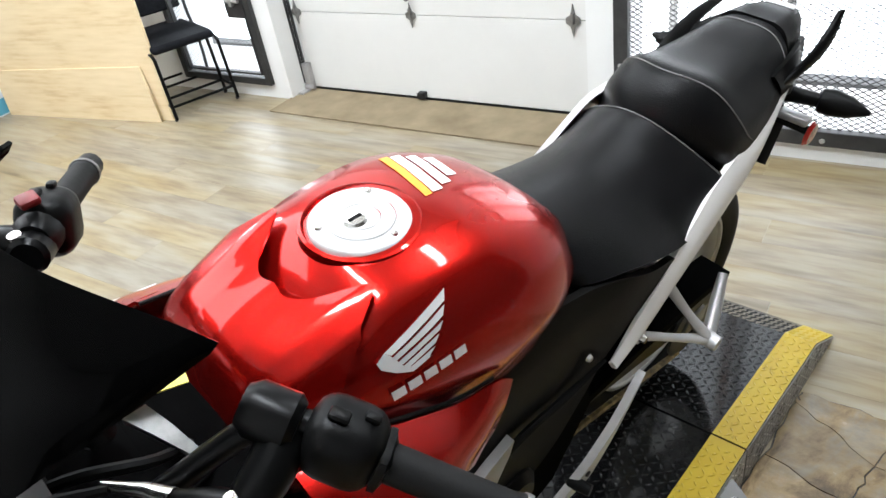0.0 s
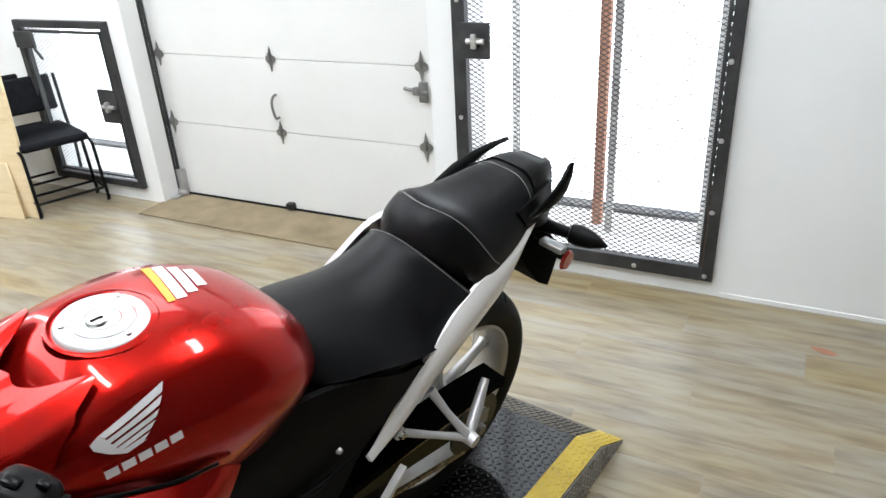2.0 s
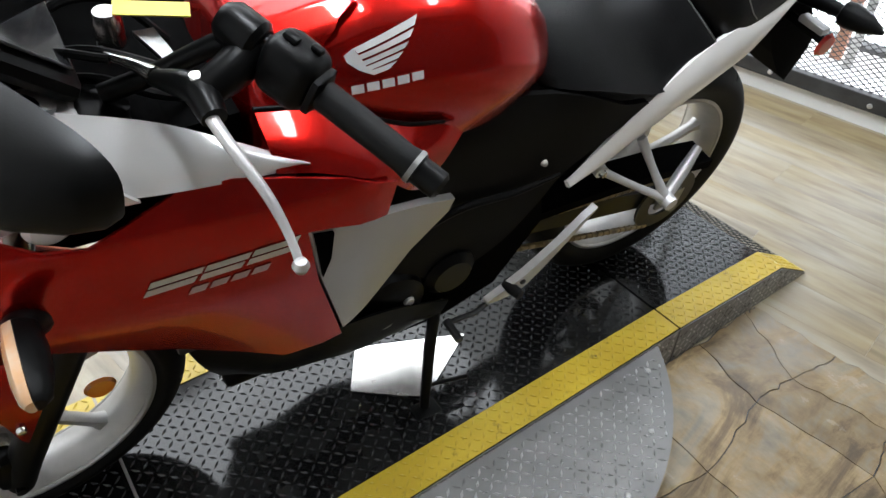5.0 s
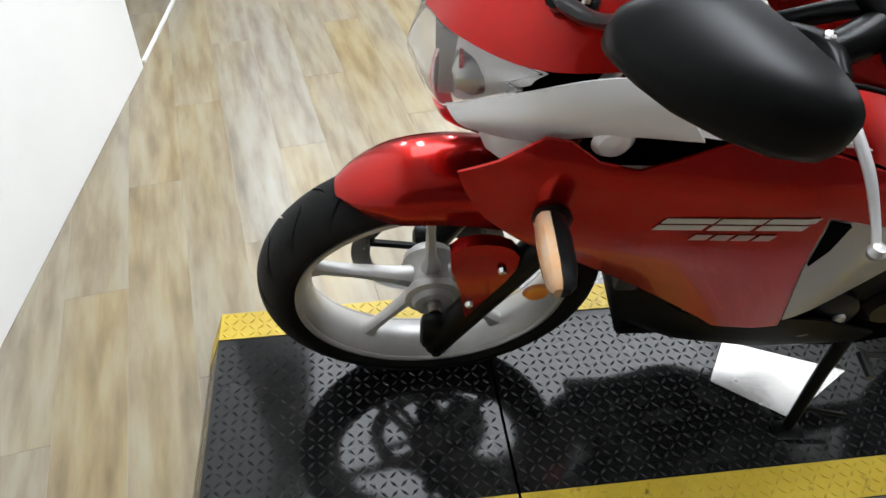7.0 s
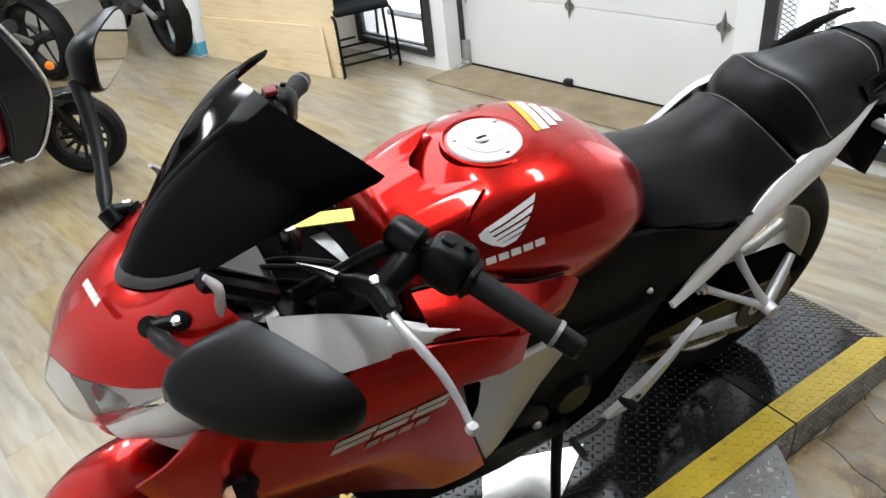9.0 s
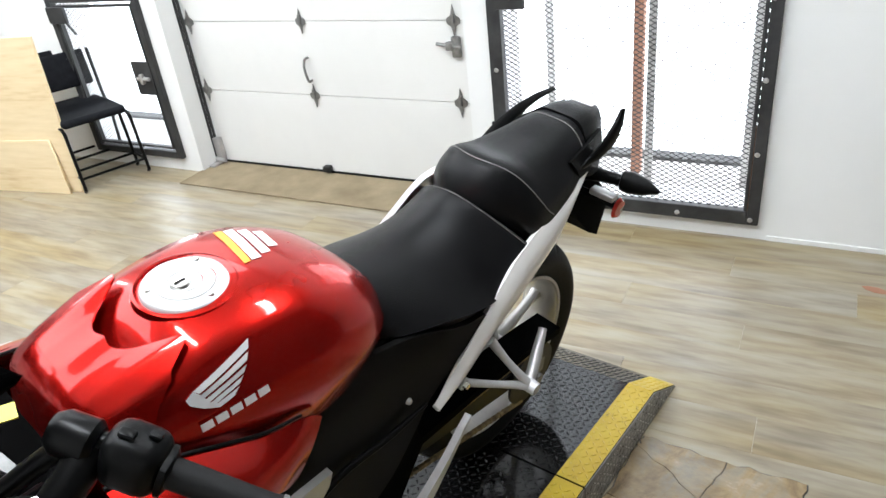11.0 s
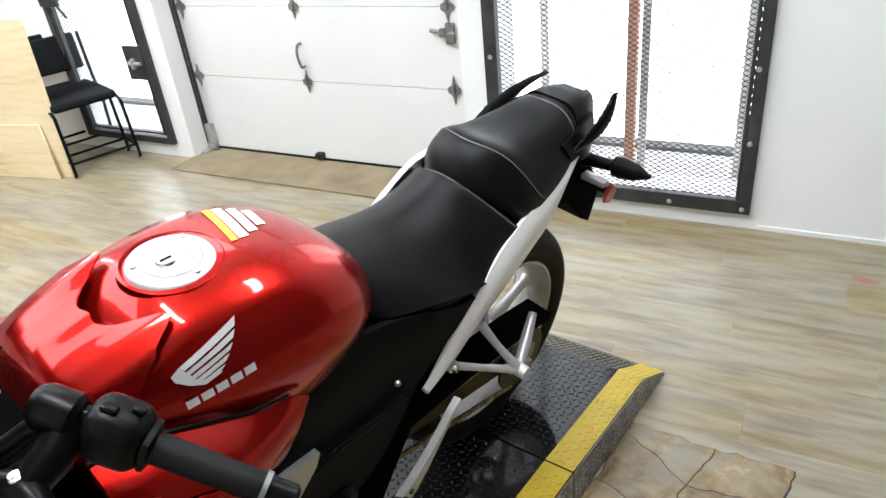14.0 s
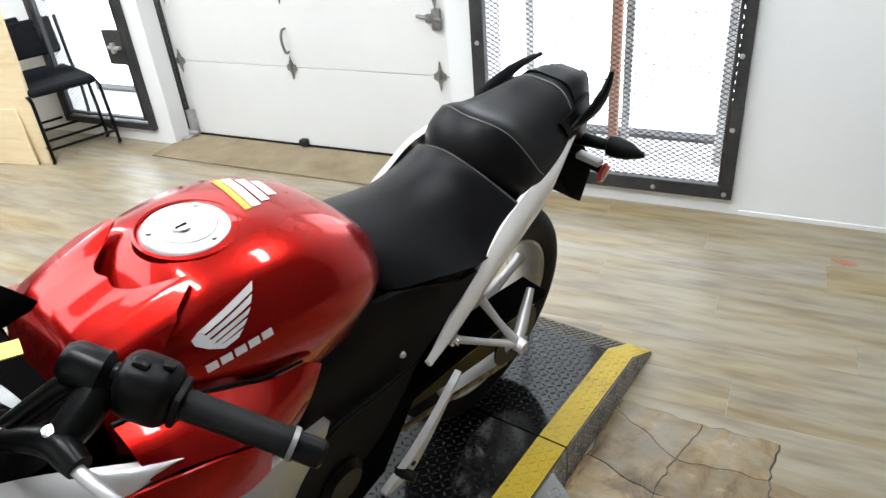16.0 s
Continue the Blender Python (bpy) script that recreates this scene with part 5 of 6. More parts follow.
# red strip beneath the tank
for s in (-1, 1):
    top_e = [(0.452, -0.158, 0.897), (0.527, -0.160, 0.880), (0.60, -0.168, 0.848), (0.66, -0.174, 0.822), (0.72, -0.178, 0.810), (0.752, -0.178, 0.786)]
    b = patch_bm(top_e, [(0.452, -0.220, 0.853), (0.50, -0.226, 0.842), (0.56, -0.228, 0.812), (0.61, -0.222, 0.778), (0.65, -0.208, 0.735), (0.685, -0.190, 0.705)], 18, 7, 0.008, (0, -0.8, 0.5), 0.006)
    part("tank_side_cover", b if s < 0 else mirrored(b), RED, bike, "red cover strip below the tank")
    # black tube along the seam, standing in for the shade of its gap
    b = tube_bm([(x, y + 0.006, z + 0.001) for x, y, z in top_e[:-1]], 0.0028, 8, 24)
    part("tank_seam_line", b if s < 0 else mirrored(b), BLACK_PLASTIC, bike)
    if s > 0:
        shoulder = patch_bm([(0.395, 0.160, 0.893), (0.46, 0.166, 0.893), (0.55, 0.172, 0.866)], [(0.385, 0.236, 0.850), (0.46, 0.244, 0.834), (0.55, 0.242, 0.795)], 14, 7, 0.008, (0, 0.7, 0.6), 0.005)
        part("fairing_shoulder", shoulder, RED, bike, "glossy red fairing shoulder")
    # black frame cover below the seat
    b = panel_bm(smooth_outline([(0.62, 0.725), (0.70, 0.738), (0.78, 0.765), (0.86, 0.790), (0.93, 0.782), (1.02, 0.760), (1.11, 0.722), (1.175, 0.705), (1.10, 0.650), (1.02, 0.59), (0.98, 0.52), (0.92, 0.44), (0.82, 0.40), (0.70, 0.45), (0.62, 0.58)], 4), lambda x, z: lerp_table([(0.6, 0.168), (0.8, 0.160), (0.95, 0.158), (1.05, 0.166), (1.2, 0.168)], x) - 0.25 * max(0.0, z - 0.74), 0.012, 0.03)
    ridge = tube_bm([(0.66, -0.176, 0.560), (0.78, -0.172, 0.600), (0.90, -0.168, 0.588), (1.00, -0.172, 0.600)], [0.004, 0.007, 0.007, 0.004], 8, 20)
    part("cover_ridge", ridge if s < 0 else mirrored(ridge), COVER_BLACK, bike)
    clip = lathe_bm([(0.0001, -0.007), (0.005, -0.006), (0.007, 0.0), (0.0001, 0.0)], 10, "Y", (0.955, -0.166, 0.640), False)
    part("cover_clip", clip if s < 0 else mirrored(clip), ALLOY, bike)
    part("frame_cover", b if s < 0 else mirrored(b), COVER_BLACK, bike, "matt black frame cover")
    b = panel_bm([(0.55, 0.52), (0.62, 0.58), (0.75, 0.63), (0.98, 0.56), (1.01, 0.46), (0.97, 0.38), (0.93, 0.30), (0.80, 0.25), (0.66, 0.26), (0.60, 0.36)], lambda x, z: 0.158, 0.03, 0.05)
    part("engine_side_cover", b if s < 0 else mirrored(b), INNER_BLACK, bike, "black engine side cover")
    fs = new("front_signal")
    fs.parent = bike
    part("stalk", tube_bm([(0.155, s * 0.165, 0.712), (0.152, s * 0.195, 0.720), (0.146, s * 0.215, 0.726), (0.142, s * 0.228, 0.730)], [0.036, 0.034, 0.024, 0.020], 14), BLACK_PLASTIC, fs)
    rows_s, rows_l = [], []
    for y, w, z in ((0.215, 0.55, 0.732), (0.225, 0.9, 0.734), (0.26, 1.0, 0.737), (0.30, 0.95, 0.741), (0.328, 0.7, 0.744), (0.336, 0.4, 0.745)):
        rows_s.append([Vector((0.135 + 0.026 * w * max(0.0, math.cos(a)) + 0.004, s * y, z + 0.024 * w * math.sin(a))) for a in [2 * math.pi * k / 12 for k in range(12)]])
        rows_l.append([Vector((0.135 + 0.016 * w * min(0.0, math.cos(a)) + 0.003 * (math.cos(a) >= 0), s * y, z + 0.0235 * w * math.sin(a))) for a in [2 * math.pi * k / 12 for k in range(12)]])
    part("shell", loft_bm(rows_s), BLACK_PLASTIC, fs)
    part("lens", loft_bm(rows_l), PALE_LENS, fs, "pale amber signal lens")
    # mirrors
    mr = new("mirror")
    mr.parent = bike
    tagged(mr, "black rear-view mirror on a stalk")
    part("mount", join_bm(tube_bm([(0.128, s * 0.110, 0.972), (0.120, s * 0.124, 0.988), (0.1195, s * 0.125, 0.990)], [0.014, 0.014, 0.007]), tube_bm([(0.162, s * 0.112, 0.965), (0.153, s * 0.126, 0.982), (0.1525, s * 0.127, 0.984)], [0.013, 0.013, 0.006]), tube_bm([(0.122, s * 0.124, 0.986), (0.156, s * 0.124, 0.979)], 0.010)), BLACK_SATIN, mr)
    part("bolt", lathe_bm([(0.0001, 0.006), (0.006, 0.005), (0.007, 0.0), (0.0001, 0.0)], 10, "Z", (0.150, s * 0.129, 0.985), False), CHROME, mr)
    part("stalk", tube_bm([(0.12, s * 0.125, 0.985), (0.135, s * 0.19, 1.01), (0.145, s * 0.245, 1.045), (0.150, s * 0.305, 1.095)], [0.006, 0.012, 0.0105, 0.010, 0.011, 0.012, 0.013], 12, 14, 0.7), MIRROR_SHELL, mr)
    c0 = Vector((0.232, s * 0.352, 1.084)) if s < 0 else Vector((0.214, 0.352, 1.112))
    tall, trail = (0.036, 1.0) if s < 0 else (0.046, 0.35)
    ax = Vector((0.46, s * 0.885, -0.03)).normalized()
    upv = Vector((0.10, -s * 0.10, 0.98))
    upv = (upv - ax * upv.dot(ax)).normalized()
    nb = ax.cross(upv).normalized() * (-s)
    if nb.x > 0:
        nb = -nb
    secs = []
    for depth, k, slip in ((0.0, 1.0, 0.0), (0.012, 1.03, 0.004), (0.030, 0.99, 0.016), (0.050, 0.86, 0.034), (0.068, 0.66, 0.051), (0.080, 0.42, 0.063), (0.086, 0.10, 0.068)):
        row = []
        for q in range(28):
            a = 2 * math.pi * q / 28
            ca, sa = math.cos(a), math.sin(a)
            ex = math.copysign(abs(ca) ** 0.55, ca) * 0.080
            ey = math.copysign(abs(sa) ** 0.6, sa) * tall * (1.0 - 0.08 * ca)
            row.append(c0 + ax * (ex * k - slip * trail) + upv * (ey * k - 0.22 * trail * depth) + nb * depth * (0.4 + 0.6 * trail))
        secs.append(row)
    part("shell", loft_bm(secs), MIRROR_SHELL, mr, angle=60)
    gl = bmesh.new()
    gl.faces.new([gl.verts.new(p - nb * 0.001 + (c0 - p) * 0.06) for p in secs[0]])
    part("mirror_glass", gl, MIRROR, mr)

# --- handlebars, turned with the fork ---
bars = new("handlebar")
bars.parent = bike
for s in (-1, 1):
    if s < 0:
        g0, e = Vector((0.458, -0.191, 1.005)), Vector((0.574, -0.379, 0.929))
        a = Vector((0.30, -0.115, 0.935))
    else:
        g0, e = Vector((0.415, 0.225, 1.005)), Vector((0.517, 0.385, 0.950))
        a = Vector((0.27, 0.125, 0.965))
    d = (e - g0).normalized()
    up = Vector((0.15, 0, 1)).normalized()
    fw = up.cross(d).normalized()
    if fw.x > 0:
        fw = -fw
    part("clip_on", join_bm(tube_bm([a, a + Vector((0.06, s * 0.01, 0.02)), g0 - d * 0.02, g0 + d * 0.08], 0.012, 10, 14), tube_bm([g0 - d * 0.055, g0 - d * 0.045, g0 - d * 0.012, g0 - d * 0.005], [0.018, 0.025, 0.026, 0.020], 14), tube_bm([a - up * 0.055, a - up * 0.012], [0.030, 0.028], 16)), BLACK_SATIN, bars)
    part("grip", tube_bm([e - d * 0.165, e - d * 0.155, e - d * 0.05, e - d * 0.035, e - d * 0.032], [0.017, 0.0175, 0.017, 0.0195, 0.018], 16), RUBBER, bars, "black rubber grip")
    part("grip_ring", tube_bm([e - d * 0.040, e - d * 0.034], [0.0198, 0.0198], 16), GALV, bars, "thin silver ring")
    part("bar_end", tube_bm([e - d * 0.033, e - d * 0.004, e], [0.0165, 0.0165, 0.012], 14), BLACK_SATIN, bars)
    q = e - d * 0.225
    sw = Matrix((( *d, 0), ( *fw, 0), ( *d.cross(fw), 0), (0, 0, 0, 1))).transposed()
    sw.translation = q + d * 0.026
    hs = box_bm(-0.034, 0.034, -0.032, 0.028, -0.036, 0.036, 0.022, 4)
    rb = box_bm(0.028, 0.042, -0.022, 0.022, -0.024, 0.024, 0.010, 2)
    hs.transform(sw)
    rb.transform(sw)
    part("switchgear", join_bm(hs, rb), BLACK_PLASTIC, bars, "black switch housing")
    upw = 1 if d.cross(fw).z > 0 else -1
    for bx, by, r_b, lab in ((-0.012, 0.004, 0.009, ""), (0.014, -0.006, 0.007, "")):
        bt = box_bm(bx - r_b, bx + r_b, by - r_b * 0.7, by + r_b * 0.7, 0.034 if upw > 0 else -0.042, 0.042 if upw > 0 else -0.034, 0.003)
        bt.transform(sw)
        part("switch_button", bt, BLACK_SATIN, bars)
    p0 = q - d * 0.034 - up * 0.008
    if s < 0:
        j0, j1, j2 = Vector((0.350, -0.145, 0.966)), Vector((0.380, -0.198, 0.980)), Vector((0.384, -0.240, 0.974))
        pts = [j2 + Vector((-0.004, 0.012, 0.002)), Vector((0.386, -0.272, 0.966)), Vector((0.402, -0.320, 0.938)), Vector((0.410, -0.355, 0.910)), Vector((0.411, -0.384, 0.889))]
    else:
        j1 = p0 + fw * 0.05 + d * 0.01
        j0, j2 = j1 - d * 0.05 + fw * 0.005, j1 + d * 0.04 - up * 0.006
        pts = [j2 - d * 0.01, j2 + d * 0.03 - up * 0.012, j2 + d * 0.085 - up * 0.035 - fw * 0.006, j2 + d * 0.14 - up * 0.048 - fw * 0.018]
    part("lever_bracket", join_bm(tube_bm([p0 - d * 0.018, p0 - d * 0.012, p0 + d * 0.016, p0 + d * 0.02], [0.016, 0.021, 0.021, 0.016], 14), tube_bm([p0 + d * 0.01, (p0 + j1) / 2 + d * 0.012, j1 + d * 0.006], [0.021, 0.022, 0.018], 12, 6), tube_bm([j0, j1, j2], [0.009, 0.014, 0.017, 0.017, 0.014], 12, 10)), BLACK_SATIN, bars)
    for bp in (p0 + fw * 0.012 + up * 0.017, j1 + up * 0.014):
        part("pivot_bolt", lathe_bm([(0.0001, 0.005), (0.007, 0.004), (0.0085, 0), (0.0001, -0.004)], 12, "Z", bp, False), CHROME, bars)
    part("lever", join_bm(tube_bm(pts, [0.0075, 0.0070, 0.0062, 0.0052, 0.0048], 12, 24, 0.8), lathe_bm([(0.0001, -0.010), (0.0065, -0.0075), (0.0095, 0), (0.0065, 0.0075), (0.0001, 0.010)], 12, "Z", pts[-1], False)), ALLOY, bars, "silver control lever")
    if s > 0:
        part("kill_switch", box_bm(q.x - 0.008, q.x + 0.014, q.y - 0.008, q.y + 0.014, q.z + 0.034, q.z + 0.044, 0.004), DARK_RED, bars, "red stop switch")
part("throttle_cable", tube_bm([(0.33, 0.20, 0.95), (0.25, 0.17, 0.93), (0.21, 0.08, 0.88), (0.30, 0.02, 0.85)], 0.005, 8, 16), RUBBER, bars)
part("clutch_cable", tube_bm([(0.318, -0.10, 0.966), (0.26, -0.07, 0.965), (0.21, -0.05, 0.91), (0.28, -0.02, 0.86)], 0.005, 8, 16), RUBBER, bars)
part("cable_adjuster", tube_bm([(0.352, -0.148, 0.970), (0.340, -0.125, 0.969), (0.316, -0.092, 0.966)], [0.010, 0.007, 0.004], 10), CHROME, bars)
for y0, z0, x1 in ((-0.06, 0.955, 0.40), (-0.085, 0.935, 0.42), (0.05, 0.95, 0.41)):
    part("wire_loom", tube_bm([(0.24, y0 * 0.5, z0 - 0.02), (0.30, y0, z0), (0.36, y0 * 1.3, z0 - 0.02), (x1, y0 * 0.8, z0 - 0.07)], 0.006, 8, 14), BLACK_PLASTIC, bars)
dash = new("instrument_panel")
dash.parent = bike
part("housing", box_bm(-0.06, 0.06, -0.12, 0.12, -0.03, 0.0, 0.015), BLACK_PLASTIC, dash, m=pose(0.245, 0, 0.985, 0, 40, 0))
part("display", box_bm(-0.045, 0.045, -0.10, 0.10, 0.0, 0.004, 0.002), DISPLAY, dash, m=pose(0.247, 0, 0.988, 0, 40, 0))
part("inner_cowl", loft_bm([[Vector((x, y, z)) for y, z in ((-w, z1), (w, z1), (w, z0), (-w, z0))] for x, w, z0, z1 in ((0.10, 0.10, 0.78, 0.94), (0.22, 0.145, 0.75, 0.935), (0.36, 0.14, 0.74, 0.885), (0.445, 0.125, 0.74, 0.875))]), INNER_BLACK, bike)
tagpart = part("key_tag", box_bm(-0.042, 0.042, -0.012, 0.012, -0.001, 0.001), YELLOW_TAG, bike, "yellow paper key tag", m=pose(0.386, -0.022, 0.966, 8, 4, -15))
part("ignition_lock", lathe_bm([(0.0001, 0.012), (0.014, 0.012), (0.017, 0.0), (0.017, -0.03), (0.0001, -0.03)], 16, "Z", (0.338, -0.004, 0.950), False), CHROME, bike)
part("clamp_arm", loft_bm([[Vector((x - w, y, z)), Vector((x + w, y, z)), Vector((x + w, y, z - 0.008)), Vector((x - w, y, z - 0.008))] for x, y, z, w in ((0.372, -0.022, 0.942, 0.012), (0.384, -0.050, 0.930, 0.009), (0.396, -0.080, 0.914, 0.005))]), GALV, bike, "silver top clamp arm")
for s in (-1, 1):
    part("cowl_stay", tube_bm([(0.196, s * 0.128, 1.036), (0.207, s * 0.134, 1.015), (0.203, s * 0.136, 0.985), (0.212, s * 0.137, 0.955)], [0.005, 0.010, 0.011, 0.007], 10, 10, 0.6), ALLOY, bike, "bright metal cowl stay")

# --- engine, frame, swingarm ---
part("under_tank_cover", box_bm(0.52, 1.02, -0.135, 0.135, 0.60, 0.785, 0.02), INNER_BLACK, bike)
part("belly_floor", box_bm(0.37, 0.79, -0.11, 0.11, 0.215, 0.24, 0.01), BLACK_PLASTIC, bike)
part("engine", join_bm(box_bm(0.48, 0.90, -0.15, 0.15, 0.27, 0.55, 0.04, 3), box_bm(0.45, 0.66, -0.11, 0.11, 0.50, 0.76, 0.03, 3)), DARK_METAL, bike)
part("engine_cover", join_bm(lathe_bm([(0.0001, -0.185), (0.05, -0.185), (0.075, -0.175), (0.085, -0.14), (0.0001, -0.14)], 28, "Y", (0.665, 0, 0.39), False), lathe_bm([(0.0001, -0.178), (0.04, -0.178), (0.055, -0.165), (0.06, -0.13), (0.0001, -0.13)], 24, "Y", (0.80, 0, 0.41), False)), BLACK_SATIN, bike)
part("timing_cap", lathe_bm([(0.0001, -0.192), (0.018, -0.191), (0.021, -0.186), (0.021, -0.18), (0.0001, -0.18)], 20, "Y", (0.654, 0, 0.368), False), ALLOY, bike, "silver inspection cap")
part("timing_cap", lathe_bm([(0.0001, -0.192), (0.009, -0.191), (0.011, -0.186), (0.011, -0.18), (0.0001, -0.18)], 16, "Y", (0.70, 0, 0.405), False), ALLOY, bike, "silver inspection cap")
part("radiator", box_bm(0.30, 0.34, -0.16, 0.16, 0.46, 0.74, 0.006), DARK_METAL, bike)
for s in (-1, 1):
    part("swingarm", loft_bm([[Vector((x, s * y0, z - h)), Vector((x, s * (y0 + 0.035), z - h)), Vector((x, s * (y0 + 0.035), z + h)), Vector((x, s * y0, z + h))] for x, y0, z, h in ((0.92, 0.09, 0.43, 0.035), (1.2, 0.095, 0.375, 0.03), (1.47, 0.10, 0.322, 0.024))]), BLACK_SATIN, bike)
part("chain_guard", loft_bm([[Vector((x, -0.155, z)), Vector((x, -0.085, z + 0.004)), Vector((x, -0.085, z - 0.004)), Vector((x, -0.155, z - 0.022))] for x, z in ((1.0, 0.475), (1.2, 0.468), (1.4, 0.45), (1.52, 0.43))]), INNER_BLACK, bike)
for z0, z1 in ((0.455, 0.405), (0.385, 0.24)):
    run = [tube_bm([(0.90 + 0.51 * k / 26, -0.140, z0 + (z1 - z0) * k / 26), (0.90 + 0.51 * (k + 0.98) / 26, -0.140, z0 + (z1 - z0) * (k + 0.98) / 26)], [0.0075, 0.006], 6) for k in range(26)]
    part("chain_run", join_bm(*run), GOLD, bike, "dull gold drive chain")
part("sprocket", lathe_bm([(0.05, -0.127), (0.088, -0.127), (0.088, -0.133), (0.05, -0.133)], 40, "Y", RA), DARK_METAL, bike)
part("hugger", loft_bm([[RA + Vector((math.cos(a) * 0.345, y, math.sin(a) * 0.345)) for y in (-0.085, 0.085)] + [RA + Vector((math.cos(a) * 0.338, y, math.sin(a) * 0.338)) for y in (0.085, -0.085)] for a in [radians(95 + 6 * k) for k in range(10)]]), BLACK_PLASTIC, bike)
part("chain_adjuster", join_bm(box_bm(1.41, 1.49, -0.145, -0.135, 0.295, 0.345, 0.004), tube_bm([(1.435, -0.135, 0.322), (1.435, -0.17, 0.322)], 0.013, 8)), GALV, bike)
for s in (-1, 1):
    hub = (1.262, s * 0.238, 0.490)
    part("peg_bracket", join_bm(tube_bm([(1.112, s * 0.166, 0.564), (1.19, s * 0.200, 0.522), hub], [0.010, 0.0085, 0.012], 12, 8, 0.8), tube_bm([(1.212, s * 0.158, 0.604), (1.232, s * 0.198, 0.550), hub], [0.012, 0.009, 0.013], 12, 8, 0.8), tube_bm([(1.113, s * 0.160, 0.564), (1.113, s * 0.174, 0.563)], [0.014, 0.014], 14), tube_bm([(1.262, s * 0.225, 0.490), (1.262, s * 0.256, 0.489)], [0.017, 0.015], 14)), CAP_METAL, bike, "silver passenger peg bracket")
    part("bracket_bolt", lathe_bm([(0.0001, s * 0.010), (0.007, s * 0.009), (0.009, 0.0), (0.0001, 0.0)], 10, "Y", (1.113, s * 0.174, 0.563), False), CHROME, bike)
    part("passenger_peg", tube_bm([(1.268, s * 0.232, 0.493), (1.315, s * 0.212, 0.520), (1.365, s * 0.190, 0.556)], [0.012, 0.013, 0.009], 12, 8, 0.7), ALLOY, bike, "folded silver passenger peg")
    part("heel_plate", loft_bm([[Vector((x, s * y, z - h)), Vector((x + 0.004, s * (y + 0.014), z - h * 0.8)), Vector((x + 0.004, s * (y + 0.014), z + h * 0.8)), Vector((x, s * y, z + h))] for x, y, z, h in [(p.x, 0.186 + 0.012 * math.sin(3.1 * (p.x - 0.885) / 0.22), p.y, p.z) for p in curve_pts([(0.885, 0.300, 0.006), (0.915, 0.318, 0.018), (0.955, 0.345, 0.030), (0.99, 0.385, 0.026), (1.03, 0.428, 0.017), (1.07, 0.466, 0.012), (1.105, 0.492, 0.004)], 18)]]), CAP_METAL, bike, "silver heel guard")
    part("heel_bolt", lathe_bm([(0.0001, s * 0.008), (0.006, s * 0.007), (0.008, 0.0), (0.0001, 0.0)], 10, "Y", (0.958, s * 0.206, 0.348), False), DARK_METAL, bike)
    part("foot_peg", tube_bm([(0.93, s * 0.19, 0.335), (0.94, s * 0.232, 0.338)], [0.013, 0.011], 10), RUBBER, bike)
part("shift_lever", join_bm(tube_bm([(0.92, -0.19, 0.30), (0.86, -0.20, 0.285), (0.79, -0.205, 0.30)], 0.006, 8), tube_bm([(0.79, -0.20, 0.30), (0.79, -0.25, 0.30)], 0.009, 8)), DARK_METAL, bike)
stand = new("side_stand")
stand.parent = bike
part("leg", tube_bm([(0.80, -0.14, 0.33), (0.77, -0.19, 0.20), (0.745, -0.245, 0.062)], [0.014, 0.013, 0.011], 10), BLACK_SATIN, stand)
part("foot", box_bm(-0.03, 0.03, -0.022, 0.022, -0.006, 0.0, 0.003), BLACK_SATIN, stand, m=pose(0.745, -0.25, 0.058, -11.5))
part("tang", tube_bm([(0.755, -0.225, 0.11), (0.85, -0.24, 0.10)], 0.005, 8), BLACK_SATIN, stand)


# ---- things along the back wall ----
ply = empty("plywood_sheet", pose(1.945, 3.28, 0, 0, 0, 18.8), "large pale plywood sheet standing on edge", "plywood")
part("sheet", box_bm(0.0, 0.018, 0.0, 1.42, 0.0, 0.925, 0.001), PLY, ply, m=pose(0, 0, 0, 0, 2.5, 0))
scrap = empty("plywood_offcut", pose(1.905, 3.335, 0, 0, 0, 18.8), "small plywood offcut leaning on the larger sheet", "plywood")
bm = bmesh.new()
f = bm.faces.new([bm.verts.new((0, y, z)) for y, z in ((0.0, 0.0), (1.36, 0.0), (1.36, 0.30), (0.05, 0.335))])
r_ = bmesh.ops.extrude_face_region(bm, geom=[f])
for v in r_["geom"]:
    if isinstance(v, bmesh.types.BMVert):
        v.co.x -= 0.012
part("sheet", bm, PLY, scrap, m=pose(0, 0, 0, 0, 5, 0))


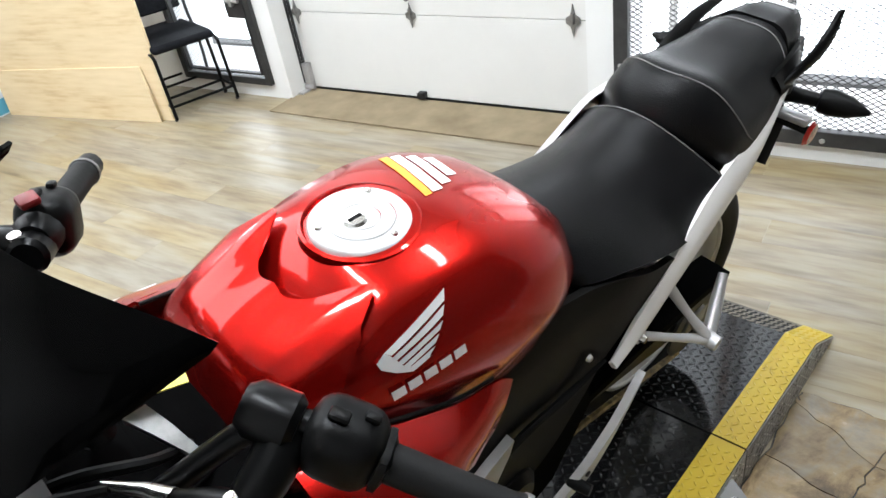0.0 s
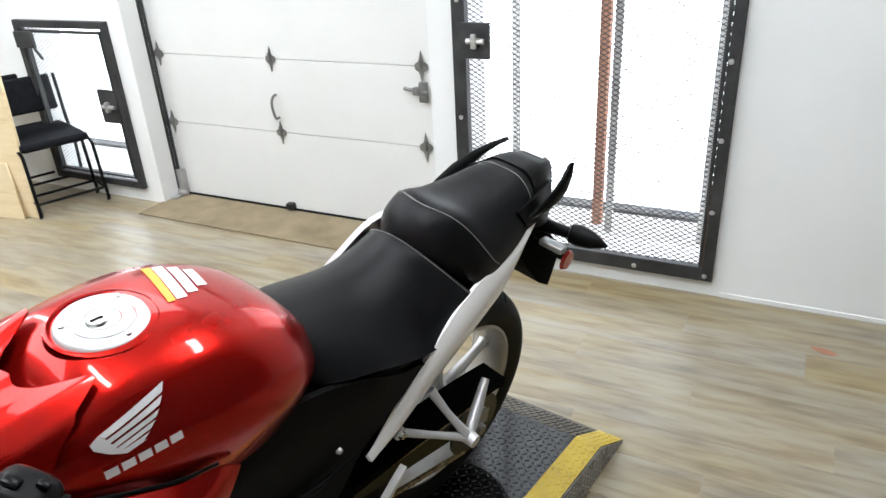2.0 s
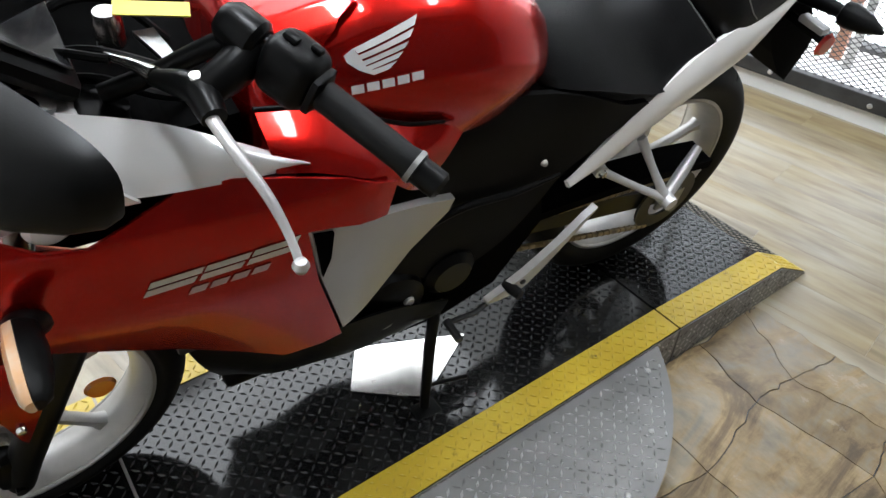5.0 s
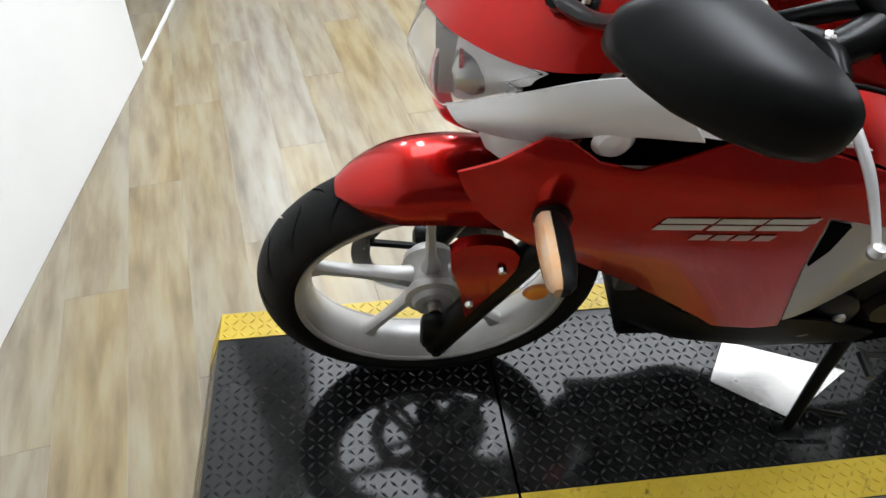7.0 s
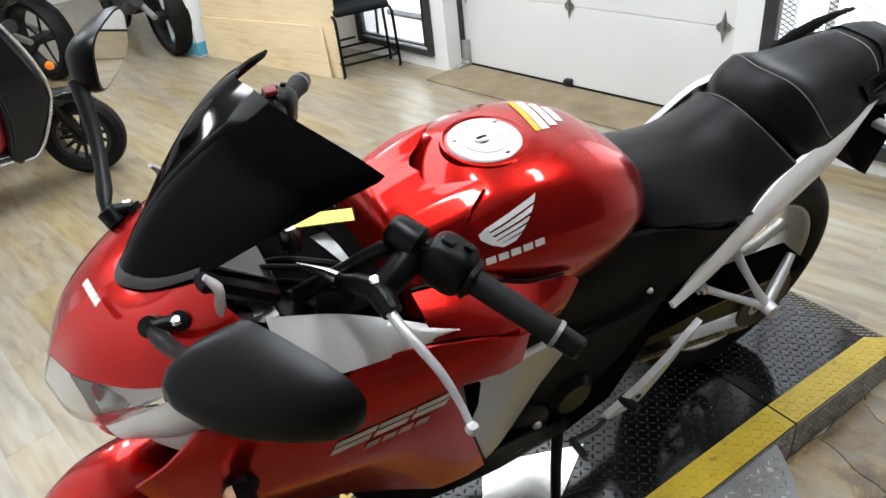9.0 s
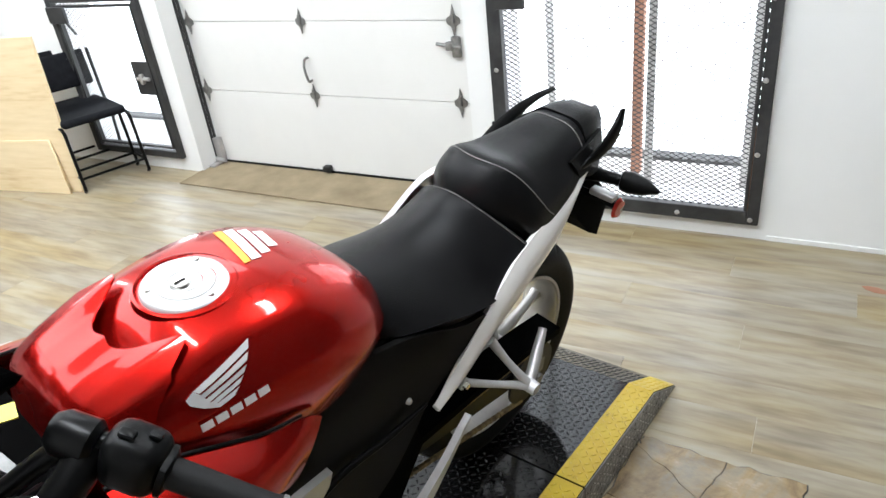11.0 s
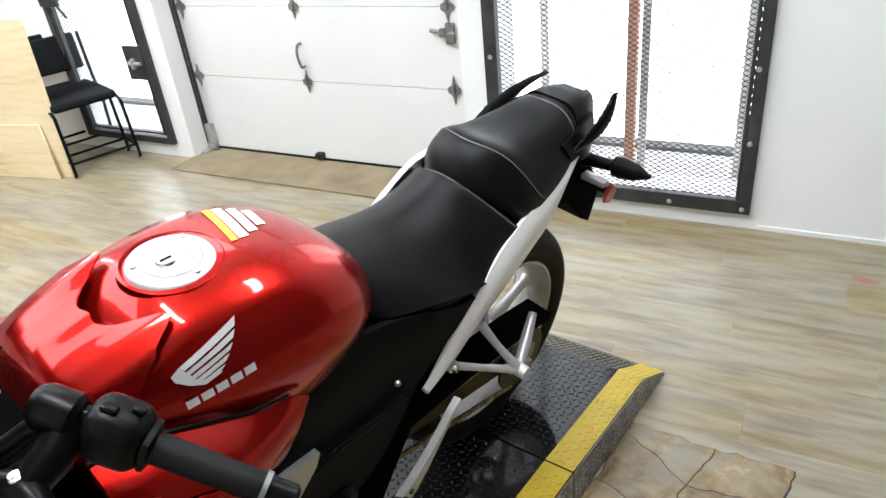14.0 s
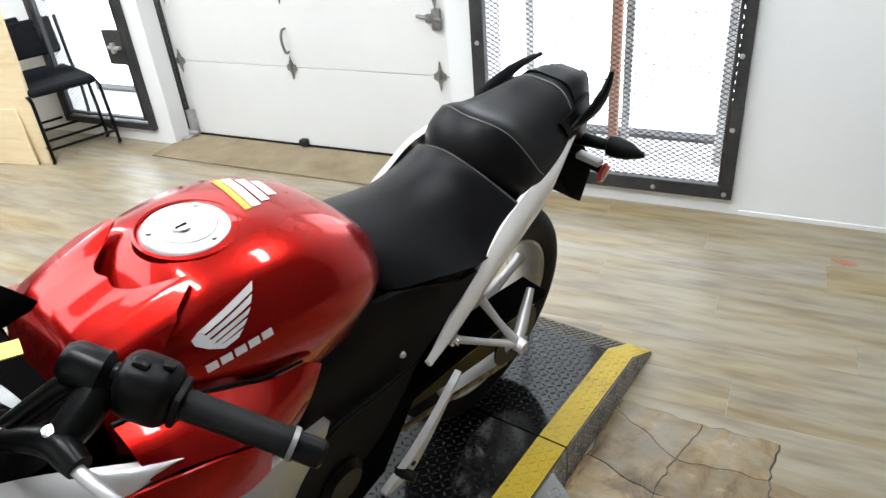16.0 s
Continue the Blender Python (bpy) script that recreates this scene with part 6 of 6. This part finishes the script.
def chair(m):
    c = empty("visitor_chair", m, "black fabric visitor chair with black tubular frame", "chair", "stacked chairs")
    part("seat", box_bm(-0.20, 0.20, -0.21, 0.20, 0.42, 0.47, 0.022, 3), CHAIR_FABRIC, c)
    part("backrest", box_bm(-0.19, 0.19, 0.20, 0.235, 0.58, 0.81, 0.016, 3), CHAIR_FABRIC, c, m=pose(0, 0, 0, -6, 0, 0))
    for s in (-1, 1):
        part("side_frame", tube_bm([(s * 0.205, 0.24, 0.79), (s * 0.205, 0.22, 0.50), (s * 0.205, 0.19, 0.42), (s * 0.205, -0.17, 0.42), (s * 0.205, -0.21, 0.40), (s * 0.21, -0.23, 0.02), (s * 0.21, -0.21, 0.011)], 0.011, 8), BLACK_SATIN, c)
        part("rear_leg", tube_bm([(s * 0.205, 0.15, 0.42), (s * 0.205, 0.22, 0.011)], 0.011, 8), BLACK_SATIN, c)
        part("side_rail", tube_bm([(s * 0.208, -0.225, 0.10), (s * 0.205, 0.205, 0.10)], 0.009, 8), BLACK_SATIN, c)
    part("cross_rail", tube_bm([(-0.205, 0.205, 0.10), (0.205, 0.205, 0.10)], 0.009, 8), BLACK_SATIN, c)
    part("cross_rail", tube_bm([(-0.208, -0.225, 0.10), (0.208, -0.225, 0.10)], 0.009, 8), BLACK_SATIN, c)
    return c


ch = chair(pose(2.175, 3.40, 0, 0, 0, -10.5) @ Matrix.Scale(0.94, 4))
copy_thing(ch, pose(2.20, 3.575, 0.0, 0, 0, -10))

# printed cartons
for k, (x, y, z, w, d, h) in enumerate(((1.51, 4.86, 0.0, 0.34, 0.34, 0.36), (1.51, 4.86, 0.362, 0.34, 0.34, 0.36), (1.52, 4.87, 0.724, 0.33, 0.33, 0.34))):
    cb = empty("carton", pose(x, y, z, 0, 0, 18), "white carton with blue printed band and furniture pictures", "carton", "stacked cartons")
    part("box", box_bm(-w / 2, w / 2, -d / 2, d / 2, 0, h, 0.003), CARD, cb)
    part("blue_band", box_bm(-w / 2 - 0.001, w / 2 + 0.001, -d / 2 - 0.001, d / 2 + 0.001, 0.01 if k % 2 == 0 else h - 0.13, 0.11 if k % 2 == 0 else h - 0.01), CARD_BLUE, cb)
    for px_, w_ in ((-0.06, 0.03), (0.05, 0.05)):
        part("printed_shape", join_bm(box_bm(px_ - w_ / 2, px_ + w_ / 2, -d / 2 - 0.002, -d / 2 - 0.0011, 0.14, 0.24), box_bm(px_ - 0.006, px_ + 0.006, -d / 2 - 0.002, -d / 2 - 0.0011, 0.11, 0.14)), STEEL_BLACK, cb)
    part("printed_shape", box_bm(-w / 2 - 0.002, -w / 2 - 0.0011, -0.05, 0.03, 0.13, 0.25), STEEL_BLACK, cb)

# white partition on the other side, with its service panel
structure("wall_partition", box_bm(-0.12, 0.0, -5.0, 0.0, 0, CEIL, 0.004), WALL, pose(-0.888, 1.616, 0, 0, 0, -4.3), "white smooth partition wall ending in a free edge", "wall")
structure("trim", box_bm(-0.014, 0.0, 0.02, 0.74, 0, 0.014, 0.003), WALL, pose(-0.888, 1.632, 0, 0, 0, -3.5), "white floor trim strip", "trim")
structure("wall_service", box_bm(-5.0, -0.655, 2.385, 2.52, 0.012, CEIL, 0.004), WALL, None, "white panel wall with cable and socket", "wall")
sock = empty("wall_socket", pose(-0.98, 2.383, 0.50), "black plug-in adapter with red pilot light", "socket")
part("body", box_bm(-0.04, 0.04, -0.05, 0.0, -0.06, 0.06, 0.008), BLACK_PLASTIC, sock)
part("pilot_light", box_bm(0.012, 0.022, -0.053, -0.049, -0.03, -0.02, 0.001), RED_LENS, sock)
plt = tagged(part("outlet_plate", box_bm(-0.06, 0.06, -0.006, 0, -0.05, 0.05, 0.003), BROWN_BEIGE, None, m=pose(-0.84, 2.383, 0.53)), "beige wall plate beside the adapter", "wall plate")
ventp = tagged(part("wall_vent", box_bm(-0.08, 0.08, -0.008, 0, -0.04, 0.04, 0.003), STEEL_BLACK, None, m=pose(-1.05, 2.383, 0.86)), "small dark wall vent in the white panel", "vent")
tagged(part("extension_cable", tube_bm([(-0.93, 2.37, 1.5), (-0.90, 2.365, 0.9), (-0.80, 2.365, 0.70), (-0.84, 2.365, 0.60), (-0.94, 2.365, 0.56), (-0.98, 2.36, 0.3), (-1.0, 2.34, 0.02), (-1.2, 2.3, 0.008)], 0.006, 8, 50), CABLE, None), "yellow extension cable hanging on the white panel", "cable")


# ---- scooters ----
def road_wheel(parent, c, R, w, name, spokes=10, rim=None):
    wh = new(name)
    wh.parent = parent
    h = w / 2
    prof = [(R, 0.0), (R - 0.006, h * 0.6), (R - 0.03, h), (R - 0.065, h * 0.8), (R - 0.07, 0), (R - 0.065, -h * 0.8), (R - 0.03, -h), (R - 0.006, -h * 0.6)]
    part("tyre", lathe_bm(prof, 36, "Y", c), RUBBER, wh)
    part("rim", lathe_bm([(R - 0.062, h * 0.8), (R - 0.085, h * 0.75), (R - 0.085, -h * 0.75), (R - 0.062, -h * 0.8)], 32, "Y", c), rim or DARK_METAL, wh)
    part("hub", lathe_bm([(0.01, h), (0.04, h), (0.04, -h), (0.01, -h)], 16, "Y", c), rim or DARK_METAL, wh)
    part("spokes", join_bm(*[tube_bm([Vector(c) + Vector((math.cos(a) * 0.03, 0, math.sin(a) * 0.03)), Vector(c) + Vector((math.cos(a) * (R - 0.075), 0, math.sin(a) * (R - 0.075)))], [0.012, 0.008], 6) for a in [2 * math.pi * k / spokes for k in range(spokes)]]), rim or DARK_METAL, wh)
    return wh


def slab(parent, name, outline, hw, material, label="", bev=0.02, y0=0.0):
    """A body piece: a side outline swept across, with softened edges."""
    bm = bmesh.new()
    f = bm.faces.new([bm.verts.new((x, y0 - hw, z)) for x, z in outline])
    r = bmesh.ops.extrude_face_region(bm, geom=[f])
    for v in r["geom"]:
        if isinstance(v, bmesh.types.BMVert):
            v.co.y = y0 + hw
    bmesh.ops.recalc_face_normals(bm, faces=bm.faces)
    rim_e = [e for e in bm.edges if abs(e.verts[0].co.y - e.verts[1].co.y) < 1e-6]
    bmesh.ops.bevel(bm, geom=rim_e, offset=bev, segments=3, profile=0.5, affect="EDGES", clamp_overlap=True)
    return part(name, bm, material, parent, label, 40)


def scooter(m, body, inner, seat_mat, label):
    """x runs forwards from the rear wheel; the front wheel is at 0.86."""
    sc = empty("scooter", m, label, "scooter", "parked scooters")
    road_wheel(sc, (0.0, 0, 0.20), 0.20, 0.10, "rear_wheel")
    fw_ = road_wheel(sc, (0.90, 0, 0.20), 0.20, 0.09, "front_wheel", 14)
    fw_.matrix_basis = Matrix.Translation((0.90, 0, 0)) @ Matrix.Rotation(radians(-28), 4, "Z") @ Matrix.Translation((-0.90, 0, 0))
    slab(sc, "rear_body", smooth_outline([(-0.28, 0.50), (-0.10, 0.60), (0.15, 0.62), (0.30, 0.56), (0.30, 0.27), (0.12, 0.22), (-0.10, 0.27), (-0.28, 0.38)], 3), 0.17, body, "", 0.05)
    slab(sc, "seat", smooth_outline([(-0.26, 0.63), (-0.10, 0.66), (0.10, 0.65), (0.27, 0.68), (0.33, 0.62), (0.25, 0.56), (0.0, 0.57), (-0.22, 0.56)], 3), 0.13, seat_mat, "", 0.035)
    slab(sc, "floorboard", [(0.25, 0.22), (0.60, 0.22), (0.64, 0.26), (0.25, 0.27)], 0.17, body, "", 0.012)
    slab(sc, "leg_shield", smooth_outline([(0.56, 0.23), (0.68, 0.24), (0.80, 0.42), (0.82, 0.54), (0.78, 0.70), (0.69, 0.92), (0.61, 0.95), (0.56, 0.88), (0.60, 0.62), (0.60, 0.40)], 3), 0.20, body, "", 0.03)
    slab(sc, "inner_shield", smooth_outline([(0.49, 0.29), (0.57, 0.29), (0.60, 0.55), (0.57, 0.84), (0.51, 0.84), (0.54, 0.55)], 3), 0.11, inner, "", 0.015)
    slab(sc, "under_seat_panel", [(0.28, 0.28), (0.36, 0.28), (0.34, 0.54), (0.26, 0.54)], 0.10, inner, "", 0.012)
    part("trim", tube_bm([(0.24, -0.178, 0.245), (0.56, -0.185, 0.235), (0.68, -0.198, 0.245), (0.795, -0.198, 0.42), (0.82, -0.198, 0.54), (0.785, -0.198, 0.70), (0.69, -0.19, 0.92)], 0.008, 8, 30), CHROME, sc, "chrome edge trim")
    part("side_stripe", box_bm(-0.18, 0.24, -0.176, -0.166, 0.325, 0.338, 0.003), inner, sc)
    slab(sc, "front_fender", smooth_outline([(0.70, 0.30), (0.78, 0.42), (0.92, 0.43), (1.02, 0.34), (1.0, 0.30), (0.90, 0.38), (0.80, 0.36)], 3), 0.065, body, "", 0.02)
    slab(sc, "handlebar_cover", smooth_outline([(0.66, 0.90), (0.74, 0.98), (0.84, 0.95), (0.86, 0.87), (0.76, 0.85)], 3), 0.10, body, "", 0.03)
    part("handlebar", tube_bm([(0.62, -0.33, 0.95), (0.70, -0.12, 0.94), (0.70, 0.12, 0.94), (0.62, 0.33, 0.95)], 0.016, 10), BLACK_SATIN, sc)
    part("front_reflector", lathe_bm([(0.0001, -0.012), (0.018, -0.008), (0.02, 0), (0.0001, 0)], 12, "Y", (0.86, -0.19, 0.60), False), AMBER, sc)
    part("fork", tube_bm([(0.78, -0.05, 0.5), (0.88, -0.055, 0.20)], 0.02, 8), BLACK_SATIN, sc)
    part("silencer", tube_bm([(-0.30, -0.15, 0.24), (-0.26, -0.15, 0.24), (0.06, -0.15, 0.21), (0.12, -0.14, 0.20)], [0.04, 0.058, 0.055, 0.03], 14), GALV, sc, "slotted silver silencer cover")
    part("engine_case", slab_pts := box_bm(-0.10, 0.30, -0.12, 0.10, 0.15, 0.30, 0.03), DARK_METAL, sc)
    for k in range(4):
        part("silencer_slot", box_bm(-0.24 + 0.01 * k, 0.0, -0.212, -0.204, 0.195 + 0.018 * k, 0.203 + 0.018 * k, 0.002), DARK_METAL, sc)
    part("centre_stand", tube_bm([(0.22, -0.10, 0.20), (0.16, -0.13, 0.015)], 0.012, 8), DARK_METAL, sc)
    part("grab_bar", tube_bm([(-0.10, -0.13, 0.60), (-0.30, -0.10, 0.63), (-0.30, 0.10, 0.63), (-0.10, 0.13, 0.60)], 0.009, 8, 16), CHROME, sc)
    return sc


scooter(pose(-0.66, 3.02, 0, 0, 0, 2) @ Matrix.Scale(1.08, 4), SCOOT_BLACK, SCOOT_RED, BLACK_PLASTIC, "black scooter with red inner leg shield and chrome trim")
scooter(pose(-0.75, 3.62, 0, 0, 0, 4), SCOOT_RED, SCOOT_RED, ALLOY, "red scooter with pale silver seat behind a black one")
scooter(pose(-0.85, 4.22, 0, 0, 0, 4), ALLOY, SCOOT_RED, BLACK_PLASTIC, "silver scooter with black seat in the parked row")


# ---- parked motorcycles at the far end ----
def parked_bike(m, colour, label):
    """x runs rearwards from the front axle, as on the main motorcycle."""
    pb = empty("parked_motorcycle", m, label, "motorcycle", "parked motorcycles")
    road_wheel(pb, (0, 0, 0.30), 0.30, 0.11, "front_wheel", 5)
    road_wheel(pb, (1.35, 0, 0.31), 0.31, 0.15, "rear_wheel", 5)
    slab(pb, "tank", smooth_outline([(0.45, 0.78), (0.60, 0.95), (0.80, 0.93), (0.92, 0.80), (0.80, 0.74), (0.55, 0.70)], 3), 0.13, colour, "", 0.05)
    slab(pb, "seat", smooth_outline([(0.88, 0.80), (1.05, 0.78), (1.25, 0.86), (1.55, 0.93), (1.50, 0.84), (1.20, 0.74), (0.95, 0.72)], 3), 0.11, BLACK_PLASTIC, "", 0.03)
    slab(pb, "engine", [(0.50, 0.28), (0.92, 0.28), (0.95, 0.50), (0.85, 0.70), (0.52, 0.70), (0.44, 0.48)], 0.15, DARK_METAL, "", 0.04)
    slab(pb, "front_cowl", smooth_outline([(0.05, 0.85), (0.15, 1.0), (0.33, 1.05), (0.36, 0.88), (0.25, 0.72)], 3), 0.12, colour, "", 0.04)
    slab(pb, "front_fender", smooth_outline([(-0.22, 0.56), (-0.05, 0.65), (0.14, 0.62), (0.12, 0.57), (-0.04, 0.60), (-0.20, 0.51)], 3), 0.06, colour, "", 0.015)
    for s in (-1, 1):
        part("fork_leg", tube_bm([(0, s * 0.09, 0.28), (0.24, s * 0.09, 0.95)], [0.026, 0.02], 10), GOLD, pb)
        part("swingarm", tube_bm([(0.90, s * 0.09, 0.42), (1.36, s * 0.10, 0.31)], [0.03, 0.022], 8), ALLOY, pb)
    part("handlebar", tube_bm([(0.40, -0.36, 1.0), (0.28, -0.12, 1.02), (0.28, 0.12, 1.02), (0.40, 0.36, 1.0)], 0.014, 8), BLACK_SATIN, pb)
    part("silencer", tube_bm([(0.80, -0.16, 0.30), (1.05, -0.18, 0.36), (1.35, -0.19, 0.46)], [0.03, 0.05, 0.05], 12), DARK_METAL, pb)
    part("rear_fender", tube_bm([(1.40, 0, 0.80), (1.62, 0, 0.62)], [0.05, 0.04], 8), BLACK_PLASTIC, pb)
    part("tail_light", box_bm(1.56, 1.60, -0.05, 0.05, 0.86, 0.90, 0.01), RED_LENS, pb)
    part("side_stand", tube_bm([(0.75, -0.12, 0.30), (0.80, -0.26, 0.012)], 0.012, 8), DARK_METAL, pb)
    return pb


parked_bike(pose(1.17, 6.26, 0, 0, 0, -84), WHITE_PANEL, "white and black parked sport motorcycle with dark wheels")
parked_bike(pose(-0.25, 6.30, 0, 0, 0, -60), BLUE_PAINT, "blue parked sport motorcycle in the far row")
parked_bike(pose(-1.2, 6.45, 0, 0, 0, -60), SCOOT_RED, "red parked motorcycle in the far row")

leaf = bmesh.new()
lo = [(-0.05, 0), (-0.03, 0.016), (0.0, 0.022), (0.03, 0.016), (0.052, 0), (0.03, -0.014), (0.0, -0.02), (-0.03, -0.014)]
c_ = leaf.verts.new((0, 0, 0.012))
ring = [leaf.verts.new((x, y, 0.003)) for x, y in lo]
for k in range(8):
    leaf.faces.new((c_, ring[k], ring[(k + 1) % 8]))
leaf.faces.new(ring[::-1])
tagged(part("dry_leaf", leaf, POST_WOOD, None, m=pose(2.85, -0.80, 0, 0, 0, 85)), "small brown dry leaf lying on the floor", "leaf")

# ---- floor pieces ----
def plank_mesh():
    me = bpy.data.meshes.new("plank")
    bm = box_bm(-0.0774, 0.0774, -0.6097, 0.6097, -0.006, 0.0)
    bmesh.ops.bevel(bm, geom=[e for e in bm.edges if all(v.co.z > -0.001 for v in e.verts)], offset=0.0003, segments=1, affect="EDGES")
    bm.to_mesh(me)
    bm.free()
    me.materials.append(PLANK)
    return me


pm = plank_mesh()
rows_planks = 0
for i in range(-27, 2):
    shift = (i * 0.437) % 1.22
    for j in range(-2, 7):
        m = WALL_M @ pose(0.06 + i * 0.155, j * 1.22 + shift, 0)
        if m.translation.y < -2.3:
            continue
        ob = new("plank", pm)
        ob.parent = floor
        ob.matrix_basis = m

# worn flagstone-pattern vinyl round the turntable
rng = random.Random(5)
# unseen stones (x < 0.6, y < -1.4) are added to dim bounced light
GX = [-0.75, -0.42, -0.05, 0.30, 0.62, 0.90, 1.16, 1.40, 1.60, 1.80, 2.03]
GY = [-0.385, -0.60, -0.86, -1.12, -1.40, -1.78, -2.16, -2.56]
node = {}
for i, x in enumerate(GX):
    for j, y in enumerate(GY):
        dx = rng.uniform(-0.07, 0.07) if 0 < i < len(GX) - 1 else 0.02 * ((j % 3) - 1)
        dy = rng.uniform(-0.06, 0.06) if 0 < j < len(GY) - 1 else 0.0
        node[i, j] = (x + dx, y + dy)
node[6, 0], node[7, 0], node[8, 0], node[9, 0] = (1.22, -0.386), (1.495, -0.386), (1.700, -0.386), (1.745, -0.386)
node[7, 1], node[8, 1], node[9, 1] = (1.458, -0.592), (1.600, -0.600), (1.765, -0.620)
node[7, 2], node[8, 2], node[9, 2] = (1.500, -0.870), (1.650, -0.827), (1.794, -0.820)
edge_line = {}
bed = []


def crack(a, b):
    """One wavy line between two corners, shared by the stones on both sides."""
    k = (min(a, b), max(a, b))
    if k not in edge_line:
        p, q = Vector((*k[0], 0)), Vector((*k[1], 0))
        n = Vector((-(q - p).y, (q - p).x, 0)).normalized()
        line = [p]
        for j in range(1, 7):
            line.append(p.lerp(q, j / 7) + n * rng.uniform(-0.007, 0.007))
        edge_line[k] = line + [q]
    L = edge_line[k]
    return L[:-1] if a == k[0] else L[:0:-1]


for i in range(len(GX) - 1):
    for j in range(len(GY) - 1):
        if i == 9 or (i == 8 and j >= 2):
            continue
        q = [node[i, j], node[i + 1, j], node[i + 1, j + 1], node[i, j + 1]]
        pts = [p for a, b in zip(q, q[1:] + q[:1]) for p in crack(a, b)]
        c = sum(pts, Vector()) / len(pts)
        top = 0.003 + rng.uniform(0, 0.0012)
        secs = [[p + (c - p).normalized() * g + Vector((0, 0, z)) for p in pts] for g, z in ((0.0012, 0.0003), (0.0018, top))]
        bed.append([p + (p - c).normalized() * 0.003 + Vector((0, 0, 0.0003 + 0.000004 * len(bed))) for p in pts])
        part("flagstone", loft_bm(secs), FLAG, floor, angle=12)
bm = bmesh.new()
for line in bed:
    bm.faces.new([bm.verts.new(p) for p in line])
r = bmesh.ops.extrude_face_region(bm, geom=bm.faces[:])
for v in [g for g in r["geom"] if isinstance(g, bmesh.types.BMVert)]:
    v.co.z -= 0.002
tagged(part("joint_bed", bm, DARK_METAL, floor), kind="stuff")
